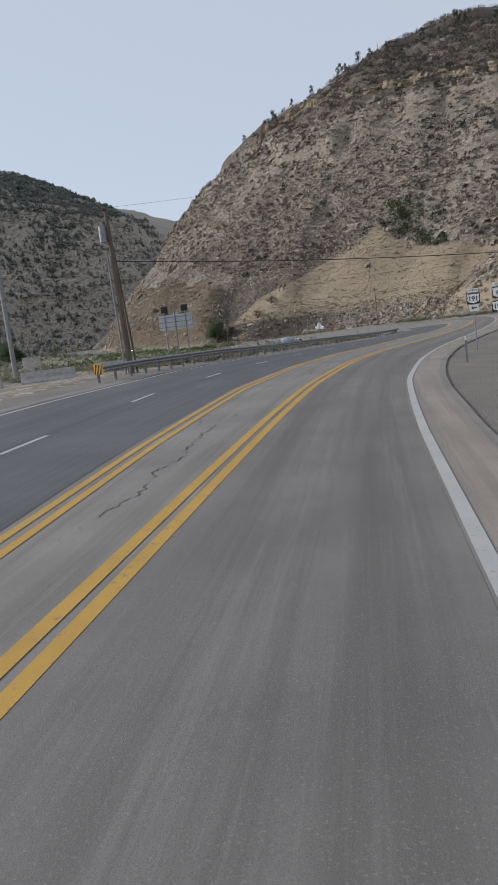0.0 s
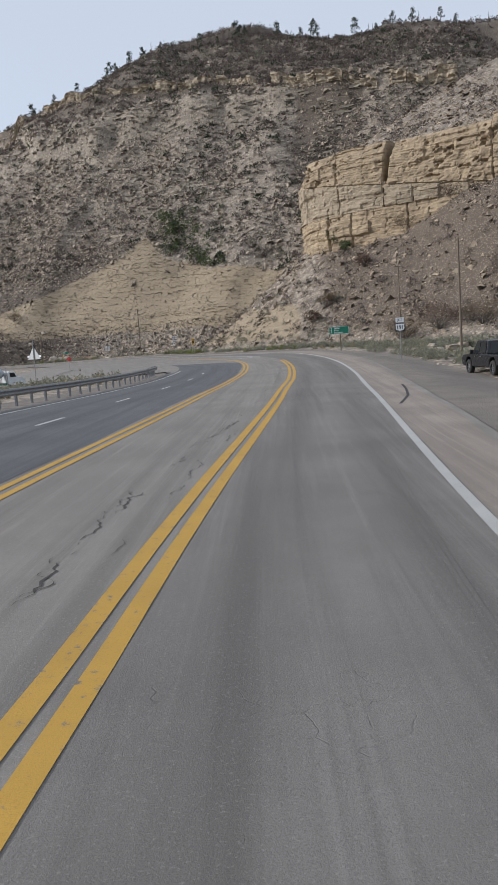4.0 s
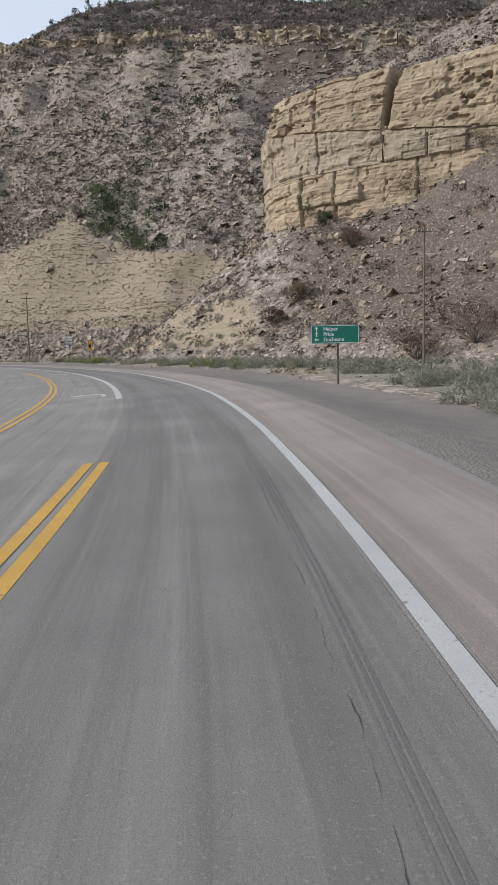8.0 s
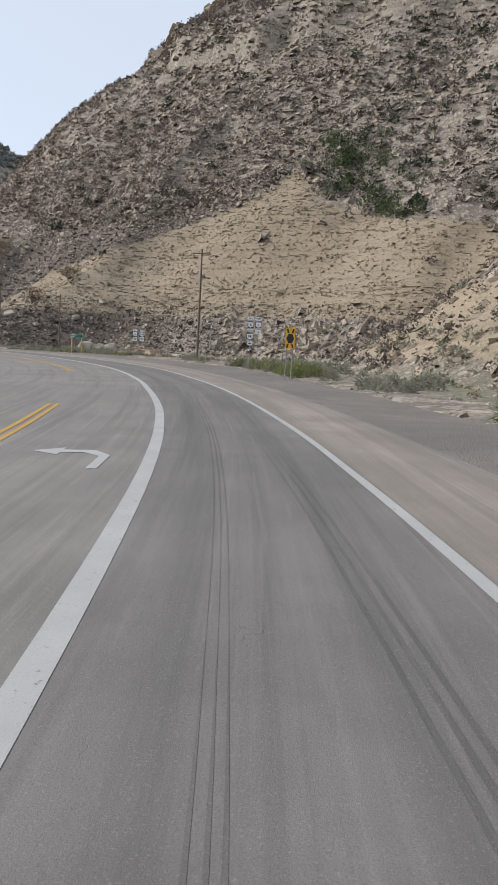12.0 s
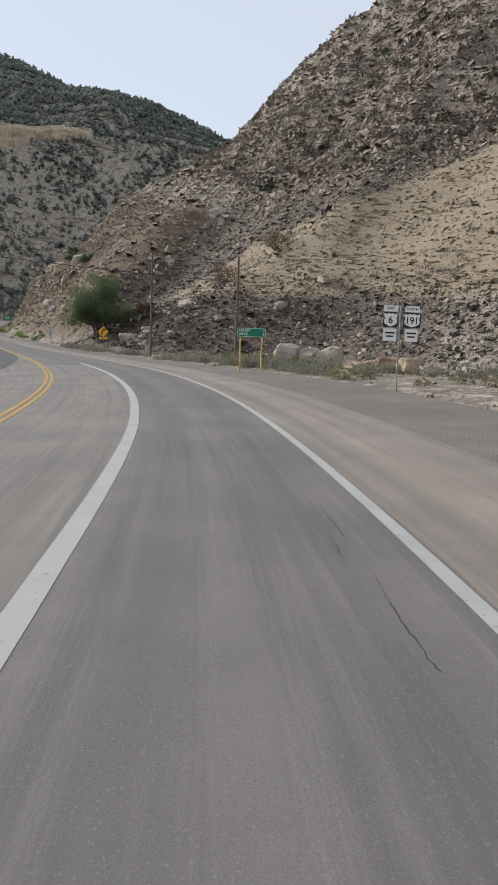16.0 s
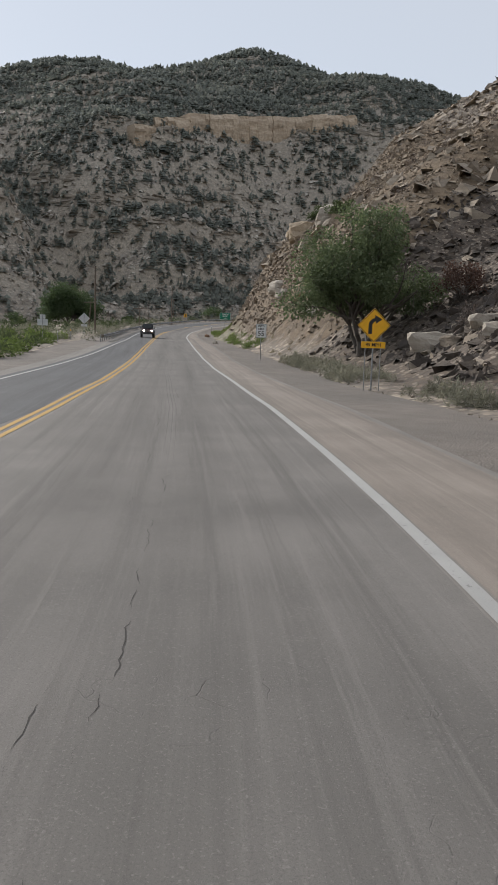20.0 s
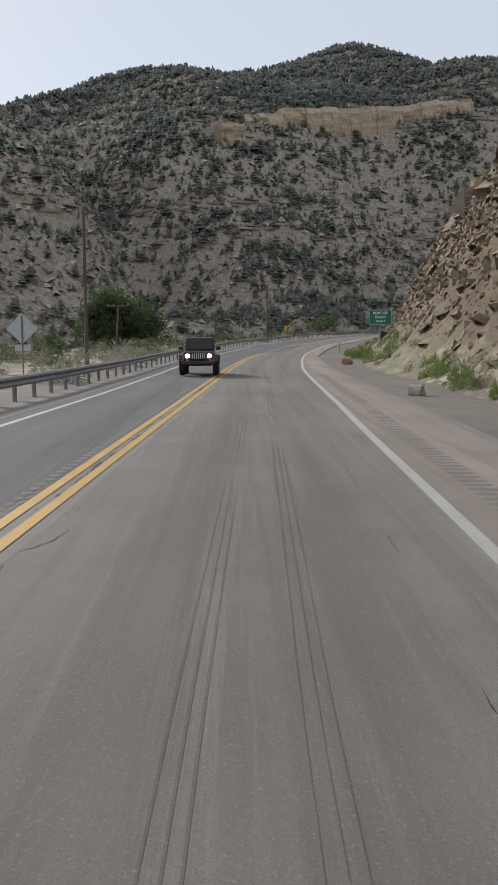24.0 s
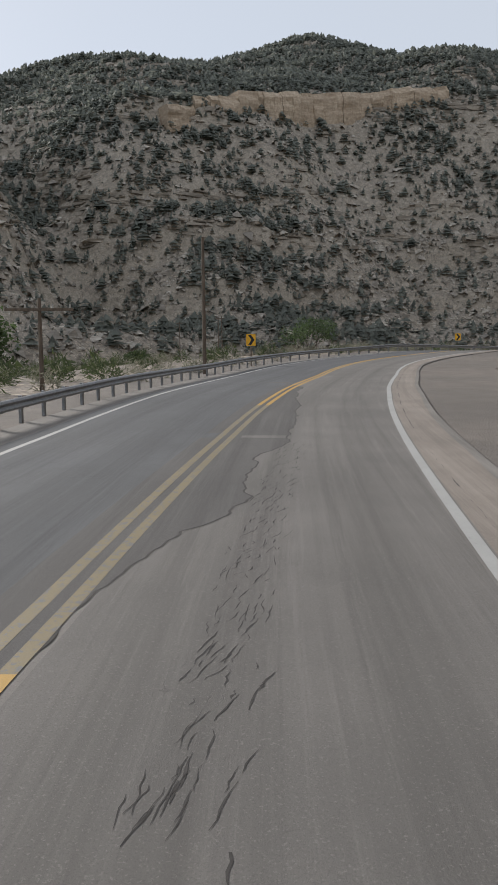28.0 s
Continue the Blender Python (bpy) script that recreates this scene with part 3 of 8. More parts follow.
# ------------------------------------------------------------------ builders


def link_mesh(name, verts, faces, materials, smooth=False):
    me = bpy.data.meshes.new(name)
    me.from_pydata([tuple(v) for v in np.asarray(verts, float).tolist()] if len(verts) else [], [], faces)
    for m in materials if isinstance(materials, (list, tuple)) else [materials]:
        me.materials.append(m)
    if smooth:
        me.polygons.foreach_set("use_smooth", np.ones(len(me.polygons), bool))
    me.update()
    return new(name, me)


def big_mesh(name, verts, tris, material, smooth=False):
    """One mesh from arrays, quickly. tris: rows of 3 or 4 corners."""
    verts, tris = np.asarray(verts, np.float32), np.asarray(tris, np.int32)
    me = bpy.data.meshes.new(name)
    k = tris.shape[1]
    me.vertices.add(len(verts))
    me.vertices.foreach_set("co", verts.ravel())
    me.loops.add(len(tris) * k)
    me.loops.foreach_set("vertex_index", tris.ravel())
    me.polygons.add(len(tris))
    me.polygons.foreach_set("loop_start", np.arange(0, len(tris) * k, k, dtype=np.int32))
    me.polygons.foreach_set("use_smooth", np.full(len(tris), smooth, bool))
    me.materials.append(material)
    me.update(calc_edges=True)
    return new(name, me)


def give(ob, name, values):
    ob.data.attributes.new(name, "FLOAT", "POINT").data.foreach_set("value", np.asarray(values, np.float32).ravel())


def part(name, bm, material, parent, label=""):
    me = bpy.data.meshes.new(name)
    bm.to_mesh(me)
    bm.free()
    for m in material if isinstance(material, (list, tuple)) else [material]:
        me.materials.append(m)
    ob = new(name, me)
    ob.parent = parent
    if label:
        ob["label"] = label
    return ob


def box(bm, cx, cy, cz, sx, sy, sz, bevel=0.0, turn=None):
    r = bmesh.ops.create_cube(bm, size=1.0, matrix=Matrix.Translation((cx, cy, cz)) @ (turn or Matrix()) @ Matrix.Diagonal((sx, sy, sz, 1)))
    if bevel:
        es = list({e for v in r["verts"] for e in v.link_edges})
        bmesh.ops.bevel(bm, geom=es, offset=bevel, segments=2, affect="EDGES", profile=0.5)
    return bm


def rod(bm, a, b, r0, r1=None, n=10):
    a, b = Vector(a), Vector(b)
    r1 = r0 if r1 is None else r1
    m = Matrix.Translation((a + b) / 2) @ (b - a).to_track_quat("Z", "Y").to_matrix().to_4x4()
    bmesh.ops.create_cone(bm, cap_ends=True, segments=n, radius1=r0, radius2=r1, depth=(b - a).length, matrix=m)
    return bm


def empty(name, m=None):
    ob = new(name)
    ob.empty_display_size = 0.3
    if m is not None:
        ob.matrix_world = m
    return ob


def strip(name, s, left, right, lift, material, across=2):
    """A ribbon that lies on the road between two offsets."""
    s = np.asarray(s, float)
    u = np.linspace(0, 1, across)
    l = np.asarray(left)[:, None] * (1 - u) + np.asarray(right)[:, None] * u
    p = on_road(s[:, None] * np.ones_like(l), l, lift).reshape(-1, 3)
    i = np.arange((len(s) - 1) * (across - 1))
    r, c = i // (across - 1), i % (across - 1)
    k = r * across + c
    ob = big_mesh(name, p, np.stack([k, k + 1, k + across + 1, k + across], 1), material)
    if ob.data.polygons[0].normal.z < 0:
        ob.data.flip_normals()
    return ob, np.repeat(s, across), l.ravel()


# ------------------------------------------------------------------ ground


def spaced(*runs):
    return np.concatenate([np.arange(a, b, d) for a, b, d in runs])


gx = spaced((-4200, -1800, 200), (-1800, -960, 40), (-960, -380, 4.0), (-380, -250, 3.5), (-250, 110, 1.9), (110, 200, 6), (200, 600, 25), (600, 4201, 200))
gy = spaced((-4200, -600, 200), (-600, -120, 30), (-120, 60, 2.4), (60, 400, 1.9), (400, 960, 4.0), (960, 2000, 40), (2000, 4401, 200))
GX, GY = np.meshgrid(gx, gy)
GZ, BARE, BURNT, GS, GL = land(GX, GY)
# the ground lies a little under the paving
def gravel_edge(s):
    return np.interp(s, [-60, 20, 40, 60, 118, 140, 172, 200, 230, 330, 370, 470, 490, 520, 570, 610], [5, 4.4, 6, 9.5, 9.2, 10.7, 10.7, 9.2, 8.8, 8.6, 7.6, 8.6, 10, 12.5, 12.5, 9])


under = step(0.6, -2.2, GL - gravel_edge(GS)) * step(-3.6, -1.2, GL - (along(GS, LEFT) - 1.4)) * (GS < 750) * (GS > -60)
under = np.maximum(under, np.maximum(step(5.2, 3.2, side_distance(GX, GY)), step(1.0, 4.0, GL - apron_edge(GS)) * (GS > 137) * (GS < 300) * (GL < 0)))
GZ = GZ - 0.42 * under
nx, ny = len(gx), len(gy)
k = (np.arange(ny - 1)[:, None] * nx + np.arange(nx - 1)[None]).ravel()
ground = big_mesh("ground", np.stack([GX, GY, GZ], -1).reshape(-1, 3), np.stack([k, k + 1, k + nx + 1, k + nx], 1), GROUND, True)
give(ground, "bare", BARE)
da_ = inside(GX, GY, TOE_A)
cutting = step(0.2, 2.5, da_) * step(42, 26, da_) * step(-121, -131, GX) * step(365, 335, GY)
give(ground, "burnt", BURNT)
give(ground, "cut", cutting)
# freshly dug brown earth and rock of the road cutting
ground.data.materials.append(stone_material("dug_earth", (0.085, 0.058, 0.034), (0.23, 0.165, 0.1), 0.5))
dug_ = (cutting + 0.25 * rough_noise(GX, GY, 8, 3, 91)).reshape(ny, nx)[:-1, :-1].ravel() > 0.5
ground.data.polygons.foreach_set("material_index", dug_.astype(np.int32))
# where the ground colour is paled for distance haze
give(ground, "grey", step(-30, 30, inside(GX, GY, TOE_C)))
grassy = np.maximum(step(10, 16, -GL) * step(330, 370, GS) * step(540, 480, GS) * step(60, 30, -GL), 0.6 * step(5.5, 8, GL) * step(415, 440, GS) * step(520, 500, GS) * step(14, 9, GL))
give(ground, "grassy", np.maximum(grassy, 0.55 * step(9, 14, GL) * step(30, 80, GS) * step(300, 240, GS) * step(30, 20, GL)))
tagged(ground, "stony tan canyon slopes with burnt dark patches", "hillside", kind="structure")

# ------------------------------------------------------------------ road
RS = np.arange(-60, 750, 1.5)
paved_right = along(RS, RIGHT) + np.interp(RS, [-60, 40, 90, 130, 240, 300, 360, 420, 470, 520], [1.1, 1.2, 2.0, 2.1, 2.9, 2.9, 2.4, 2.4, 1.3, 1.3]) + rough_noise(RS, RS * 0, 9, 3, 2) * 0.14
paved_left = along(RS, LEFT) - np.interp(RS, [-60, 130, 300, 420, 760], [1.0, 1.0, 1.4, 1.6, 1.6])
road, rs_, rl_ = strip("road", RS, paved_left, paved_right, 0.0, ASPHALT, 34)
lane_mid = along(rs_, RIGHT) - 1.85
trk = np.maximum(np.exp(-(((rl_ - lane_mid) - 0.85) / 0.33) ** 2), np.exp(-(((rl_ - lane_mid) + 0.85) / 0.33) ** 2))
give(road, "track", trk)
give(road, "run", rs_)
give(road, "across", rl_)
tagged(road, "weathered grey asphalt highway with cracks and tyre marks", "road", kind="structure")
gravel, _, _ = strip("gravel_shoulder", RS, paved_right - 0.25, np.maximum(paved_right + 1.0, gravel_edge(RS)) + rough_noise(RS, RS * 0, 14, 3, 4) * 0.5, -0.05, GRAVEL, 10)
tagged(gravel, "dark gravel pull-out beside the asphalt", "gravel", kind="structure")
verge, _, _ = strip("gravel_verge", RS, paved_left - 3.2, paved_left + 0.25, -0.05, GRAVEL, 5)
tagged(verge, "grey gravel verge behind the pavement edge", "gravel", kind="structure")


def line(name, s0, s1, offset, width, material, label, step_=1.5):
    s = np.linspace(s0, s1, max(4, int((s1 - s0) / step_)) + 1)
    o = along(s, offset)
    ob, _, _ = strip(name, s, o - width / 2, o + width / 2, 0.008, material, 2)
    return tagged(ob, label, "road marking", kind="structure")


line("edge_line", -60, 745, RIGHT, 0.17, WHITE_LINE, "worn solid white edge line on the asphalt")
for d in (-0.145, 0.145):
    line("centre_line", -60, 136, NEAR_YELLOW + d, 0.18, YELLOW_LINE, "solid yellow line of a double centre stripe")
    line("centre_line", -60, 217, FAR_YELLOW + d, 0.15, YELLOW_LINE, "solid yellow line of a double centre stripe")
    line("centre_line", 476, 498, FAR_YELLOW + d, 0.15, WORN_YELLOW, "worn yellow line on broken asphalt")
    line("centre_line", 498, 745, FAR_YELLOW + d, 0.15, YELLOW_LINE, "solid yellow line of a double centre stripe")
    line("centre_line", 246, 476, FAR_YELLOW + d, 0.15, YELLOW_LINE, "solid yellow line of a double centre stripe")
line("edge_line", -60, 138, LEFT, 0.15, WHITE_LINE, "solid white edge line of the far lane")
line("edge_line", 300, 745, LEFT, 0.15, WHITE_LINE, "solid white edge line of the far lane")
line("lane_line", 155, 328, WIDE_LINE, 0.27, WHITE_LINE, "broad white line beside the through lane")
for i in range(-8, 11):
    line("lane_dash", 25.1 + 9.6 * i, 27.7 + 9.6 * i, FAR_YELLOW - 3.3, 0.14, WHITE_LINE, "short white dash between the far lanes")


def overlay(name, s0, s1, left, right, lift, material, label, across=8, category="road"):
    s = np.arange(s0, s1 + 0.01, 1.5)
    ob, a, b = strip(name, s, left(s), right(s), lift, material, across)
    give(ob, "run", a)
    give(ob, "across", b)
    mid = (left(a) + right(a)) / 2
    give(ob, "track", np.maximum(np.exp(-(((b - mid) - 0.85) / 0.4) ** 2), np.exp(-(((b - mid) + 0.85) / 0.4) ** 2)))
    return tagged(ob, label, category, kind="structure")


wob = lambda s, seed: rough_noise(s, s * 0 + seed, 7, 3, seed) * 0.12
overlay("newer_lanes", -60, 178, lambda s: along(s, LEFT) - 0.4, lambda s: along(s, LEFT) - 0.35 + (along(s, FAR_YELLOW) - along(s, LEFT)) * step(178, 140, s) + wob(s, 5), 0.005, ASPHALT_DARK, "newer bluish asphalt over the far lanes", 24)
overlay("newer_lanes", 296, 745, lambda s: along(s, LEFT) - 0.5, lambda s: along(s, LEFT) - 0.3 + (along(s, FAR_YELLOW) - along(s, LEFT)) * step(296, 352, s) + wob(s, 9), 0.005, ASPHALT_DARK, "newer bluish asphalt over the oncoming lane", 12)
lane_left = lambda s: np.interp(s, [60, 150, 165], [0, 0, 1]) * (along(s, WIDE_LINE) + 0.1) + np.interp(s, [60, 150, 165], [1, 1, 0]) * (along(s, RIGHT) - 3.4)
DARK_LANE = asphalt_material("dark_lane_asphalt", (0.18, 0.168, 0.156))
overlay("through_lane", -60, 324, lambda s: lane_left(s) + wob(s, 6), lambda s: along(s, RIGHT) - 0.12 + wob(s, 7) * 0.4, 0.004, DARK_LANE, "darker tyre-worn asphalt of the through lane", 14)
overlay("through_lane", 324, 600, lambda s: along(s, FAR_YELLOW) + 0.3 + wob(s, 6), lambda s: along(s, RIGHT) - 0.12, 0.004, DARK_LANE, "darker tyre-worn asphalt of the through lane", 14)
pale = asphalt_material("pale_shoulder_asphalt", (0.272, 0.236, 0.205))
overlay("paved_shoulder", -60, 600, lambda s: along(s, RIGHT) + 0.12, lambda s: np.interp(s, RS, paved_right) - 0.2 + wob(s, 3), 0.004, pale, "pale dusty asphalt shoulder outside the edge line", 6)


def drape(name, rows, material, lift, label, category="road"):
    """Rows of points across a paved way, laid on the land."""
    p = np.array(rows, float)
    n, k = p.shape[:2]
    flat_ = p.reshape(-1, 2)
    z = land(flat_[:, 0], flat_[:, 1])[0] + (np.linspace(-0.008, 0.05, k)[None] * np.ones((n, 1))).ravel() if lift is None else land(flat_[:, 0], flat_[:, 1])[0] + lift
    i = (np.arange(n - 1)[:, None] * k + np.arange(k - 1)[None]).ravel()
    ob = big_mesh(name, np.c_[flat_, z], np.stack([i, i + 1, i + k + 1, i + k], 1), material)
    if ob.data.polygons[0].normal.z < 0:
        ob.data.flip_normals()
    sr, lr = station(flat_[:, 0], flat_[:, 1])
    give(ob, "run", sr)
    give(ob, "across", lr)
    give(ob, "track", sr * 0)
    return tagged(ob, label, category, kind="structure")


s = np.arange(137, 301, 3.0)
edge = along(s, LEFT) - np.interp(s, [-60, 130, 300], [1.0, 1.0, 1.4]) + 0.15
rows = [[tuple(on_road(a, e + (o - e) * u)[:2]) for u in np.linspace(0, 1, 14)] for a, e, o in zip(s, edge, np.minimum(apron_edge(s), edge - 0.4))]
drape("junction_apron", rows, ASPHALT, None, "wide grey asphalt mouth of the side road")
sp = np.array(SIDE, float)
cu = np.r_[0, np.cumsum(np.hypot(*np.diff(sp, axis=0).T))]
dd = np.arange(0, cu[-1], 4.0)
fine_x, fine_y = np.interp(dd, cu, sp[:, 0]), np.interp(dd, cu, sp[:, 1])
for _ in range(4):
    fine_x[1:-1], fine_y[1:-1] = (fine_x[:-2] + fine_x[2:] + 2 * fine_x[1:-1]) / 4, (fine_y[:-2] + fine_y[2:] + 2 * fine_y[1:-1]) / 4
tn = np.stack([np.gradient(fine_x), np.gradient(fine_y)], 1)
tn /= np.linalg.norm(tn, axis=1, keepdims=True)


def side_row(i, o):
    return fine_x[i] + tn[i, 1] * o, fine_y[i] - tn[i, 0] * o


drape("side_road", [[side_row(i, o) for o in np.linspace(-5.6, 5.6, 8)] for i in range(len(dd))], ASPHALT, 0.06, "grey asphalt side road running down the other canyon")
for o, m_, w_ in ((-4.3, WHITE_LINE, 0.15), (4.3, WHITE_LINE, 0.15), (-0.15, YELLOW_LINE, 0.13), (0.15, YELLOW_LINE, 0.13)):
    drape("edge_line" if m_ is WHITE_LINE else "centre_line", [[side_row(i, o - w_ / 2), side_row(i, o + w_ / 2)] for i in range(4, len(dd))], m_, 0.075, "solid line painted along the side road", "road marking")


def path_mark(name, pts, width, lift, material, label, category, jagged=0.0, seed=0):
    """A crack, tyre mark or painted stroke: a ribbon through (station, offset) points."""
    rng = np.random.default_rng(seed)
    p = np.array(pts, float)
    n = max(4, int(abs(p[-1, 0] - p[0, 0]) / (0.07 if jagged else 1.0)) + 1)
    u = np.linspace(0, 1, n)
    cu_ = np.r_[0, np.cumsum(np.hypot(*np.diff(p, axis=0).T))] / np.hypot(*np.diff(p, axis=0).T).sum()
    a, b = np.interp(u, cu_, p[:, 0]), np.interp(u, cu_, p[:, 1])
    w = np.full(n, width)
    if jagged:
        b = b + rough_noise(a, a * 0, 1.5, 6, seed, 0.8) * jagged
        w = width * np.clip(rough_noise(a, a * 0, 1.1, 5, seed + 40, 0.75) * 1.9 - 0.02, 0.0, 0.55)
    q0, q1 = on_road(a, b - w / 2, lift), on_road(a, b + w / 2, lift)
    v = np.stack([q0, q1], 1).reshape(-1, 3)
    i = np.arange(n - 1) * 2
    ob = big_mesh(name, v, np.stack([i, i + 1, i + 3, i + 2], 1), material)
    if ob.data.polygons[0].normal.z < 0:
        ob.data.flip_normals()
    return tagged(ob, label, category, kind="structure")


CRACK = plain("crack_shadow", (0.045, 0.04, 0.037), 0.95, 0.0, 0.3, 9)
RUBBER = asphalt_material("rubber_marks", (0.135, 0.126, 0.118))


def crack(s0, s1, off, width, jag, seed, label="jagged dark crack along the asphalt"):
    pts = [(s_, off(s_)) for s_ in np.arange(s0, s1 + 0.1, 2.0)]
    path_mark("road_crack", pts, width, 0.007, CRACK, label, "crack", jag, seed)


ny_ = lambda s_: along(s_, NEAR_YELLOW)
fy_ = lambda s_: along(s_, FAR_YELLOW)
rt_ = lambda s_: along(s_, RIGHT)
crack(-8, 30, lambda s_: (ny_(s_) + fy_(s_)) / 2 - 0.1, 0.05, 0.4, 1)
crack(30, 84, lambda s_: ny_(s_) - 0.85 + 0.1 * math.sin(s_ / 6), 0.06, 0.36, 2)
crack(34, 80, lambda s_: ny_(s_) - 0.95 + 0.1 * math.sin(s_ / 6), 0.035, 0.36, 32)
crack(10, 48, lambda s_: ny_(s_) - 1.9, 0.03, 0.4, 3)
crack(20, 80, lambda s_: ny_(s_) - 0.45, 0.025, 0.3, 33)
crack(88, 124, lambda s_: ny_(s_) - 0.7, 0.05, 0.36, 4)
crack(96, 150, lambda s_: rt_(s_) - 0.75, 0.011, 0.08, 5)
crack(262, 306, lambda s_: rt_(s_) - 0.55 + 0.12 * math.sin(s_ / 11), 0.025, 0.12, 6)
crack(262, 300, lambda s_: rt_(s_) - 0.75, 0.014, 0.15, 7)
crack(300, 345, lambda s_: along(s_, WIDE_LINE) + 0.5, 0.02, 0.14, 8)
crack(330, 372, lambda s_: rt_(s_) - 3.35, 0.02, 0.14, 9)
crack(346, 400, lambda s_: rt_(s_) - 2.75, 0.025, 0.16, 10)
crack(382, 398, lambda s_: rt_(s_) - 0.75, 0.05, 0.2, 34)
crack(360, 440, lambda s_: rt_(s_) - 0.9, 0.02, 0.05, 35, "thin straight seam along the lane")
crack(388, 470, lambda s_: fy_(s_) + 0.02, 0.12, 0.10, 11, "broken seam between the two yellow lines")
crack(405, 470, lambda s_: fy_(s_) + 0.5, 0.05, 0.4, 36)
crack(438, 468, lambda s_: rt_(s_) - 1.0, 0.03, 0.18, 12)
crack(446, 474, lambda s_: rt_(s_) - 2.3, 0.03, 0.2, 13)
crack(470, 545, lambda s_: rt_(s_) + 0.35, 0.05, 0.05, 15, "crack along the pavement edge")
crack(430, 475, lambda s_: fy_(s_) - 1.5, 0.025, 0.2, 16)


def crack_field(rows, label="crazed patch of short broken cracks in the lane"):
    """Bands of short jagged slits: rows of first and last station, offsets from the yellow line, and how many."""
    rng = np.random.default_rng(88)
    vs, fs = [], []
    for s0, s1, l0, l1, n in rows:
        for _ in range(n):
            a, o, long, slant = rng.uniform(s0, s1), rng.uniform(l0, l1), rng.uniform(0.12, 0.5), rng.normal(0.16, 0.11)
            m = 6
            u = np.linspace(0, 1, m)
            st = a + long * u
            of = along(st, FAR_YELLOW) + o + slant * long * u + np.cumsum(rng.normal(0, 0.012, m))
            w = rng.uniform(0.003, 0.009) * np.sin(np.pi * np.clip(u, 0.08, 0.92)) * rng.uniform(0.5, 1.4, m)
            q = np.stack([on_road(st, of - w, 0.007), on_road(st, of + w, 0.007)], 1).reshape(-1, 3)
            k = sum(len(v) for v in vs)
            i = np.arange(m - 1) * 2 + k
            vs.append(q)
            fs.append(np.stack([i, i + 1, i + 3, i + 2], 1))
    ob = big_mesh("crack_field", np.vstack(vs), np.vstack(fs), CRACK)
    if ob.data.polygons[0].normal.z < 0:
        ob.data.flip_normals()
    tagged(ob, label, "crack", kind="stuff")


crack_field([(452, 470, 0.9, 1.65, 150), (456, 466, 2.3, 2.6, 60), (474, 489, 1.35, 1.95, 210), (440, 450, 1.2, 1.5, 60), (441, 455, 3.0, 3.25, 70), (452, 462, 0.28, 0.6, 120), (236, 252, 2.9, 3.1, 50), (219, 228, 4.1, 4.5, 60)])
# the old layer under the broken patch beside the yellow lines
ps, pl = [474.5, 477.9, 478.6, 480.3, 481.0, 482.5, 483.6, 484.9, 486.5, 488.8, 496.4, 507.7, 511.0, 512.0], [0.6, 0.96, 1.13, 1.35, 1.76, 2.1, 1.99, 2.19, 2.16, 2.7, 2.73, 2.11, 1.0, -0.5]
s_ = np.arange(474.5, 512.01, 0.15)
jag = rough_noise(s_, s_ * 0, 1.6, 5, 61, 0.7) * 0.28
o = np.interp(s_, ps, pl) + jag
old, a, b = strip("worn_patch", s_, along(s_, FAR_YELLOW) - 0.6, o, 0.0062, asphalt_material("old_broken_asphalt", (0.115, 0.108, 0.104)), 14)
for k, v in (("run", a), ("across", b), ("track", a * 0)):
    give(old, k, v)
tagged(old, "darker old asphalt where the top layer broke away", "road", kind="structure")
rim, _, _ = strip("patch_edge", s_, o - 0.01, o + 0.02 + np.abs(jag) * 0.1, 0.0072, CRACK, 2)
tagged(rim, "jagged dark edge of the broken top layer", "crack", kind="structure")


def tyre_mark(s0, s1, off, width, label="faint dark tyre track along the lane"):
    s_ = np.arange(s0, s1 + 0.01, 1.0)
    o = off(s_)
    w = width * step(s0, s0 + 14, s_) * step(s1, s1 - 14, s_) * np.clip(0.6 + rough_noise(s_, s_ * 0, 5, 3, int(s0)) * 1.2, 0.05, 1)
    ob, a, b = strip("tyre_mark", s_, o - w / 2, o + w / 2, 0.006, RUBBER, 3)
    for k, v in (("run", a), ("across", b), ("track", a * 0)):
        give(ob, k, v)
    return tagged(ob, label, "tyre mark", kind="structure")


for d in (-0.09, 0.0, 0.08):
    tyre_mark(395, 446, lambda s_: rt_(s_) - 2.65 + d - (s_ - 420) * 0.006, 0.035)
    tyre_mark(398, 448, lambda s_: rt_(s_) - 1.95 + d - (s_ - 420) * 0.006, 0.045)
    tyre_mark(48, 78, lambda s_: rt_(s_) - 0.75 + d * 0.7, 0.05)
    tyre_mark(340, 400, lambda s_: rt_(s_) - 3.0 + d * 1.2, 0.03)
    tyre_mark(146, 226, lambda s_: rt_(s_) - 3.0 + (s_ - 150) * 0.012 + d, 0.04)
    tyre_mark(150, 224, lambda s_: rt_(s_) - 0.95 - (s_ - 150) * 0.004 + d * 1.5, 0.05)
    tyre_mark(84, 150, lambda s_: rt_(s_) - 0.6 + d * 0.6, 0.035)
    tyre_mark(84, 118, lambda s_: ny_(s_) + 0.75 + d, 0.03)
    tyre_mark(276, 326, lambda s_: rt_(s_) - 0.8 + d, 0.045)
path_mark("skid_mark", [(85, 1.9), (88, 2.6), (91, 3.0), (93.5, 3.2)], 0.1, 0.0095, TAR, "short dark skid across the edge line", "tyre mark")
path_mark("joint", [(93.2, -1.7), (93.0, 1.4)], 0.03, 0.007, CRACK, "saw-cut joint across the lane", "crack")


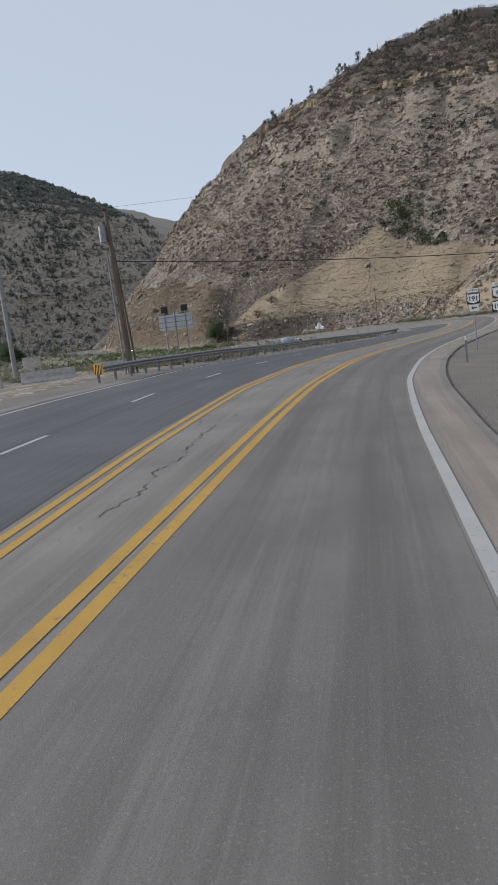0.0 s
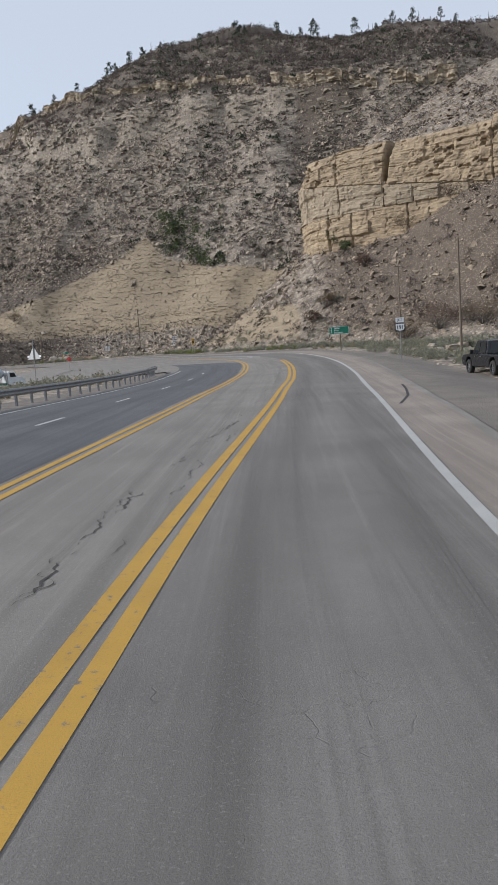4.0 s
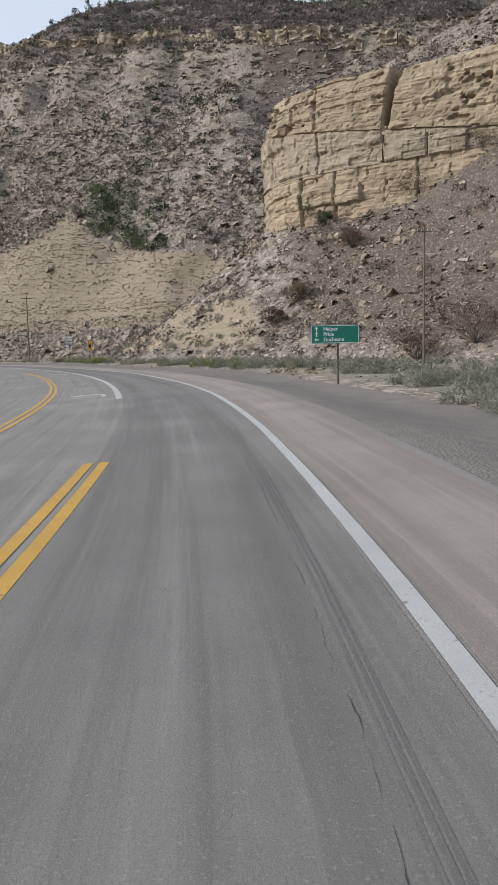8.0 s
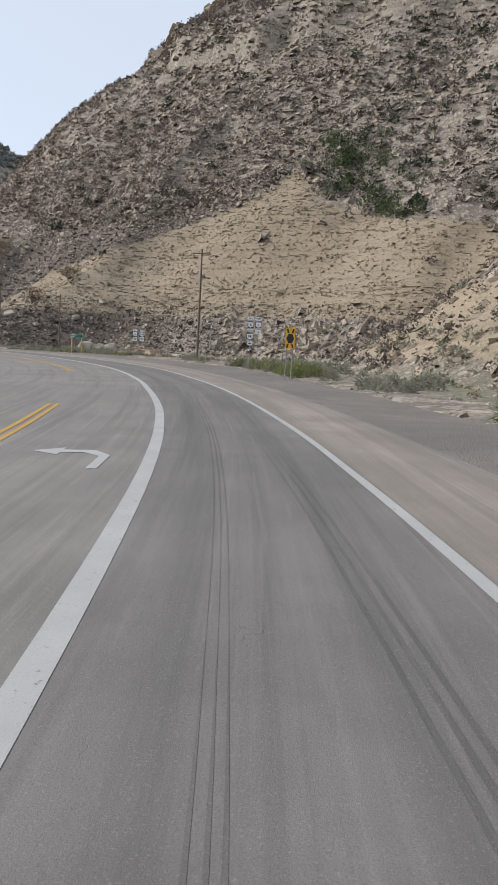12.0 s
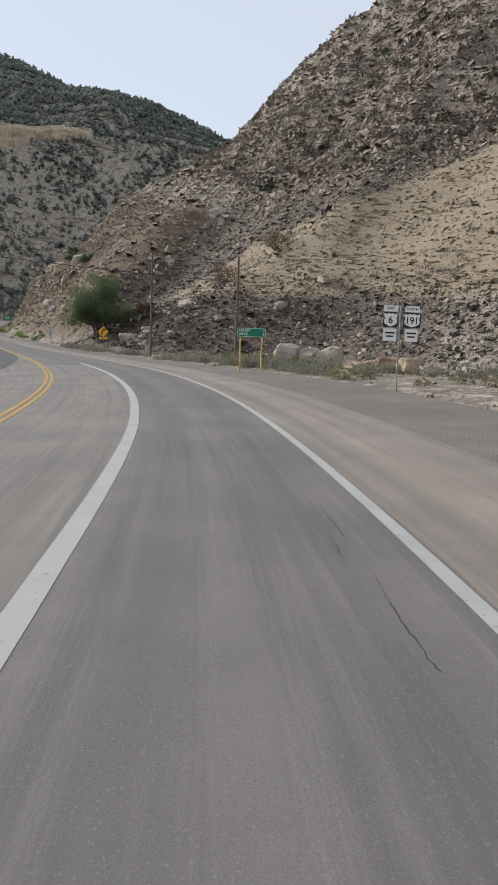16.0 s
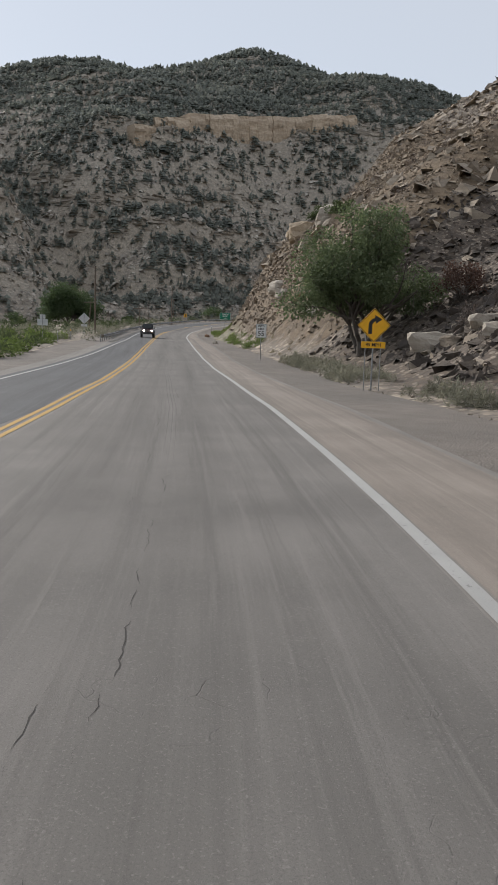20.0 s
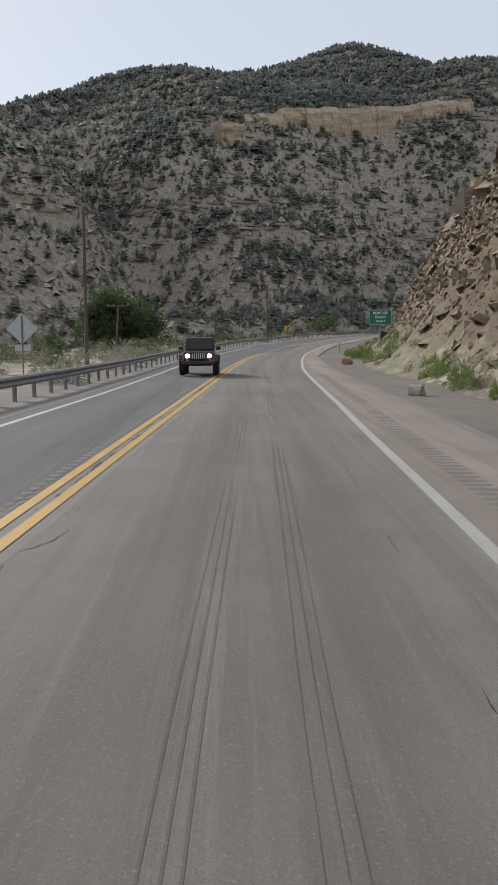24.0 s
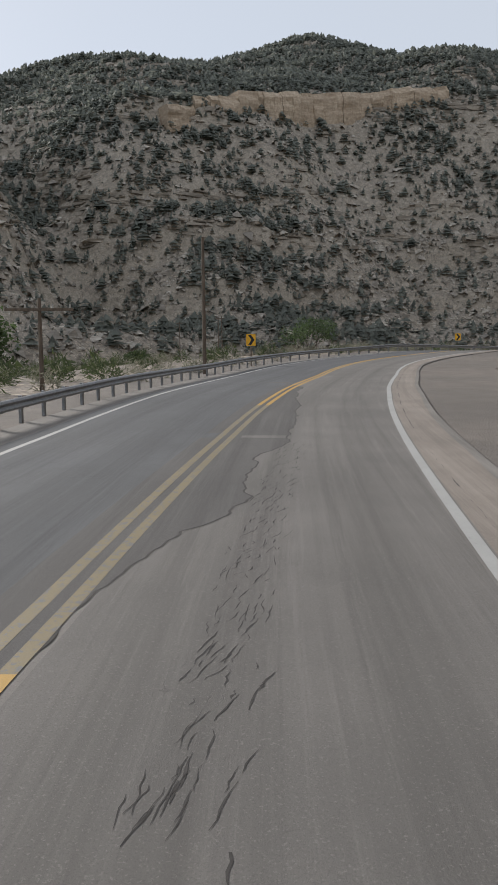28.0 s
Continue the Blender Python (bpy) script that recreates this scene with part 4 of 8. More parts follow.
def turn_arrow(s0, l0):
    """A painted left-turn arrow, its head towards the junction."""
    pts = [(0, 0.1), (1.6, 0.1), (2.1, 0.45), (2.1, 0.95), (1.75, 0.95), (2.3, 1.55), (2.85, 0.95), (2.5, 0.95), (2.5, 0.3), (1.75, -0.1), (0, -0.1)]
    v = [tuple(on_road(s0 + a, l0 - b, 0.008)) for a, b in pts]
    ob = link_mesh("turn_arrow", v, [tuple(range(len(pts)))], WHITE_LINE)
    if ob.data.polygons[0].normal.z < 0:
        ob.data.flip_normals()
    tagged(ob, "worn white turn arrow painted on the asphalt", "road marking", "turn arrows", kind="structure")


turn_arrow(158, -1.2)
turn_arrow(202.2, -2.1)


GROOVE = asphalt_material("rumble_grooves", (0.176, 0.164, 0.153))


def rumble(name, s0, s1, off, wide, label):
    """Short ground-in grooves at even steps, in one mesh."""
    a = np.arange(s0, s1, 0.32)
    o = off(a)
    q = [on_road(a + da, o + dl, 0.0055) for da, dl in ((-0.07, -wide / 2), (0.07, -wide / 2), (0.07, wide / 2), (-0.07, wide / 2))]
    ob = big_mesh(name, np.stack(q, 1).reshape(-1, 3), np.arange(len(a) * 4).reshape(-1, 4), GROOVE)
    if ob.data.polygons[0].normal.z < 0:
        ob.data.flip_normals()
    tagged(ob, label, "rumble strip", kind="stuff")


rumble("rumble_strip", 385, 446, lambda a: along(a, FAR_YELLOW) - 0.34, 0.2, "rumble grooves beside the yellow lines")
rumble("rumble_strip", 395, 440, lambda a: along(a, RIGHT) + 0.75, 0.4, "rumble grooves in the paved shoulder")

# ------------------------------------------------------------------ loose stones, brush and trees
RNG = np.random.default_rng(7)
CUBE_V = np.array([(-1, -1, -1), (1, -1, -1), (1, 1, -1), (-1, 1, -1), (-1, -1, 1), (1, -1, 1), (1, 1, 1), (-1, 1, 1)], float) * 0.5
CUBE_F = np.array([(4, 5, 6), (4, 6, 7), (0, 1, 5), (0, 5, 4), (1, 2, 6), (1, 6, 5), (2, 3, 7), (2, 7, 6), (3, 0, 4), (3, 4, 7)])


def turns(n, tilt=1.0):
    """Random turn matrices: any yaw, and a lean of up to tilt radians."""
    a, b, c = RNG.uniform(0, 2 * np.pi, n), RNG.normal(0, 0.45 * tilt, n), RNG.normal(0, 0.45 * tilt, n)
    ca, sa, cb, sb, cc, sc = np.cos(a), np.sin(a), np.cos(b), np.sin(b), np.cos(c), np.sin(c)
    o, i = np.zeros(n), np.ones(n)
    rz = np.stack([ca, -sa, o, sa, ca, o, o, o, i], -1).reshape(n, 3, 3)
    rx = np.stack([i, o, o, o, cb, -sb, o, sb, cb], -1).reshape(n, 3, 3)
    ry = np.stack([cc, o, sc, o, i, o, -sc, o, cc], -1).reshape(n, 3, 3)
    return rz @ rx @ ry


def stones(name, at, size, material, label, flat=0.6, tilt=1.0, sink=0.25):
    """Angular blocks, each a jittered box with broken corners, in one mesh."""
    n = len(at)
    v = CUBE_V[None] * (1 + RNG.normal(0, 0.24, (n, 8, 3)))
    v[:, 4:, :2] *= RNG.uniform(0.45, 1.0, (n, 1, 1))
    v = v * (size[:, None, None] * np.stack([RNG.uniform(0.8, 1.5, n), RNG.uniform(0.6, 1.1, n), RNG.uniform(0.5, 1.0, n) * flat + 0.15], -1)[:, None])
    v = np.einsum("nij,nkj->nki", turns(n, tilt), v) + at[:, None]
    v[..., 2] += (size * (0.35 * flat - sink))[:, None]
    f = (CUBE_F[None] + 8 * np.arange(n)[:, None, None]).reshape(-1, 3)
    ob = big_mesh(name, v.reshape(-1, 3), f, material)
    return tagged(ob, label, "rocks", kind="stuff")


SHARD_V = np.array([(-1, -1, -1), (1, -1, -1), (1, 1, -1), (-1, 1, -1), (-0.55, 0.1, 1), (0.6, -0.1, 0.8)], float) * 0.5
SHARD_F = np.array([(0, 1, 5), (0, 5, 4), (1, 2, 5), (2, 3, 4), (2, 4, 5), (3, 0, 4)])


def shards(name, at, size, material, label, flat=0.6, tilt=1.0, sink=0.2):
    """Small broken stones with a sharp crest, in one mesh."""
    n = len(at)
    v = SHARD_V[None] * (1 + RNG.normal(0, 0.3, (n, 6, 3)))
    v = v * (size[:, None, None] * np.stack([RNG.uniform(0.8, 1.5, n), RNG.uniform(0.6, 1.1, n), RNG.uniform(0.6, 1.1, n) * flat + 0.2], -1)[:, None])
    v = np.einsum("nij,nkj->nki", turns(n, tilt), v) + at[:, None]
    v[..., 2] += (size * (0.35 * flat - sink))[:, None]
    f = (SHARD_F[None] + 6 * np.arange(n)[:, None, None]).reshape(-1, 3)
    return tagged(big_mesh(name, v.reshape(-1, 3), f, material), label, "rocks", kind="stuff")


def power(n, lo, hi, k=2.2):
    u = RNG.uniform(0, 1, n)
    return (lo ** (1 - k) + u * (hi ** (1 - k) - lo ** (1 - k))) ** (1 / (1 - k))


def on_land(n, x0, x1, y0, y1, keep):
    """Random points of a rectangle of ground that the test keeps."""
    x, y = RNG.uniform(x0, x1, n), RNG.uniform(y0, y1, n)
    z, bare, burnt, s, l = land(x, y)
    ok = keep(x, y, z, bare, burnt, s, l) > RNG.uniform(0, 1, n)
    return np.stack([x, y, z], -1)[ok]


def clear(s, l):
    return (l > 13) | (l < -19) | (s > 760)


DA = lambda x, y: inside(x, y, TOE_A)
DB = lambda x, y: inside(x, y, TOE_B)
DC = lambda x, y: inside(x, y, TOE_C)

ORANGE_ROCK = stone_material("loose_orange_rocks", (0.20, 0.15, 0.10), (0.44, 0.355, 0.26))
DARK_RUBBLE = stone_material("loose_brown_rubble", (0.10, 0.08, 0.06), (0.27, 0.22, 0.17))
BURNT_RUBBLE = stone_material("loose_burnt_rubble", (0.05, 0.038, 0.03), (0.17, 0.135, 0.105))
HILL_STONE = stone_material("loose_hill_sandstone", (0.215, 0.172, 0.13), (0.52, 0.432, 0.335))
p = on_land(120000, -230, 110, 226, 440, lambda x, y, z, b, u, s, l: (DA(x, y) > 0) * (1 - 0.97 * b) * np.where(z > 118, 0.2, 0.85) * ~((x < -52) & (DA(x, y) < 45)) * (0.3 + 0.7 * (rough_noise(x, y, 25, 3, 51) > -0.15)))
shards("talus_rocks", p, power(len(p), 0.4, 1.9, 2.3), HILL_STONE, "angular tan sandstone rubble covering the hill slope", 0.65)
p = on_land(20000, -115, 6, 222, 262, lambda x, y, z, b, u, s, l: (z > 0.5) * (z < 11) * 0.95)
k_ = p[:, 0] > -56
shards("rubble_bank", p[k_], power(int(k_.sum()), 0.14, 0.7, 2.4), DARK_RUBBLE, "brown broken rubble along the foot of the clay slope", 0.8)
shards("rubble_bank", p[~k_], power(int((~k_).sum()), 0.1, 0.6, 2.4), BURNT_RUBBLE, "blackened rubble along the foot of the burnt bank", 0.8)
p = on_land(110000, -15, 110, 60, 235, lambda x, y, z, b, u, s, l: (DB(x, y) > 1) * (1 - 0.7 * b) * np.where(DB(x, y) > 36, 0.5, 0.75) * (0.35 + 0.65 * (rough_noise(x, y, 9, 3, 44) > -0.1)))
shards("talus_rocks", p, power(len(p), 0.2, 1.5, 2.5), stone_material("loose_tan_blocks", (0.17, 0.128, 0.09), (0.50, 0.405, 0.295)), "scattered sandstone blocks on a burnt slope below the cliff", 0.5)
p = on_land(78000, -215, -52, 226, 330, lambda x, y, z, b, u, s, l: (DA(x, y) > 0.5) * (DA(x, y) < 55) * 0.85 * (1 - 0.95 * b * (x > -118)) * ((l > 9) | (l < -19)))
k_ = (RNG.uniform(0, 1, len(p)) < np.where((p[:, 0] < -84) & (DA(p[:, 0], p[:, 1]) < 22), 0.9, 0.5)) & (p[:, 0] > -127)
shards("talus_rocks", p[k_], power(int(k_.sum()), 0.2, 1.0, 2.3), BURNT_RUBBLE, "dark burnt rubble on the road cutting", 0.6)
far_ = p[:, 0] < -127
shards("talus_rocks", p[far_], power(int(far_.sum()), 0.13, 0.7, 2.2), ORANGE_ROCK, "tan and orange broken rock in the road cutting", 0.6)
p_ = on_land(60000, -285, -185, 330, 440, lambda x, y, z, b, u, s, l: (DA(x, y) > 0.5) * (DA(x, y) < 32) * 0.85 * (l > 8))
shards("talus_rocks", p_, power(len(p_), 0.16, 1.3, 2.1), ORANGE_ROCK, "tan and orange broken rock in the road cutting", 0.6)
k_ = k_ | far_
shards("talus_rocks", p[~k_], power(int((~k_).sum()), 0.16, 0.95, 2.2), stone_material("loose_pale_fragments", (0.29, 0.232, 0.172), (0.6, 0.505, 0.395)), "pale rock fragments on the dark road cutting", 0.5)
p = on_land(42000, -120, 12, 226, 300, lambda x, y, z, b, u, s, l: (b > 0.4) * (z > 6) * 0.8)
shards("clay_rubble", p, power(len(p), 0.14, 0.75, 2.4), stone_material("loose_clay_stones", (0.2, 0.152, 0.1), (0.42, 0.345, 0.235)), "small tan stones strewn over the clay slope", 0.55)
PALE_FRAGMENT = bpy.data.materials["loose_pale_fragments"]
p = on_land(42000, -160, -40, 258, 365, lambda x, y, z, b, u, s, l: (DA(x, y) > 40) * (DA(x, y) < 112) * (1 - 0.95 * b) * 0.85)
shards("talus_rocks", p, power(len(p), 0.24, 1.3, 2.3), PALE_FRAGMENT, "pale broken stones over the steep rocky hillside", 0.55)
p = on_land(9000, -270, -122, 255, 450, lambda x, y, z, b, u, s, l: (DA(x, y) > 6) * (DA(x, y) < 75) * 0.75 * (l > 14))
shards("talus_rocks", p, power(len(p), 0.5, 2.2, 2.3), LOOSE_STONE, "tan rubble down the end of the hill", 0.6)
GREY_LOOSE = stone_material("loose_grey_boulders", (0.24, 0.21, 0.175), (0.7, 0.64, 0.55))
p = on_land(84000, -760, -300, 300, 960, lambda x, y, z, b, u, s, l: (DC(x, y) > -25) * np.where(DC(x, y) < 90, 0.9, 0.35))
shards("mountain_rocks", p, power(len(p), 0.9, 4.5, 2.5), GREY_LOOSE, "grey boulders strewn down the far mountain", 0.7)
p = on_land(16000, -90, 60, 20, 240, lambda x, y, z, b, u, s, l: (l > 12.0) * (DB(x, y) < 3) * (DA(x, y) < 2) * 0.5)
shards("field_stones", p, power(len(p), 0.10, 0.8, 2.4), LOOSE_STONE, "small stones on the flat beside the highway", 0.6)


def ledges(name, x0, x1, y0, y1, spacing, low, big, material, label, long=1.0, only=None, beds_=False):
    """Long blocks of bedrock wherever the ground stands steep."""
    gx_, gy_ = np.meshgrid(np.arange(x0, x1, spacing), np.arange(y0, y1, spacing))
    gx_, gy_ = gx_.ravel() + RNG.uniform(-1, 1, gx_.size) * spacing * 0.5, gy_.ravel() + RNG.uniform(-1, 1, gy_.size) * spacing * 0.5
    e = spacing * 0.4
    z, bare_ = land(gx_, gy_)[:2]
    sx, sy = (land(gx_ + e, gy_)[0] - z) / e, (land(gx_, gy_ + e)[0] - z) / e
    k = (np.hypot(sx, sy) > low) & ((z > 60) | (only is not None)) & ((bare_ > 0.6) & (rough_noise(z * 9, z * 0, 9, 2, 14) > 0.05) if only else True)
    if beds_:
        k &= (rough_noise(z * 9, z * 0, 60, 2, 15) > 0.12) & (rough_noise(gx_, gy_, 80, 3, 16) > -0.12)
    gx_, gy_, z, yaw = gx_[k], gy_[k], z[k], np.arctan2(-sx[k], sy[k])
    n = len(gx_)
    v = CUBE_V[None] * (1 + RNG.normal(0, 0.24, (n, 8, 3)))
    k = RNG.uniform(0.4, 1.0, n) ** 1.5
    v = v * np.stack([RNG.uniform(0.7, 2.4, n) * big * long, RNG.uniform(0.6, 1.0, n) * big, RNG.uniform(0.25, 0.75, n) * big], -1)[:, None] * k[:, None, None]
    yaw = yaw + RNG.normal(0, 0.15, n)
    c, s = np.cos(yaw)[:, None], np.sin(yaw)[:, None]
    v = np.stack([v[..., 0] * c - v[..., 1] * s + gx_[:, None], v[..., 0] * s + v[..., 1] * c + gy_[:, None], v[..., 2] + z[:, None]], -1)
    f = (CUBE_F[None] + 8 * np.arange(n)[:, None, None]).reshape(-1, 3)
    return tagged(big_mesh(name, v.reshape(-1, 3), f, material), label, "rock ledge", kind="stuff")


GREY_LEDGE = stone_material("loose_grey_sandstone", (0.27, 0.232, 0.185), (0.5, 0.44, 0.36))
ledges("rim_rocks", -210, 110, 290, 490, 1.9, 1.6, 1.9, stone_material("loose_rim_sandstone", (0.24, 0.205, 0.155), (0.43, 0.375, 0.29)), "broken tan sandstone rim along the hilltop")
ledges("mountain_strata", -700, -400, 380, 900, 3.6, 0.75, 2.9, GREY_LEDGE, "long pale strata running level across the far mountain", 2.6, None, True)
ledges("mountain_ledges", -760, -370, 380, 900, 3.2, 1.6, 3.2, GREY_LEDGE, "level bands of bedrock across the far mountain", 1.5)


ledges("clay_ledges", -120, 10, 225, 330, 1.25, 0.2, 0.55, stone_material("loose_clay_ledge", (0.22, 0.168, 0.11), (0.37, 0.30, 0.20)), "thin level ledges in the tan clay slope", 1.6, True)  # only where bare


def tufts(name, at, size, count, leaf, material, label, category, tall=0.8, lean=0.5, kind="stuff", slim=0.45):
    """Bushes of many small leaf blades, in one mesh."""
    n = len(at)
    d = RNG.normal(0, 1, (n, count, 3))
    d /= np.linalg.norm(d, axis=-1, keepdims=True)
    r = RNG.uniform(0.35, 1.0, (n, count, 1)) ** 0.6
    lump = 1 + 0.35 * np.sin(d[..., :1] * 5 + RNG.uniform(0, 6, (n, 1, 1))) * np.cos(d[..., 1:2] * 4 + RNG.uniform(0, 6, (n, 1, 1)))
    c = d * r * lump * 0.5
    c[..., 2] = np.abs(c[..., 2]) * 2 * tall
    c = c * size[:, None, None]
    out = d + RNG.normal(0, lean, (n, count, 3))
    out /= np.linalg.norm(out, axis=-1, keepdims=True)
    sidew = np.cross(out, RNG.normal(0, 1, (n, count, 3)))
    sidew /= np.linalg.norm(sidew, axis=-1, keepdims=True) + 1e-9
    h = (leaf * size)[:, None, None] * RNG.uniform(0.6, 1.5, (n, count, 1))
    base = at[:, None] + c
    v = np.stack([base - sidew * h * slim, base + sidew * h * slim, base + out * h * (0.5 / slim) + sidew * h * slim * 0.4], 2)
    f = np.arange(n * count * 3).reshape(-1, 3)
    return tagged(big_mesh(name, v.reshape(-1, 3), f, material), label, category, kind=kind)


p = on_land(16000, -230, 110, 226, 470, lambda x, y, z, b, u, s, l: (DA(x, y) > 2) * ~((x < -52) & (DA(x, y) < 45)) * (1 - 0.93 * b) * 0.6 * (rough_noise(x, y, 35, 3, 61) > -0.25))
tufts("hillside_brush", p, RNG.uniform(0.8, 2.6, len(p)), 28, 0.24, DRY_BRUSH, "burnt grey-brown brush dotting the rocky hill", "shrubs", 0.7)
p = on_land(7000, -230, 110, 226, 470, lambda x, y, z, b, u, s, l: (DA(x, y) > 2) * ~((x < -52) & (DA(x, y) < 45)) * (1 - 0.97 * b) * 0.6 * (rough_noise(x, y, 30, 3, 62) > 0.0))
tufts("hillside_brush", p, RNG.uniform(0.8, 2.6, len(p)), 24, 0.24, SAGE, "grey-green sagebrush growing between the rocks", "shrubs", 0.7)
p = on_land(2600, -80, 30, 250, 330, lambda x, y, z, b, u, s, l: np.exp(-(((x + 26) + (z - 36) * 0.7) / 6.5) ** 2) * (z > 27) * (z < 56) * (1 - b))
tufts("hillside_thicket", p, RNG.uniform(2.0, 4.4, len(p)), 60, 0.14, GREEN_BRUSH, "dark green oak thicket in the gully beside the clay fan", "shrubs", 0.8)
p = on_land(2600, -20, 110, 70, 235, lambda x, y, z, b, u, s, l: (DB(x, y) > 1) * 0.6)
tufts("slope_brush", p, RNG.uniform(0.9, 2.6, len(p)), 70, 0.12, DRY_BRUSH, "dry reddish brush on the burnt slope under the cliff", "shrubs", 0.8)
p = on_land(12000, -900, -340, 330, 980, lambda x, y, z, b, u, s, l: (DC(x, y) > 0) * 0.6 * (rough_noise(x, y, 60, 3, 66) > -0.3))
tufts("mountain_brush", p, RNG.uniform(0.9, 2.6, len(p)), 16, 0.34, HAZED_PINE, "low grey-green brush, haze-paled, over the far mountain", "shrubs", 0.6)


def conifers(name, at, tall, material, label, tiers=3, sides=5):
    """Far junipers and pines: three ragged skirts of boughs each, in one mesh."""
    n = len(at)
    h = tall[:, None, None, None]
    fat = RNG.uniform(0.32, 0.7, (n, 1, 1, 1))
    round_ = RNG.uniform(0, 1, (n, 1, 1, 1)) ** 0.35
    k = np.arange(tiers)[None, :, None, None] / tiers
    a = (np.arange(sides) / sides * 2 * np.pi)[None, None, :, None] + RNG.uniform(0, 6, (n, tiers, 1, 1)) + RNG.uniform(-0.3, 0.3, (n, tiers, sides, 1))
    r = fat * h * ((1 - k) * (1 - round_) + round_ * np.sqrt(np.clip(1 - k ** 2, 0, 1)) * 0.95) * RNG.uniform(0.45, 1.25, (n, tiers, sides, 1))
    z = (0.08 + k * 0.78 + RNG.uniform(-0.07, 0.07, (n, tiers, sides, 1))) * h
    ring = np.concatenate([np.cos(a) * r, np.sin(a) * r, z], -1)
    tip = np.concatenate([RNG.normal(0, 0.06, (n, tiers, 1, 2)) * h, (k + 0.46 - 0.22 * round_) * h * np.ones((n, tiers, 1, 1))], -1)
    v = np.concatenate([ring, tip], 2) + at[:, None, None]
    m = sides + 1
    f = np.array([(i, (i + 1) % sides, sides) for i in range(sides)])
    f = (f[None] + m * np.arange(n * tiers)[:, None, None]).reshape(-1, 3)
    return tagged(big_mesh(name, v.reshape(-1, 3), f, material), label, "trees", kind="stuff")


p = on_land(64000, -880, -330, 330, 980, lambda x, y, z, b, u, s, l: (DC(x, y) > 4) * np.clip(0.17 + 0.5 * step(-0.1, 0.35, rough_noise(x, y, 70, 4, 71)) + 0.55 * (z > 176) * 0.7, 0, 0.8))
conifers("mountain_conifers", p, power(len(p), 2.0, 7.0, 1.6), HAZED_PINE, "haze-paled junipers and pines scattered over the far mountain")
p = on_land(4200, -230, 110, 250, 450, lambda x, y, z, b, u, s, l: (DA(x, y) > 20) * (z > 26) * (1 - b) * 0.45 * np.where(x < -60, 0.35, 1.0) * (rough_noise(x, y, 45, 3, 72) > -0.1))
tufts("hillside_junipers", p, RNG.uniform(1.3, 3.6, len(p)) * RNG.uniform(0.7, 1.0, len(p)), 46, 0.2, PINE, "dark rounded junipers scattered among the hillside rocks", "trees", 0.75)
p = on_land(7000, -150, 230, 300, 520, lambda x, y, z, b, u, s, l: (z > 112) * 0.6)
tufts("hilltop_brush", p, RNG.uniform(1.2, 3.2, len(p)), 30, 0.24, DRY_BRUSH, "burnt brown scrub over the top of the hill", "shrubs", 0.9)


def blade_clump(bm, centre, radius, n, leaf, rng):
    for _ in range(n):
        d = Vector(rng.normal(0, 1, 3)).normalized()
        c = Vector(centre) + d * radius * rng.uniform(0.3, 1.0)
        u = d.cross(Vector(rng.normal(0, 1, 3))).normalized()
        w = (d + Vector(rng.normal(0, 0.5, 3))).normalized()
        k = leaf * rng.uniform(0.6, 1.4)
        vs = [bm.verts.new(c - u * k * 0.5), bm.verts.new(c + u * k * 0.5), bm.verts.new(c + w * k)]
        bm.faces.new(vs)


def ridge_tree(tall, bushy, seed):
    rng = np.random.default_rng(seed)
    root = empty("pine_tree")
    bm = bmesh.new()
    top = Vector((rng.normal(0, 0.2), rng.normal(0, 0.2), tall))
    rod(bm, (0, 0, -0.4), top * 0.55, 0.14, 0.09, 7)
    rod(bm, top * 0.55, top * 0.97, 0.09, 0.02, 6)
    limbs = []
    for i in range(13):
        h = tall * (0.3 + 0.62 * i / 12)
        a = rng.uniform(0, 6.28)
        r = tall * 0.2 * (1.2 - 0.8 * i / 12) * rng.uniform(0.6, 1.2)
        tip = Vector((math.cos(a) * r, math.sin(a) * r, h + r * 0.25))
        rod(bm, top * (h / tall) * 0.98, tip, 0.035, 0.012, 5)
        limbs.append(tip)
    part("trunk", bm, BARK, root)
    if bushy:
        bm = bmesh.new()
        for tip in limbs:
            blade_clump(bm, tip, tall * 0.10, 26, tall * 0.055, rng)
        blade_clump(bm, top * 0.97, tall * 0.08, 30, tall * 0.055, rng)
        part("crown", bm, PINE, root)
        tagged(root, "sparse dark pine on the skyline of the hill", "tree", "pines along the ridge")
    else:
        tagged(root, "burnt bare pine snag on the skyline of the hill", "tree", "snags along the ridge")
    return root


RIDGE = [(-158, 466), (-123, 477), (-90, 481), (-52, 428), (-25, 436), (2, 445), (35, 424), (56, 400), (79, 402), (126, 403)]
models = [ridge_tree(6.5, True, 1), ridge_tree(5.0, True, 2), ridge_tree(5.5, False, 3), ridge_tree(7.5, True, 4)]
rl = np.array(RIDGE, float)
cum = np.r_[0, np.cumsum(np.hypot(*np.diff(rl, axis=0).T))]
for i in range(46):
    d = cum[-1] * (i + RNG.uniform(-0.4, 0.4)) / 46
    x = float(np.interp(d, cum, rl[:, 0]) + RNG.normal(0, 3))
    y = float(np.interp(d, cum, rl[:, 1]) + RNG.normal(0, 4))
    m = models[[0, 2, 1, 2, 3, 1, 2][i % 7]]
    z = float(land(np.array([x]), np.array([y]))[0][0])
    pm = pose(x, y, z - 0.05, 0, 0, float(RNG.uniform(0, 360))) @ Matrix.Scale(float(RNG.uniform(0.85, 1.45)), 4)
    if i < 4:
        models[i].matrix_world = pm
    else:
        copy_thing(m, pm)

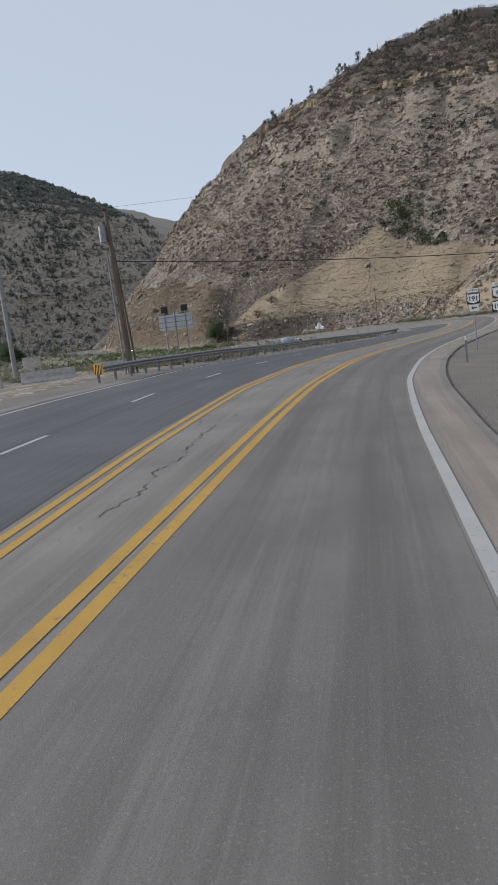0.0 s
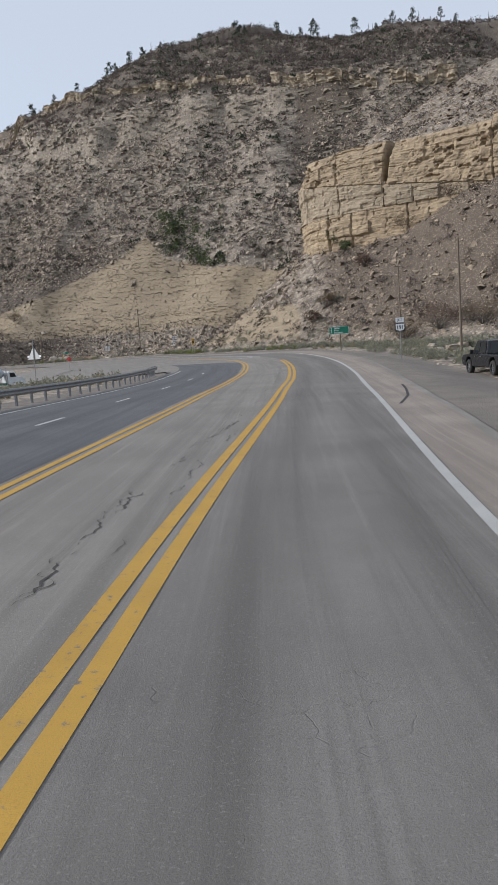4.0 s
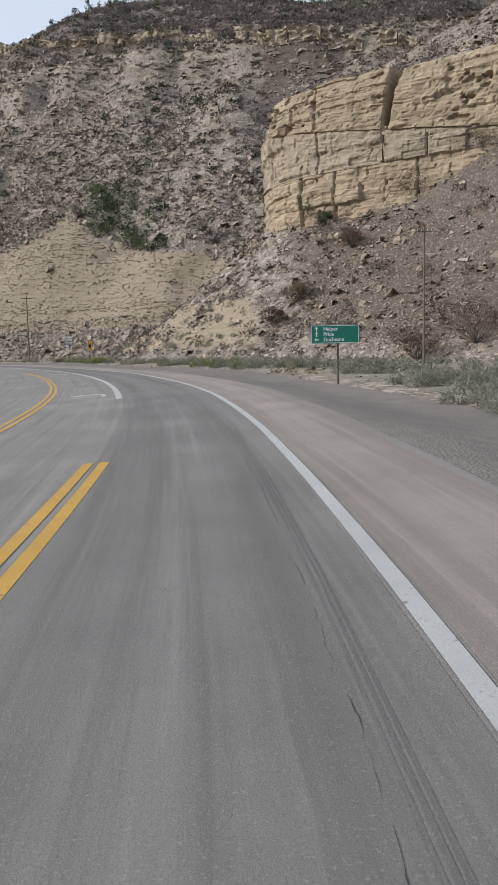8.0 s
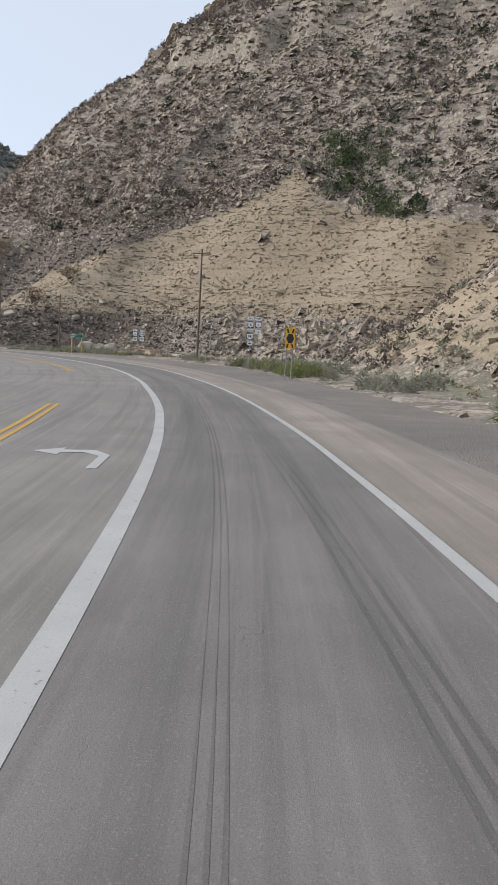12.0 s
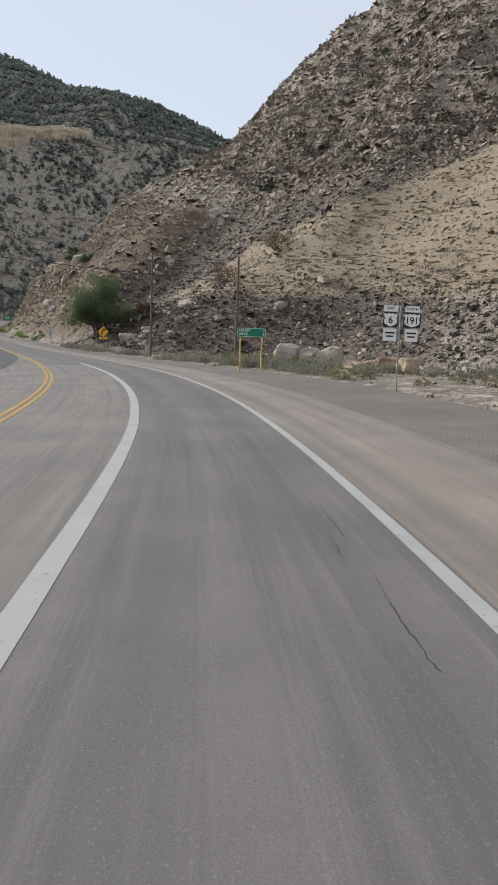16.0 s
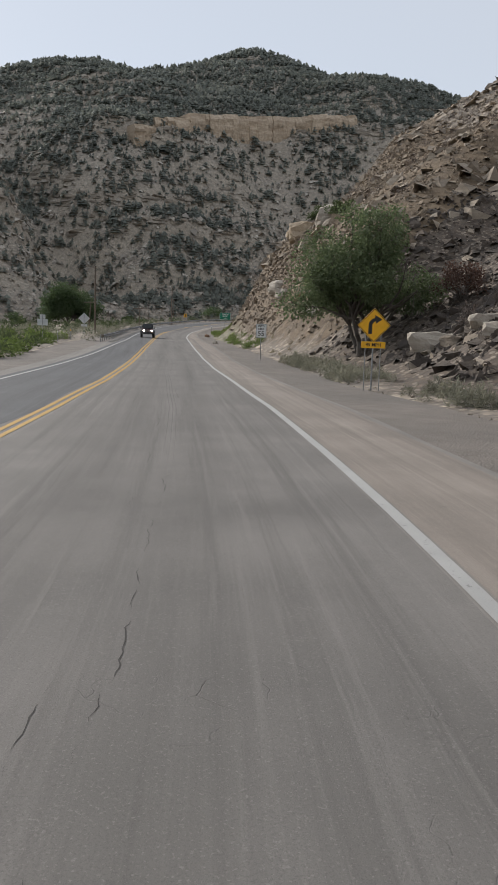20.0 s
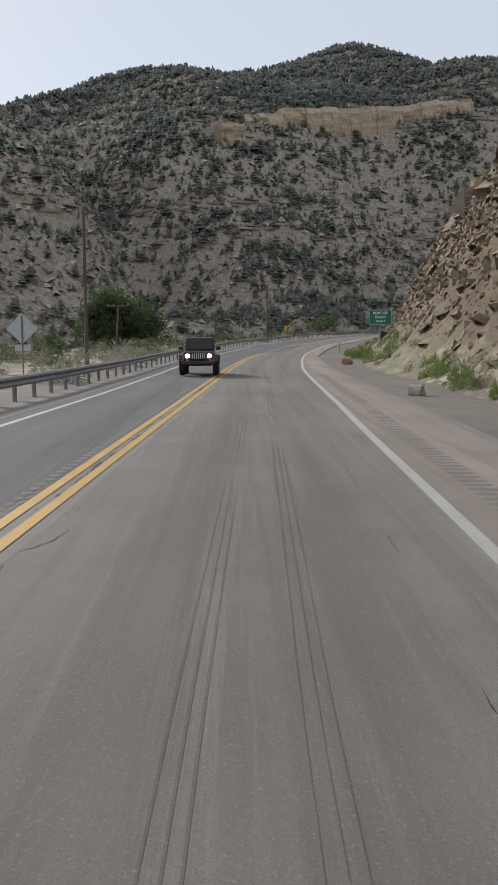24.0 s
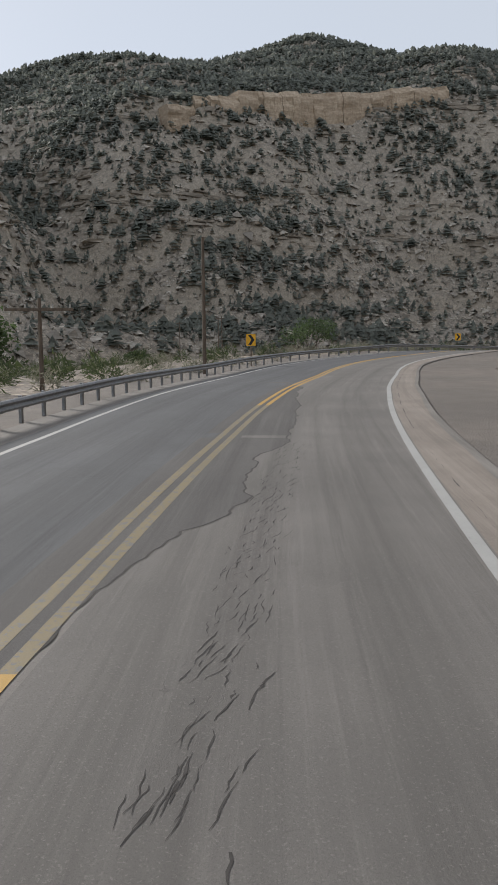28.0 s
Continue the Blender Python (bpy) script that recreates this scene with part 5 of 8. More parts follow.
# ------------------------------------------------------------------ the sandstone cliff
cliff = empty("sandstone_cliff")
tagged(cliff, "layered tan sandstone cliff with dark vertical cracks", "cliff", kind="structure")
FACE = np.array([(16.0, 212), (10.0, 195), (11.0, 174), (29, 159), (60, 136.5), (95, 111)])
cut = FACE.copy()
for _ in range(3):
    q = cut[:-1] * 0.75 + cut[1:] * 0.25
    r = cut[:-1] * 0.25 + cut[1:] * 0.75
    cut = np.vstack([cut[:1], np.stack([q, r], 1).reshape(-1, 2), cut[-1:]])
fc = np.r_[0, np.cumsum(np.hypot(*np.diff(cut, axis=0).T))]


def face_xy(d):
    """Points and outward directions along the foot of the cliff."""
    x, y = np.interp(d, fc, cut[:, 0]), np.interp(d, fc, cut[:, 1])
    tx = np.interp(d + 1.2, fc, cut[:, 0]) - np.interp(d - 1.2, fc, cut[:, 0])
    ty = np.interp(d + 1.2, fc, cut[:, 1]) - np.interp(d - 1.2, fc, cut[:, 1])
    k = np.hypot(tx, ty) + 1e-9
    return x, y, ty / k, -tx / k


def beds(d, z, tier):
    """How far the rock face stands out: level beds, joints, pits and broad bulges."""
    warp = z + rough_noise(d, z, 14, 3, 91) * 0.5
    out = rough_noise(d, z, 9, 4, 92) * 0.35
    for rise, much, seed in ((2.9, 0.34, 3), (1.0, 0.2 if tier < 2 else 0.24, 4), (0.42, 0.1, 5)):
        k = np.floor(warp / rise)
        u = warp / rise - k
        lump = lattice(k, np.floor(d / (rise * 5) + lattice(k, k * 0, seed + 9) * 7), seed)
        out = out + (lump - 0.5) * 2 * much - much * 0.55 * (step(0.1, 0.0, u) + step(0.94, 1.0, u)) * step(0.25, 0.55, lattice(k, np.floor(d / (rise * 9)), seed + 2))
    # short vertical joints in the lower beds
    j = d / 4.4 + rough_noise(d, z, 7, 3, 96) * 0.45
    kj, uj = np.floor(j), j - np.floor(j)
    deep = lattice(kj, np.floor(z / 4.3), 17)
    out = out - np.where(deep > 0.45, 0.5, 0.12) * step(0.026, 0.0, np.abs(uj - 0.5 - (deep - 0.5) * 0.7)) * (1.0 if tier < 2 else 0.45)
    if tier == 2:
        pit = rough_noise(d * 0.6, z * 1.2, 1.1, 2, 97) + 0.5 * rough_noise(d, z, 10, 2, 98)
        out = out - 0.9 * step(0.5, 0.62, pit)
    return out + rough_noise(d, z, 0.9, 3, 95) * 0.16 - np.abs(rough_noise(d, z * 1.3, 4.0, 3, 94)) * 0.45


def rock_mass(d0, d1, z0, z1, tier, proud, lean0, lean1, rounded, dip0=0.0, dip1=0.0):
    """One joint-bound piece of the cliff: a finely broken face with returns and a top."""
    nu, nv = max(5, int((d1 - d0) / 0.27)), max(4, int((z1 - z0) / 0.23))
    u, v = np.meshgrid(np.linspace(0, 1, nu), np.linspace(0, 1, nv))
    d = d0 + lean0 * v + (d1 + lean1 * v - d0 - lean0 * v) * u
    low, high = z0 - dip0 * (d - 60), z1 - dip1 * (d - 60)
    z = low + (high - low) * v
    o = beds(d, z, tier) + proud
    rim = np.minimum(np.minimum(d - d[:, :1], d[:, -1:] - d) / 0.35, 1.0)
    o = o - 0.45 * (1 - rim) ** 2 - 0.16 * step(-0.5, 0, z - high) - rounded * step(-4.5, 0, z - high) ** 2 * 1.6
    x, y, ox, oy = face_xy(d)
    face = np.stack([x + ox * o, y + oy * o, z + rough_noise(d, z, 3, 2, 88) * 0.1], -1)
    # returns: the same outline carried back into the hill
    back = np.stack([x + ox * -6.0, y + oy * -6.0, z], -1)
    v_ = np.vstack([face.reshape(-1, 3), back.reshape(-1, 3)])
    i = (np.arange(nv - 1)[:, None] * nu + np.arange(nu - 1)[None]).ravel()
    f = [np.stack([i, i + 1, i + nu + 1, i + nu], 1)]
    n = nu * nv
    edge = np.concatenate([np.arange(nu), np.arange(1, nv) * nu + nu - 1, (nv - 1) * nu + np.arange(nu - 2, -1, -1), np.arange(nv - 2, -1, -1) * nu])
    f.append(np.stack([edge[:-1], edge[:-1] + n, edge[1:] + n, edge[1:]], 1))
    ob = big_mesh("rock_mass", v_, np.vstack(f), CLIFF_STONE if tier != 1 else GREY_CLIFF)
    ob.parent = cliff
    return ob


GREY_CLIFF = stone_material("grey_tan_sandstone", (0.255, 0.205, 0.143), (0.4, 0.327, 0.233))
c_rng = np.random.default_rng(23)
DIP = 0.14
for tier, (z0, z1, proud, rounded, dip0, dip1) in enumerate(((15.5, 31.74, 0.8, 0.0, 0.0, 0.0), (31.75, 36.95, 1.0, 0.0, 0.0, DIP), (37.0, 46.6, 1.1, 0.5, DIP, 0.0))):
    joints = [1.0]
    while joints[-1] < fc[-1] - 3:
        joints.append(joints[-1] + c_rng.uniform(8, 26 if tier == 2 else 19))
    joints = np.array(joints)
    main = (43.0, 59.3, 59.4)[tier]
    joints = np.sort(np.r_[joints[np.abs(joints - main) > 4.5], main])
    for a, b in zip(joints, joints[1:]):
        if tier == 1 and a > 82:
            continue
        la, lb = (2.2 if tier == 2 and a == main else 0.0), (1.3 if tier == 2 and b == main else 0.0)
        wide = (0.5, 0.35, 1.0)[tier] if a == main else c_rng.uniform(0.03, 0.1)
        lift = max(0.0, (a - 62) * 0.05) - (2.5 * float(step(30.0, 20.0, a)) if tier == 2 else 0.0)
        rock_mass(a + wide, b, z0, z1 + lift * (tier == 2) + (c_rng.uniform(-0.5, 0.4) if tier == 2 else 0), tier, proud + c_rng.uniform(-0.25, 0.25), la, lb, rounded, dip0, dip1)
# the thin recessed bed under the upper tier
rock_mass(1.0, fc[-1] - 2, 36.2, 37.6, 0, 0.75, 0, 0, 0, DIP, DIP)

# ------------------------------------------------------------------ the sandstone rim of the hill
rim_root = tagged(empty("hill_rim"), "broken tan sandstone rim along the top of the hill", "cliff", kind="structure")
RIM_STONE = stone_material("rim_sandstone", (0.25, 0.2, 0.14), (0.47, 0.39, 0.28), 0.6)
rim_line = np.array([(-142, 433), (-128, 424), (-108, 406), (-87, 388), (-65, 374), (-38, 366), (-11, 357), (10, 335), (42, 325), (84, 315)], float)
rim_cum = np.r_[0, np.cumsum(np.hypot(*np.diff(rim_line, axis=0).T))]
r_rng = np.random.default_rng(31)
d0 = 0.0
while d0 < rim_cum[-1] - 6:
    long = r_rng.uniform(4, 15)
    if r_rng.uniform() < 0.86:
        nu, nv = max(8, int(long / 0.4)), 15
        u, v = np.meshgrid(np.linspace(0, 1, nu), np.linspace(0, 1, nv))
        d = np.minimum(d0 + long * u, rim_cum[-1])
        x, y = np.interp(d, rim_cum, rim_line[:, 0]), np.interp(d, rim_cum, rim_line[:, 1])
        tx, ty = np.interp(d + 3, rim_cum, rim_line[:, 0]) - np.interp(d - 3, rim_cum, rim_line[:, 0]), np.interp(d + 3, rim_cum, rim_line[:, 1]) - np.interp(d - 3, rim_cum, rim_line[:, 1])
        k = np.hypot(tx, ty) + 1e-9
        ox, oy = ty / k, -tx / k
        foot = land(x[0], y[0])[0][None] * np.ones_like(v)
        tall = r_rng.uniform(1.6, 3.8) + (lattice(np.floor(d / 2.3), d * 0, 65) - 0.5) * 1.5 + rough_noise(d, d * 0, 1.5, 2, 64) * 0.4
        out = 1.2 + rough_noise(d, v * 6, 2.0, 4, 66) * 0.9 + (lattice(np.floor(v * 7), np.floor(d / 2.6), 8) - 0.5) * 1.5 + (lattice(np.floor(d / 1.7), np.floor(v * 3), 9) - 0.5) * 0.8 + r_rng.uniform(-0.6, 0.6)
        face = np.stack([x + ox * out, y + oy * out, foot - 3.5 + v * (tall + 3.5)], -1).reshape(-1, 3)
        rear = np.stack([x - ox * 7, y - oy * 7, foot - 3.5 + v * (tall + 3.0)], -1).reshape(-1, 3)
        i = (np.arange(nv - 1)[:, None] * nu + np.arange(nu - 1)[None]).ravel()
        n = nu * nv
        edge = np.concatenate([np.arange(nu), np.arange(1, nv) * nu + nu - 1, (nv - 1) * nu + np.arange(nu - 2, -1, -1), np.arange(nv - 2, -1, -1) * nu])
        ob = big_mesh("rock_mass", np.vstack([face, rear]), np.vstack([np.stack([i, i + 1, i + nu + 1, i + nu], 1), np.stack([edge[:-1], edge[:-1] + n, edge[1:] + n, edge[1:]], 1)]), RIM_STONE)
        ob.parent = rim_root
    d0 += long + r_rng.uniform(0.2, 1.6)

# ------------------------------------------------------------------ the pale cliff band high on the far mountain
far_cliff = tagged(empty("mountain_cliff"), "pale orange sandstone band high on the mountain", "cliff", kind="structure")
BAND_STONE = stone_material("orange_band_sandstone", (0.36, 0.27, 0.185), (0.58, 0.47, 0.35), 0.5)
bx, by = [-586, -592, -594, -588, -576, -560, -545], [520, 560, 610, 650, 690, 725, 755]
b_rng = np.random.default_rng(4)
u0 = 0.55
while u0 < 5.3:
    u1 = u0 + b_rng.uniform(0.2, 0.5)
    nu, nv = 26, 16
    u, v = np.meshgrid(np.linspace(u0, u1, nu), np.linspace(0, 1, nv))
    x, y = np.interp(u, range(7), bx), np.interp(u, range(7), by)
    base = 146 + 27 * (u - 0.67) / 4.53 - 17
    tall = (15 + b_rng.uniform(-1.5, 1.5)) * float(step(-0.6, 1.3, u0 - 0.5)) * float(step(6.6, 4.6, u0)) + 11
    o = rough_noise(u * 40, v * 18, 9, 4, 7) * 2.4 + (lattice(np.floor(v * 7), np.floor(u * 5), 3) - 0.5) * 1.6 + b_rng.uniform(-1, 1) - 3 * step(0.85, 1.0, v)
    front = np.stack([x + o + 9, y - o * 0.2 - 1, base + v * (tall + 4)], -1).reshape(-1, 3)
    rear = np.stack([x - 22, y + 3, base + v * (tall + 4)], -1).reshape(-1, 3)
    i = (np.arange(nv - 1)[:, None] * nu + np.arange(nu - 1)[None]).ravel()
    n = nu * nv
    edge = np.concatenate([np.arange(nu), np.arange(1, nv) * nu + nu - 1, (nv - 1) * nu + np.arange(nu - 2, -1, -1), np.arange(nv - 2, -1, -1) * nu])
    ob = big_mesh("rock_mass", np.vstack([front, rear]), np.vstack([np.stack([i, i + 1, i + nu + 1, i + nu], 1), np.stack([edge[:-1], edge[:-1] + n, edge[1:] + n, edge[1:]], 1)]), BAND_STONE)
    ob.parent = far_cliff
    u0 = u1 + 0.008

# ------------------------------------------------------------------ roadside things


def ground_z(x, y):
    z, _, _, s, l = land(np.array([float(x)]), np.array([float(y)]))
    paved = -0.05 if -17 < l[0] < 12 else 0.0
    return float(z[0]) + paved


def spot(s, l):
    p = on_road(s, l)
    return float(p[0]), float(p[1])


def plate_mesh(w, h, corner, thick=0.006, segs=4):
    """A flat plate with rounded corners, facing -y."""
    bm = bmesh.new()
    pts = []
    for cx, cz, a0 in ((w / 2 - corner, h / 2 - corner, 0), (-w / 2 + corner, h / 2 - corner, 90), (-w / 2 + corner, -h / 2 + corner, 180), (w / 2 - corner, -h / 2 + corner, 270)):
        for k in range(segs + 1):
            a = radians(a0 + 90 * k / segs)
            pts.append((cx + corner * math.cos(a), cz + corner * math.sin(a)))
    f = [bm.verts.new((x, -thick / 2, z)) for x, z in pts]
    b = [bm.verts.new((x, thick / 2, z)) for x, z in pts]
    bm.faces.new(f[::-1])
    bm.faces.new(b)
    for i in range(len(pts)):
        j = (i + 1) % len(pts)
        bm.faces.new((f[i], f[j], b[j], b[i]))
    bmesh.ops.recalc_face_normals(bm, faces=bm.faces[:])
    return bm


def outline_mesh(pts, y, thick=0.003):
    """A flat shape cut from sheet, from corners in x and z."""
    bm = bmesh.new()
    f = [bm.verts.new((x, y - thick, z)) for x, z in pts]
    b = [bm.verts.new((x, y, z)) for x, z in pts]
    bm.faces.new(f)
    bm.faces.new(b[::-1])
    for i in range(len(pts)):
        j = (i + 1) % len(pts)
        bm.faces.new((f[i], b[i], b[j], f[j]))
    bmesh.ops.recalc_face_normals(bm, faces=bm.faces[:])
    return bm


def lettering(text, size, x, y, z, material, parent, align="CENTER", name="lettering"):
    cu = bpy.data.curves.new(name, "FONT")
    cu.body, cu.size, cu.extrude, cu.align_x, cu.align_y = text, size, 0.0015, align, "CENTER"
    cu.offset = 0.018 * size
    tmp = bpy.data.objects.new(name, cu)
    scene.collection.objects.link(tmp)
    me = bpy.data.meshes.new_from_object(tmp.evaluated_get(bpy.context.evaluated_depsgraph_get()))
    bpy.data.objects.remove(tmp)
    me.transform(Matrix.Translation((x, y, z)) @ Matrix.Rotation(radians(90), 4, "X"))
    me.materials.clear()
    me.materials.append(material)
    ob = new(name, me)
    ob.parent = parent
    return ob


def sign_root(name, x, y, yaw, label, category="road sign", group=""):
    return tagged(empty(name, pose(x, y, ground_z(x, y), 0, 0, yaw)), label, category, group)


def posts(root, xs, top, r=0.03, material=None, square=False):
    for x in xs:
        bm = bmesh.new()
        if square:
            box(bm, x, r + 0.014, top / 2 - 0.15, 2 * r, 2 * r, top + 0.3, 0.006)
        else:
            rod(bm, (x, r + 0.014, -0.3), (x, r + 0.014, top), r, r, 8)
        part("post", bm, material or GALV, root)


def panel(root, w, h, z, face, x=0.0, corner=0.04, border=None, turn=0.0, name="panel"):
    """A sign blank with its sheeting and, if asked, a border line; sits at height z."""
    r = Matrix.Rotation(radians(turn), 4, "Y")
    place = Matrix.Translation((x, 0, z)) @ r
    ob = part(name, plate_mesh(w, h, corner, 0.008), SIGN_BACK, root)
    ob.matrix_local = place
    sh = part("sheeting", plate_mesh(w - 0.004, h - 0.004, corner, 0.003), face, ob)
    sh.matrix_local = Matrix.Translation((0, -0.0065, 0))
    if border:
        for i, (bw, bh, bx, bz) in enumerate(((w - 0.06, 0.022, 0, h / 2 - 0.035), (w - 0.06, 0.022, 0, -h / 2 + 0.035), (0.022, h - 0.06, w / 2 - 0.035, 0), (0.022, h - 0.06, -w / 2 + 0.035, 0))):
            bm = bmesh.new()
            box(bm, bx, -0.0095, bz, bw, 0.003, bh)
            part("border", bm, border, ob)
    return ob


def shield(root, z, number, x=0.0, size=0.61):
    """A black square plate with the white highway shield on it."""
    w = size if len(number) < 3 else size * 1.2
    ob = panel(root, w, size, z, SIGN_BLACK, x, 0.03, name="route_shield")
    k = size / 2 * 0.9
    kx = w / 2 * 0.92
    half = [(0.0, 0.86), (0.3, 0.95), (0.62, 0.80), (0.95, 0.98), (0.98, 0.55), (0.86, 0.25), (0.98, -0.2), (0.85, -0.6), (0.45, -0.82), (0.0, -1.0)]
    pts = [(px * kx, pz * k) for px, pz in half] + [(-px * kx, pz * k) for px, pz in half[-2:0:-1]]
    part("emblem", outline_mesh(pts, -0.0085), SIGN_WHITE, ob)
    lettering(number, size * 0.62, 0, -0.0135, -0.02, SIGN_BLACK, ob)
    return ob


def arrow_pts(w, h, turn=0.0):
    p = [(-0.5, 0.12), (0.1, 0.12), (0.1, 0.42), (0.5, 0.0), (0.1, -0.42), (0.1, -0.12), (-0.5, -0.12)]
    c, s = math.cos(radians(turn)), math.sin(radians(turn))
    return [((x * c - y * s) * w, (x * s + y * c) * h) for x, y in p][::-1]


def small_plate(root, w, h, z, text="", arrow=None, x=0.0):
    ob = panel(root, w, h, z, SIGN_WHITE, x, 0.025, None, name="plaque")
    if text:
        lettering(text, h * 0.62, 0, -0.011, 0, SIGN_BLACK, ob)
    if arrow is not None:
        part("arrow", outline_mesh(arrow_pts(w * 0.62, h * 0.75, arrow), -0.0085), SIGN_BLACK, ob)
    return ob


# --- route markers at the first bend, facing the drive
x, y = spot(47, 1.9)
r = sign_root("route_marker", x, y, road_yaw(47) - 6, "white highway shield and arrow plate on one steel post", group="route markers")
posts(r, (0,), 3.4)
small_plate(r, 0.55, 0.2, 3.35, "NORTH")
shield(r, 2.9, "191")
small_plate(r, 0.5, 0.36, 2.38, arrow=180)
x, y = spot(46.5, 3.2)
r = sign_root("route_marker", x, y, road_yaw(47) - 6, "two white highway shields stacked on one steel post", group="route markers")
posts(r, (0,), 3.7)
small_plate(r, 0.55, 0.2, 3.6, "EAST")
shield(r, 3.15, "6")
shield(r, 2.4, "191")
# --- junction marker
x, y = spot(120, 7.2)
r = sign_root("junction_marker", x, y, road_yaw(120) + 2, "junction plate above a white highway shield on one post", group="route markers")
posts(r, (0,), 3.1)
small_plate(r, 0.62, 0.36, 2.98, "JCT")
shield(r, 2.45, "191")
# --- destination board
x, y = spot(162, 10.8)
r = sign_root("destination_sign", x, y, road_yaw(162) - 4, "green destination board with white town names and arrows")
posts(r, (0.15,), 2.9, 0.05, POLE_WOOD, True)
b = panel(r, 2.56, 0.95, 2.55, SIGN_GREEN, 0, 0.06, SIGN_WHITE)
for k, (town, turn) in enumerate((("Helper", 90), ("Price", 90), ("Duchesne", 180))):
    lettering(town, 0.27, -0.62, -0.011, 0.27 - 0.27 * k, SIGN_WHITE, b, "LEFT")
    arr = part("arrow", outline_mesh(arrow_pts(0.24, 0.24, turn), -0.0085), SIGN_WHITE, b)
    arr.matrix_local = Matrix.Translation((-0.98, 0, 0.27 - 0.27 * k))
# --- yellow double-arrow board
x, y = spot(240, 7.6)
r = sign_root("double_arrow_sign", x, y, road_yaw(238) - 4, "tall yellow board with black chevrons pointing both ways")
posts(r, (-0.2, 0.2), 3.0, 0.035)
b = panel(r, 0.62, 1.35, 2.75, SIGN_YELLOW, 0, 0.03)
for sgn in (1, -1):
    part("chevron", outline_mesh([(p * 0.62, q * sgn) for p, q in ((-0.42, 0.0), (-0.2, 0.30), (0.2, 0.30), (0.42, 0.0))][::-sgn], -0.0085), SIGN_BLACK, b)
    for side in (1, -1):
        part("chevron", outline_mesh([(p * 0.62 * side, q * sgn) for p, q in ((0.12, 0.34), (0.3, 0.34), (0.42, 0.62), (0.24, 0.62))][:: -sgn * side], -0.0085), SIGN_BLACK, b)
# --- cluster of route markers
x, y = spot(252.5, 8.4)
r = sign_root("route_marker", x, y, road_yaw(250) - 4, "stack of white highway shields with an arrow plate", group="route markers")
posts(r, (0,), 4.35)
small_plate(r, 0.55, 0.26, 4.2, "EAST")
shield(r, 3.72, "6", 0.0, 0.5)
small_plate(r, 0.5, 0.2, 3.28, "SOUTH")
shield(r, 2.78, "191", 0.0, 0.5)
small_plate(r, 0.42, 0.3, 2.22, arrow=180)
x, y = spot(252.3, 8.98)
r = sign_root("route_marker", x, y, road_yaw(250) - 4, "white highway shield with arrow plate on one post", group="route markers")
posts(r, (0,), 4.35)
small_plate(r, 0.55, 0.26, 4.2, "WEST")
shield(r, 3.72, "6", 0.0, 0.5)
small_plate(r, 0.42, 0.3, 3.15, arrow=0)
# --- pair of confirming markers
x, y = spot(288.9, 8.55)
r = sign_root("route_marker", x, y, road_yaw(288) - 2, "pair of highway shields with small plates under them", group="route markers")
posts(r, (0,), 3.5)
for dx, num, way in ((-0.42, "6", "EAST"), (0.48, "191", "SOUTH")):
    small_plate(r, 0.6, 0.24, 3.35, way, None, dx)
    shield(r, 2.9, num, dx)
    small_plate(r, 0.55, 0.5, 2.3, "", None, dx)
    bm = bmesh.new()
    box(bm, dx, -0.011, 2.38, 0.4, 0.003, 0.07)
    box(bm, dx, -0.011, 2.24, 0.32, 0.003, 0.06)
    part("unread_text", bm, SIGN_BLACK, r)
bm = bmesh.new()
box(bm, 0, 0.03, 2.9, 1.5, 0.03, 0.05)
box(bm, 0, 0.03, 2.3, 1.4, 0.03, 0.05)
part("crossbar", bm, GALV, r)
# --- distance board
x, y = spot(309, 7.25)
r = sign_root("distance_sign", x, y, road_yaw(308) - 2, "green distance board with two towns on yellow posts")
posts(r, (-0.72, 0.72), 2.35, 0.045, plain("faded_yellow_post", (0.55, 0.36, 0.10), 0.7), True)
b = panel(r, 1.95, 0.6, 2.6, SIGN_GREEN, 0, 0.05, SIGN_WHITE)
for k, (town, far) in enumerate((("HELPER", "3"), ("PRICE", "9"))):
    lettering(town, 0.23, -0.86, -0.011, 0.13 - 0.25 * k, SIGN_WHITE, b, "LEFT")
    lettering(far, 0.23, 0.86, -0.011, 0.13 - 0.25 * k, SIGN_WHITE, b, "RIGHT")
# --- curve warning
x, y = spot(361.5, 7.75)
r = sign_root("curve_sign", x, y, road_yaw(360), "yellow diamond with a black curve arrow and speed plate")
posts(r, (0,), 2.1, 0.035)
posts(r, (-0.33, 0.33), 2.5, 0.02)
b = panel(r, 1.02, 1.02, 2.75, SIGN_YELLOW, 0, 0.05, SIGN_BLACK, 45)
bend = []
for k in range(9):
    a = radians(180 - 70 * k / 8)
    bend.append((0.12 + 0.24 * math.cos(a), -0.02 + 0.3 * math.sin(a)))
outer = [(-0.24, -0.36)] + [(0.12 + 0.36 * math.cos(radians(180 - 75 * k / 8)), -0.02 + 0.42 * math.sin(radians(180 - 75 * k / 8)) * 0.8) for k in range(9)] + [(0.03, 0.42), (0.34, 0.26), (0.07, 0.06)] + [(0.12 + 0.2 * math.cos(radians(105 + 75 * k / 8)), -0.02 + 0.24 * math.sin(radians(105 + 75 * k / 8)) * 0.8) for k in range(9)] + [(-0.08, -0.36)]
ar = part("arrow", outline_mesh(outer[::-1], -0.0085), SIGN_BLACK, b)
ar.matrix_local = Matrix.Rotation(radians(-45), 4, "Y")
b = panel(r, 1.05, 0.28, 1.93, SIGN_YELLOW, 0, 0.03, None, 0, "plaque")
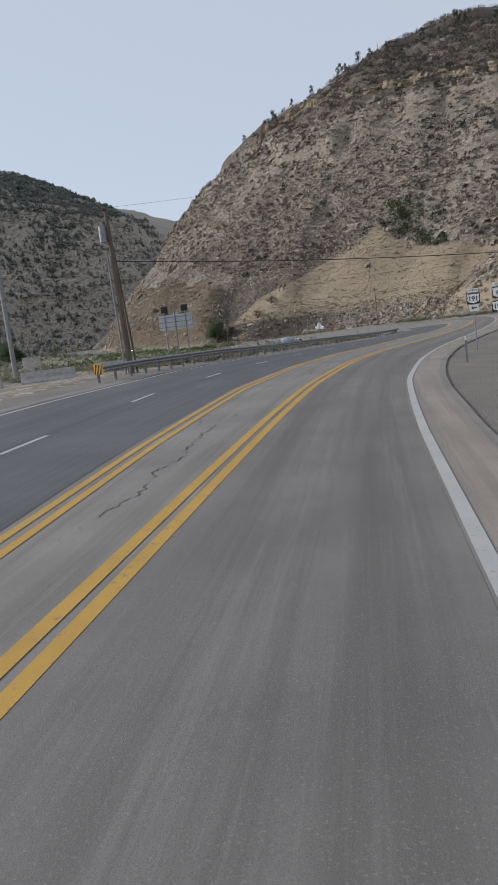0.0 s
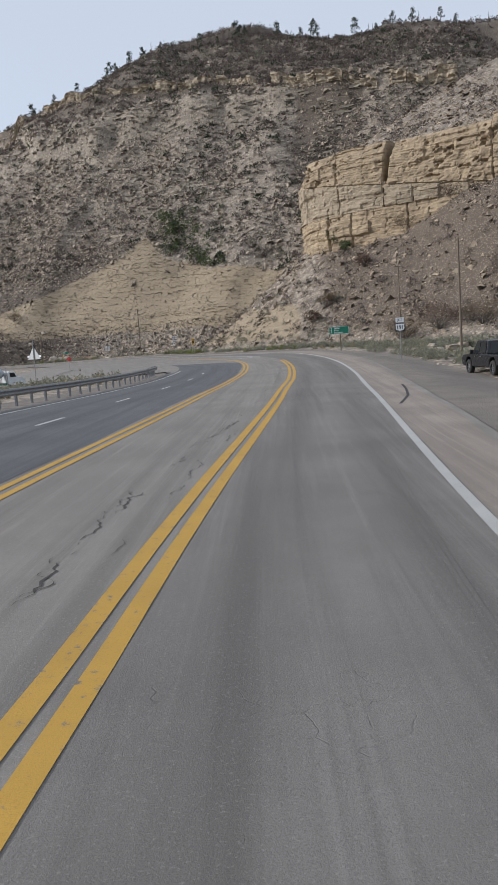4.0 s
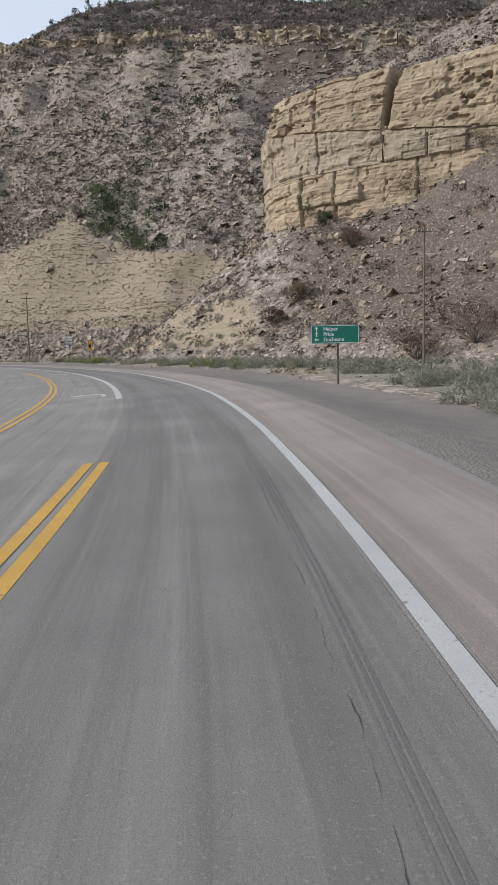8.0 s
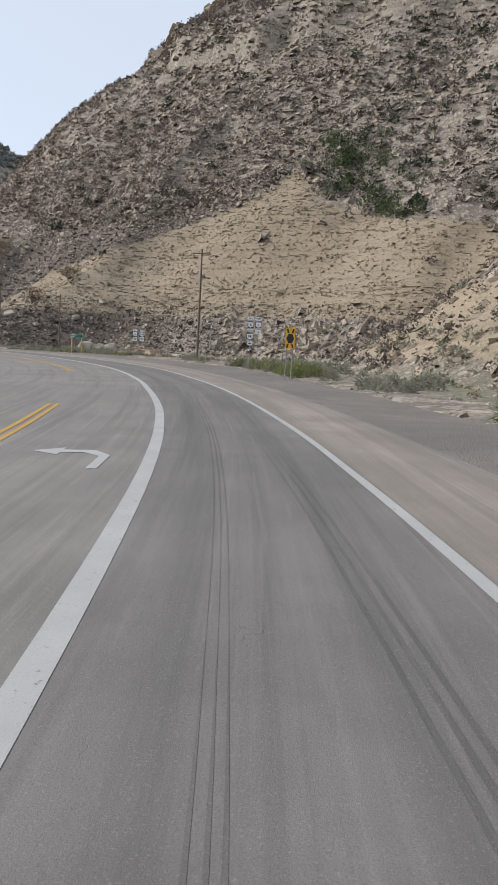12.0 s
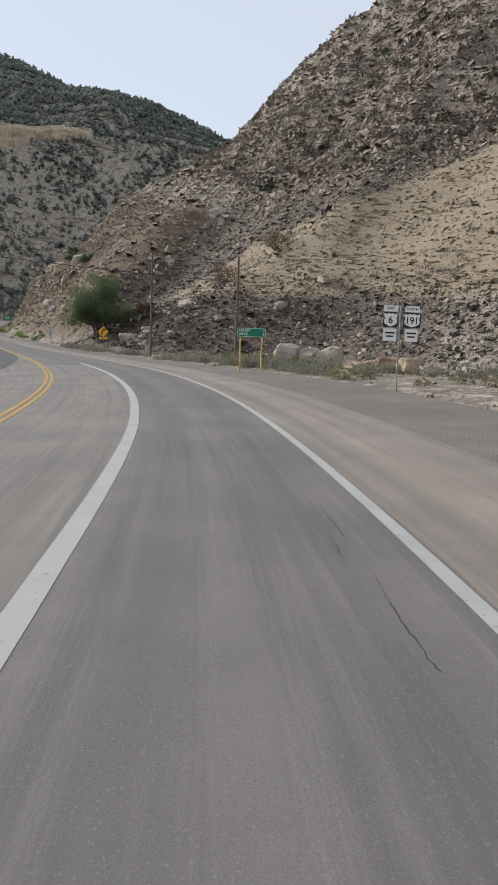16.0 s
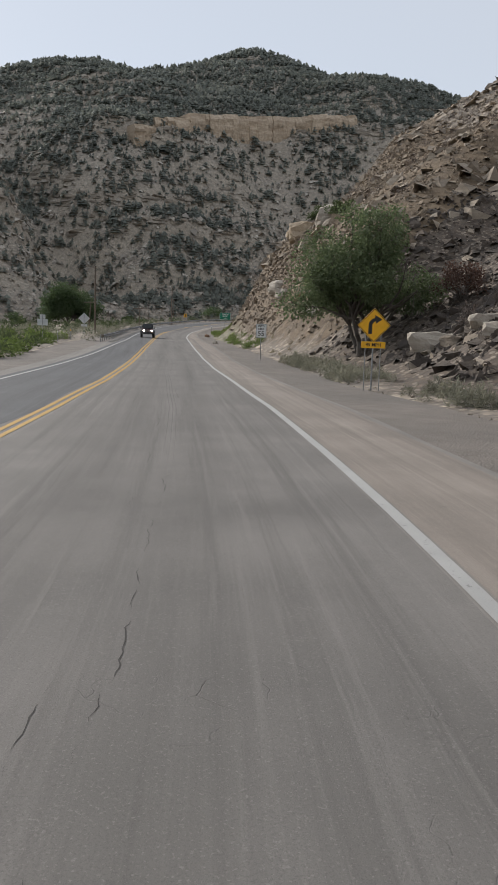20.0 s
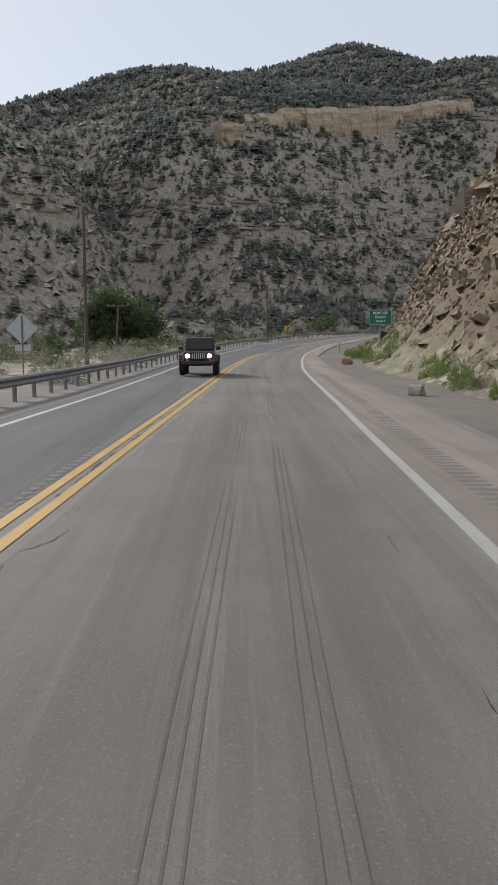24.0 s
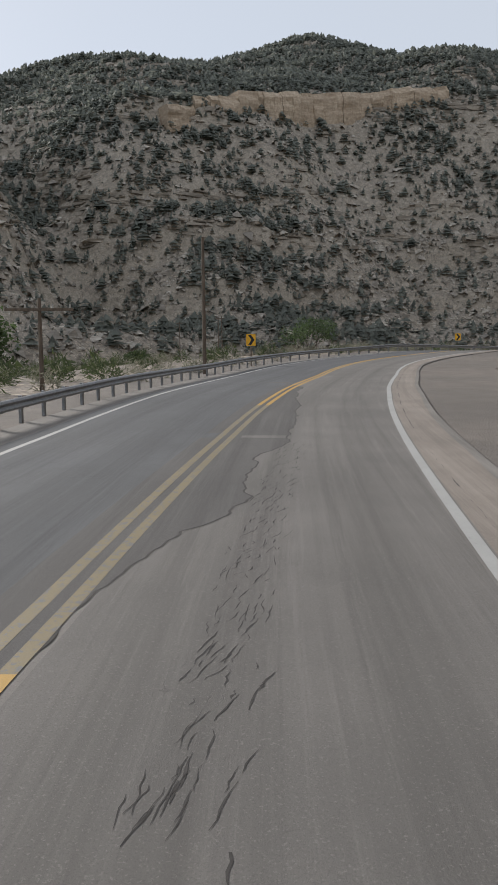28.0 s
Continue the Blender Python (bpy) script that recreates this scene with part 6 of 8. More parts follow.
lettering("45 MPH", 0.2, 0, -0.011, 0, SIGN_BLACK, b)
# --- speed limit
x, y = spot(391.5, 6.3)
r = sign_root("speed_limit_sign", x, y, road_yaw(391), "white rectangular speed limit sign on a thin post")
posts(r, (0,), 2.9, 0.03)
b = panel(r, 0.84, 1.1, 2.3, SIGN_WHITE, 0, 0.05, SIGN_BLACK)
lettering("SPEED", 0.2, 0, -0.011, 0.37, SIGN_BLACK, b)
lettering("LIMIT", 0.2, 0, -0.011, 0.15, SIGN_BLACK, b)
lettering("55", 0.52, 0, -0.011, -0.22, SIGN_BLACK, b)
# --- port of entry board
x, y = spot(459.9, 10.1)
r = sign_root("port_of_entry_sign", x, y, road_yaw(450), "green board announcing a port of entry half a mile ahead")
posts(r, (0,), 3.0, 0.045, GALV)
b = panel(r, 1.75, 1.12, 2.85, SIGN_GREEN, 0, 0.06, SIGN_WHITE)
lettering("PORT OF", 0.27, 0, -0.011, 0.3, SIGN_WHITE, b)
lettering("ENTRY", 0.27, 0, -0.011, 0.0, SIGN_WHITE, b)
lettering("1/2 MILE", 0.2, 0, -0.011, -0.31, SIGN_WHITE, b)
# --- chevrons on the outside of the last bend
for s_, l_ in ((532.6, -6.1), (580, -9.0)):
    x, y = spot(s_, l_)
    r = sign_root("chevron_sign", x, y, road_yaw(s_) + 14, "yellow board with a black chevron behind the guardrail", group="bend chevrons")
    posts(r, (0,), 2.3, 0.04, POLE_WOOD, True)
    b = panel(r, 0.75, 0.9, 2.0, SIGN_YELLOW, 0, 0.03)
    part("chevron", outline_mesh([(-0.22, 0.38), (0.02, 0.38), (0.28, 0.0), (0.02, -0.38), (-0.22, -0.38), (0.04, 0.0)][::-1], -0.0085), SIGN_BLACK, b)
# --- backs of signs for the other direction
x, y = spot(437, -10.3)
r = sign_root("warning_sign_back", x, y, road_yaw(435) + 180, "bare grey back of a diamond sign on a steel post")
posts(r, (0,), 2.9, 0.035)
panel(r, 1.05, 1.05, 2.3, SIGN_YELLOW, 0, 0.05, None, 45)
panel(r, 0.75, 0.3, 1.4, SIGN_YELLOW, 0, 0.03, None, 0, "plaque")
bm = bmesh.new()
box(bm, 0, 0.025, 2.3, 0.05, 0.03, 1.2)
part("stiffener", bm, RUSTY, r)
x, y = spot(411, -12.8)
r = sign_root("route_sign", x, y, road_yaw(411) + 180, "grey backs of three plates on a thin post")
posts(r, (0,), 2.7, 0.03)
panel(r, 0.55, 0.4, 2.45, SIGN_WHITE, 0, 0.03)
panel(r, 0.48, 0.62, 1.9, SIGN_WHITE, -0.26, 0.03)
panel(r, 0.48, 0.62, 1.9, SIGN_WHITE, 0.26, 0.03)
# --- board with two flashers, seen from behind
r = sign_root("flasher_sign_back", -18.2, -44.7, 186, "grey ribbed back of a wide sign with two black beacons")
posts(r, (-0.75, 0, 0.75), 3.7, 0.045, GALV)
panel(r, 2.4, 1.05, 2.95, SIGN_YELLOW, 0, 0.04)
for k in range(3):
    bm = bmesh.new()
    box(bm, 0, 0.03, 2.62 + 0.33 * k, 2.38, 0.035, 0.05)
    part("stiffener", bm, GALV, r)
for dx in (-0.72, 0.72):
    bm = bmesh.new()
    box(bm, dx, 0.0, 3.85, 0.46, 0.22, 0.46, 0.05)
    rod(bm, (dx, -0.24, 3.86), (dx, -0.1, 3.85), 0.15, 0.15, 14)
    part("beacon", bm, SIGN_BLACK, r)
# --- junction signs across the side road
for (x, y, yaw_, kind) in ((-31, 62, 150, "tri"), (-36, 100, 170, "stop")):
    r = sign_root("junction_sign", x, y, yaw_, {"tri": "tall grey back of a warning sign on a thin post", "stop": "small red sign at the mouth of the side road", "rect": "white striped plate on a thin post", "yield": "white triangular sign on a thin post"}[kind])
    if kind == "tri":
        posts(r, (0,), 6.0, 0.05)
        ob = part("panel", outline_mesh([(-1.1, 3.4), (1.1, 3.4), (0, 5.0)], 0.0, 0.01), SIGN_BACK, r)
        bm = bmesh.new()
        box(bm, 0, -0.03, 3.75, 2.3, 0.03, 0.22)
        part("stiffener", bm, SIGN_WHITE, r)
    elif kind == "stop":
        posts(r, (0,), 2.6, 0.03)
        oct_ = [(0.38 * math.cos(radians(22.5 + 45 * k)), 2.3 + 0.38 * math.sin(radians(22.5 + 45 * k))) for k in range(8)]
        part("panel", outline_mesh(oct_[::-1], 0.0, 0.008), plain("red_sign_sheeting", (0.45, 0.02, 0.02), 0.5), r)
        bm = bmesh.new()
        box(bm, 0, -0.012, 2.3, 0.46, 0.004, 0.14)
        part("unread_text", bm, SIGN_WHITE, r)
    elif kind == "rect":
        posts(r, (0,), 2.4, 0.03)
        panel(r, 0.75, 0.9, 2.0, SIGN_WHITE, 0, 0.03)
        bm = bmesh.new()
        box(bm, 0, -0.012, 2.15, 0.6, 0.004, 0.12)
        box(bm, 0, -0.012, 1.85, 0.6, 0.004, 0.12)
        part("unread_text", bm, SIGN_BLACK, r)
    else:
        posts(r, (0,), 2.6, 0.03)
        part("panel", outline_mesh([(-0.85, 1.6), (0.85, 1.6), (0, 2.9)], 0.0, 0.01), SIGN_BACK, r)


# --- delineators and short posts
def delineator(x, y, tall, yaw=0, cap=None):
    root = tagged(empty("delineator_post", pose(x, y, ground_z(x, y), 0, 0, yaw)), "slim pale roadside marker post", "marker post", "marker posts")
    bm = bmesh.new()
    box(bm, 0, 0, tall / 2 - 0.15, 0.09, 0.03, tall + 0.3, 0.008)
    part("post", bm, GALV, root)
    bm = bmesh.new()
    box(bm, 0, -0.018, tall - 0.12, 0.075, 0.008, 0.18, 0.003)
    part("reflector", bm, cap or SIGN_WHITE, root)
    return root


for s_, l_, h_, c_ in ((36, 0.9, 1.15, None), (482, 8.0, 1.2, None), (418, -10.6, 1.2, SIGN_YELLOW), (413, -11.5, 1.1, None)):
    x, y = spot(s_, l_)
    delineator(x, y, h_, road_yaw(s_), c_)

# ------------------------------------------------------------------ guardrails
BEAM = [(0, 0.44), (0.045, 0.46), (0.085, 0.52), (0.03, 0.575), (0.012, 0.60), (0.03, 0.625), (0.085, 0.68), (0.045, 0.74), (0, 0.76)]
BEAM = BEAM + [(x - 0.012, z) for x, z in BEAM[::-1]]


def guardrail(s0, s1, offset, label, marker):
    """A steel W-beam on posts along the left edge; offset gives its line."""
    root = tagged(empty("guardrail"), label, "guardrail")
    seg = 3.81
    n = int((s1 - s0) / seg)
    bm = bmesh.new()
    box(bm, 0, 0, 0.27, 0.10, 0.15, 1.0, 0.01)
    pm = bpy.data.meshes.new("post")
    bm.to_mesh(pm)
    bm.free()
    pm.materials.append(GALV)
    bm = bmesh.new()
    box(bm, 0, 0, 0.6, 0.15, 0.16, 0.34, 0.012)
    bk = bpy.data.meshes.new("blockout")
    bm.to_mesh(bk)
    bm.free()
    bk.materials.append(POLE_WOOD)
    for i in range(n):
        ss_ = s0 + seg * i
        st = np.linspace(ss_, ss_ + seg + 0.06, 4)
        bm = bmesh.new()
        rings = []
        for s_ in st:
            o = float(offset(s_))
            p0 = on_road(s_, o)
            p1 = on_road(s_, o + 1.0)
            d = Vector((p1[0] - p0[0], p1[1] - p0[1], 0)).normalized()
            rings.append([bm.verts.new(Vector((p0[0], p0[1], p0[2] + z)) + d * (x + 0.13 + 0.004 * (i % 2))) for x, z in BEAM])
        for a, b in zip(rings, rings[1:]):
            for k in range(len(BEAM)):
                j = (k + 1) % len(BEAM)
                bm.faces.new((a[k], a[j], b[j], b[k]))
        bmesh.ops.recalc_face_normals(bm, faces=bm.faces[:])
        part("rail_panel", bm, GALV, root)
        for h in (0.0, 0.5):
            s_ = ss_ + seg * h
            p = on_road(s_, float(offset(s_)))
            yaw = road_yaw(s_)
            for nm, me, dx in (("post", pm, -0.16), ("blockout", bk, -0.02)):
                ob = new(nm, me)
                ob.parent = root
                ob.matrix_world = pose(float(p[0]), float(p[1]), float(p[2]), 0, 0, yaw) @ Matrix.Translation((dx, 0, -0.02))
    if marker:
        p = on_road(s0 - 0.25, float(offset(s0)))
        bm = bmesh.new()
        box(bm, 0, 0, 0.6, 0.5, 0.03, 0.5, 0.02)
        ob = part("end_marker", bm, SIGN_YELLOW, root, "yellow end plate with black slanting stripes")
        ob.matrix_world = pose(float(p[0]), float(p[1]), float(p[2]), 0, 0, road_yaw(s0) - 15)
        for k in range(3):
            bm = bmesh.new()
            q = [(-0.25 + 0.17 * k - 0.03, 0.36), (-0.25 + 0.17 * k + 0.06, 0.36), (-0.25 + 0.17 * k + 0.2, 0.84), (-0.25 + 0.17 * k + 0.11, 0.84)]
            bm.free()
            st_ = part("stripe", outline_mesh([(max(-0.24, min(0.24, a)), b) for a, b in q][::-1], -0.0165), SIGN_BLACK, ob)
    return root


guardrail(36, 140, lambda s: np.interp(s, [36, 75, 103, 125, 137, 145], [-16.0, -14.2, -13.1, -12.2, -12.4, -14.5]), "long galvanised guardrail on steel posts beside the far lanes", True)
guardrail(417, 600, lambda s: along(s, LEFT) - np.interp(s, [417, 440, 640], [1.9, 1.7, 1.7]), "galvanised guardrail on the outside of the bend", False)


# ------------------------------------------------------------------ poles and wires
def utility_pole(x, y, tall, label, arm=0.0, yaw=0.0, lean=(0, 0), r=0.14, material=None, ringed=False):
    root = tagged(empty("utility_pole", pose(x, y, ground_z(x, y) - 0.02, 0, 0, yaw)), label, "utility pole", "utility poles")
    bm = bmesh.new()
    rod(bm, (0, 0, -0.6), (lean[0], lean[1], tall), r, r * 0.62, 12)
    part("pole", bm, material or POLE_WOOD, root)
    if arm:
        bm = bmesh.new()
        box(bm, lean[0], lean[1] - 0.12, tall - 0.5, arm, 0.1, 0.12, 0.01)
        part("crossarm", bm, POLE_WOOD, root)
        for k in (-0.45, -0.2, 0.2, 0.45):
            bm = bmesh.new()
            rod(bm, (lean[0] + arm * k, lean[1] - 0.12, tall - 0.44), (lean[0] + arm * k, lean[1] - 0.12, tall - 0.26), 0.045, 0.03, 8)
            part("insulator", bm, CONCRETE, root, "small pale insulator")
    return root


utility_pole(-35.5, 176.5, 12.2, "tall wooden utility pole with a crossarm on the flat", 2.0, 20)
utility_pole(-73.2, 217.5, 9.6, "plain wooden utility pole behind the distance board")
utility_pole(-90.5, 227.5, 11.6, "weathered wooden utility pole at the foot of the cutting", 0, 0, (0.1, -0.15))
utility_pole(21.5, 107, 14.0, "wooden utility pole in burnt brush below the cliff", 1.6, 5)
utility_pole(14, 31.5, 9.5, "thin wooden pole beside the gravel pull-out", 0, 0, (0, 0), 0.12)
utility_pole(-184, 269.3, 9.8, "wooden utility pole behind the guardrail", 0, 0, (-0.35, 0.2))
utility_pole(-237.3, 322.6, 8.8, "wooden utility pole beyond the last bend")
utility_pole(-228.4, 307.4, 4.2, "short old telegraph pole with a crossarm behind the guardrail", 3.0, 60, (0, 0), 0.12)
utility_pole(-211, 284.3, 5.2, "leaning old telegraph pole under the big tree", 2.6, 30, (0.4, 0.2), 0.12)
utility_pole(-158, 236, 6.6, "old wooden pole in the green brush", 0, 0, (0.05, 0), 0.1)
utility_pole(-164, 243, 6.8, "old wooden pole with a short stub arm in the brush", 1.4, 20, (0, 0.1), 0.11)
for x_, y_, h_ in ((-330, 392, 11), (-345, 402, 12), (-352, 396, 11), (-310, 400, 6), (-375, 470, 10)):
    utility_pole(x_, y_, h_, "far wooden pole at the foot of the mountain", 1.2, 40, (0, 0), 0.13)
# the twin pole with a transformer at the start
tp = utility_pole(-17.5, -54.2, 9.3, "dark wooden power pole with a grey transformer and conduit", 0, 10, (-0.25, 0), 0.19)
bm = bmesh.new()
rod(bm, (-0.55, -0.1, 7.6), (-0.55, -0.1, 8.5), 0.22, 0.22, 14)
rod(bm, (-0.55, -0.1, 8.5), (-0.55, -0.1, 8.75), 0.06, 0.04, 8)
part("transformer", bm, GALV, tp, "grey drum transformer")
bm = bmesh.new()
rod(bm, (-0.34, -0.05, -0.3), (-0.5, -0.05, 6.9), 0.06, 0.05, 8)
part("conduit", bm, GALV, tp, "pale steel conduit")
bm = bmesh.new()
rod(bm, (0.28, 0.3, -0.3), (-0.12, 0.1, 7.4), 0.07, 0.05, 8)
part("brace_pole", bm, POLE_WOOD, tp)
utility_pole(-32, -44, 13, "smooth grey steel pole behind the concrete barriers", 0, 0, (-0.2, 0), 0.2, GALV)
utility_pole(30, -32, 12.6, "wooden utility pole standing off the highway", 1.5, 40)


def wire(a, b, sag, r, label="black overhead wire sagging across the road"):
    a, b = Vector(a), Vector(b)
    bm = bmesh.new()
    n = 24
    for i in range(n):
        p, q = (a.lerp(b, t) - Vector((0, 0, 4 * sag * t * (1 - t))) for t in (i / n, (i + 1) / n))
        rod(bm, p, q, r, r, 5)
    me = bpy.data.meshes.new("overhead_wire")
    bm.to_mesh(me)
    bm.free()
    me.materials.append(CABLE)
    return tagged(new("overhead_wire", me), label, "wire", "overhead wires")


wire((-17.7, -54.2, 7.3), (30, -32, 5.2), 1.0, 0.024)
wire((-32.2, -44, 12.8), (30, -32, 12.2), 0.3, 0.008)
wire((-73.2, 217.5, 9.3), (-90.4, 227.4, 10.6), 0.3, 0.022)
wire((-74.4, 218.5, 7.4), (-82, 156, 8.2), 0.6, 0.026)
wire((-82, 156, 8.2), (-158, 236, 6.4), 1.2, 0.022)
utility_pole(-82, 156, 9.2, "wooden utility pole on the river side of the highway", 1.5, 30)

# ------------------------------------------------------------------ barriers and box at the start


def jersey_barrier(x, y, yaw, long):
    root = tagged(empty("concrete_barrier", pose(x, y, ground_z(x, y) - 0.03, 0, 0, yaw)), "pale weathered concrete road barrier on bare dirt", "barrier", "concrete barriers")
    prof = [(-0.3, 0), (-0.3, 0.08), (-0.13, 0.33), (-0.08, 0.81), (0.08, 0.81), (0.13, 0.33), (0.3, 0.08), (0.3, 0)]
    bm = bmesh.new()
    rings = [[bm.verts.new((xx, yy, z)) for yy, z in prof] for xx in np.linspace(-long / 2, long / 2, 5)]
    for a, b in zip(rings, rings[1:]):
        for k in range(len(prof)):
            j = (k + 1) % len(prof)
            bm.faces.new((a[k], a[j], b[j], b[k]))
    bm.faces.new(rings[0])
    bm.faces.new(rings[-1][::-1])
    bmesh.ops.recalc_face_normals(bm, faces=bm.faces[:])
    part("body", bm, CONCRETE, root)
    return root


jersey_barrier(-31.5, -50.5, 15, 4.5)
jersey_barrier(-27.4, -47.0, 28, 3.8)
jersey_barrier(-24.2, -42.5, 40, 3.2)
bx = tagged(empty("utility_cabinet", pose(-33, -40, ground_z(-33, -40), 0, 0, 20)), "pale metal utility cabinet behind the barriers", "cabinet")
bm = bmesh.new()
box(bm, 0, 0, 0.8, 1.3, 0.8, 1.6, 0.03)
part("body", bm, plain("pale_cabinet_paint", (0.5, 0.47, 0.42), 0.6), bx)
bm = bmesh.new()
box(bm, 0, -0.01, 1.62, 1.4, 0.92, 0.06, 0.015)
part("lid", bm, plain("cabinet_lid_paint", (0.45, 0.43, 0.39), 0.6), bx)
bm = bmesh.new()
box(bm, 0.0, -0.412, 0.82, 1.1, 0.02, 1.35, 0.008)
part("door", bm, plain("cabinet_door_paint", (0.48, 0.45, 0.40), 0.6), bx)


# ------------------------------------------------------------------ single boulders
def boulder(x, y, w, h, deep, seed, material, label, sink=0.15, yaw=0.0, group=""):
    rng = np.random.default_rng(seed)
    bm = bmesh.new()
    bmesh.ops.create_cube(bm, size=1.0)
    bmesh.ops.subdivide_edges(bm, edges=bm.edges[:], cuts=4, use_grid_fill=True)
    o = Vector(rng.uniform(0, 40, 3))
    for v in bm.verts:
        c = v.co * 2
        c = c.lerp(c.normalized() * 1.15, 0.55)
        c += Vector((noise.noise(c * 0.9 + o), noise.noise(c * 0.9 + o * 2), noise.noise(c * 0.9 + o * 3))) * 0.5
        c += Vector((noise.noise(c * 3 + o), noise.noise(c * 3 - o), noise.noise(c * 3 + o * 2))) * 0.07
        v.co = Vector((c.x * w / 2, c.y * deep / 2, c.z * h / 2 + h / 2 - sink * h))
    me = bpy.data.meshes.new("boulder")
    bm.to_mesh(me)
    bm.free()
    me.materials.append(material)
    ob = tagged(new("boulder", me), label, "boulder", group)
    ob.matrix_world = pose(x, y, ground_z(x, y), 0, 0, yaw)
    return ob

# ------------------------------------------------------------------ boulders
ROW = "boulders along the foot of the slope"


def nearer(x, y):
    """The row of boulders lies on the flat a little way off the toe."""
    return -44 + (x + 44) * 0.78, 167 + (y - 167) * 0.78


boulder(*nearer(-79.6, 241.6), 2.2, 2.2, 1.7, 1, PALE_STONE, "large pale grey boulder at the foot of the slope", 0.12, 20, ROW)
boulder(*nearer(-77.0, 242.4), 1.8, 2.1, 1.5, 2, PALE_STONE, "large pale grey boulder at the foot of the slope", 0.12, 60, ROW)
boulder(*nearer(-74.4, 242.9), 2.2, 2.2, 1.7, 3, PALE_STONE, "large pale grey boulder at the foot of the slope", 0.12, 10, ROW)
TAN_STONE = stone_material("tan_boulder_stone", (0.33, 0.25, 0.165), (0.52, 0.42, 0.30))
RED_STONE = stone_material("red_boulder_stone", (0.28, 0.165, 0.10), (0.42, 0.27, 0.18))
for i, (x, y, w, h, m) in enumerate(((-71.6, 242.8, 2.8, 1.0, TAN_STONE), (-68.6, 241.6, 3.2, 1.1, TAN_STONE), (-65.4, 240.2, 3.0, 1.7, RED_STONE), (-62.2, 239.0, 2.7, 1.6, TAN_STONE), (-59.6, 238.2, 2.4, 0.9, PALE_STONE), (-55.2, 236.2, 3.4, 0.9, PALE_STONE), (-48.0, 234.4, 2.2, 0.8, TAN_STONE), (-40.5, 231.5, 2.6, 0.9, PALE_STONE))):
    boulder(*nearer(x, y), w * 0.85, h * 1.1, w * 0.55, 20 + i, m, "low %s slab of rock lying at the foot of the slope" % ("reddish" if m is RED_STONE else "tan" if m is TAN_STONE else "pale"), 0.15, 15 * i, ROW)
boulder(-108.4, 246.2, 2.8, 1.1, 1.6, 41, PALE_STONE, "big pale slab of rock on the burnt bank", 0.2, 30)
boulder(-103.0, 253.4, 3.4, 1.2, 2.0, 42, PALE_STONE, "flat pale slab high on the burnt bank", 0.25, -20)
for i, (x, y, w) in enumerate(((-106.0, 244.4, 1.2), (-104.6, 245.4, 1.5), (-96.5, 239.9, 1.0), (-97.2, 242.7, 1.6), (-110.6, 243.6, 0.8), (-101.5, 241.5, 1.3), (-92.0, 244.5, 1.4), (-85.5, 249.0, 2.0), (-82.0, 255.0, 1.8))):
    boulder(x, y, w, w * 0.55, w * 0.7, 50 + i, PALE_STONE if i % 3 else LOOSE_STONE, "pale rock lodged in dark burnt soil", 0.2, 40 * i, "rocks on the burnt bank")
boulder(-156.2, 269.2, 0.5, 0.4, 0.36, 71, PALE_STONE, "single pale rock fallen on the gravel shoulder", 0.08, 15)
boulder(-177.6, 285.2, 0.6, 0.42, 0.4, 72, RED_STONE, "small reddish rock beside the gravel shoulder", 0.1, 50)
for i, (x, y, w, h) in enumerate(((-153.5, 276.8, 2.4, 1.6), (-157.5, 284.5, 3.2, 2.6), (-148.0, 272.5, 1.8, 1.2), (-164.5, 290.0, 2.2, 1.4), (-171.0, 297.0, 2.6, 1.5), (-140.5, 268.0, 2.4, 1.5), (-150.0, 282.0, 3.6, 2.8), (-178.0, 299.0, 1.6, 1.0), (-133.0, 262.0, 1.6, 0.9))):
    boulder(x, y, w, h, w * 0.8, 80 + i, TAN_STONE if i % 2 else PALE_STONE, "tan sandstone outcrop in the road cutting", 0.35, 50 * i, "outcrops in the cutting")
for i, (x, y, w) in enumerate(((-27.2, 172.0, 1.2), (-26.0, 173.2, 0.9), (-28.6, 173.6, 1.4), (-24.6, 171.4, 0.8), (-22.8, 170.4, 1.3), (13.2, 36.5, 0.9), (14.8, 38.6, 1.2), (16.2, 33.0, 0.8), (17.2, 44.0, 1.3), (15.4, 50.0, 1.0), (13.0, 56.5, 1.2), (19.5, 60.2, 1.5), (16.0, 66.0, 1.1))):
    boulder(x, y, w, w * 0.5, w * 0.8, 110 + i, PALE_STONE if i % 2 else LOOSE_STONE, "weathered pale stone among the roadside brush", 0.2, 33 * i, "stones on the flat")
# a fallen white block beside the road
bm = bmesh.new()
box(bm, 0, 0, 0.16, 1.5, 0.42, 0.34, 0.05)
for v in bm.verts:
    v.co += Vector((noise.noise(v.co * 3) * 0.05, noise.noise(v.co * 4) * 0.03, noise.noise(v.co * 3.3) * 0.04))
blk = part("concrete_block", bm, CONCRETE, None)
x, y = spot(208, 12)
blk.matrix_world = pose(x, y, ground_z(x, y), 0, 3, road_yaw(208) + 70)
tagged(blk, "weathered white concrete block lying in the brush", "concrete block")

# ------------------------------------------------------------------ trees


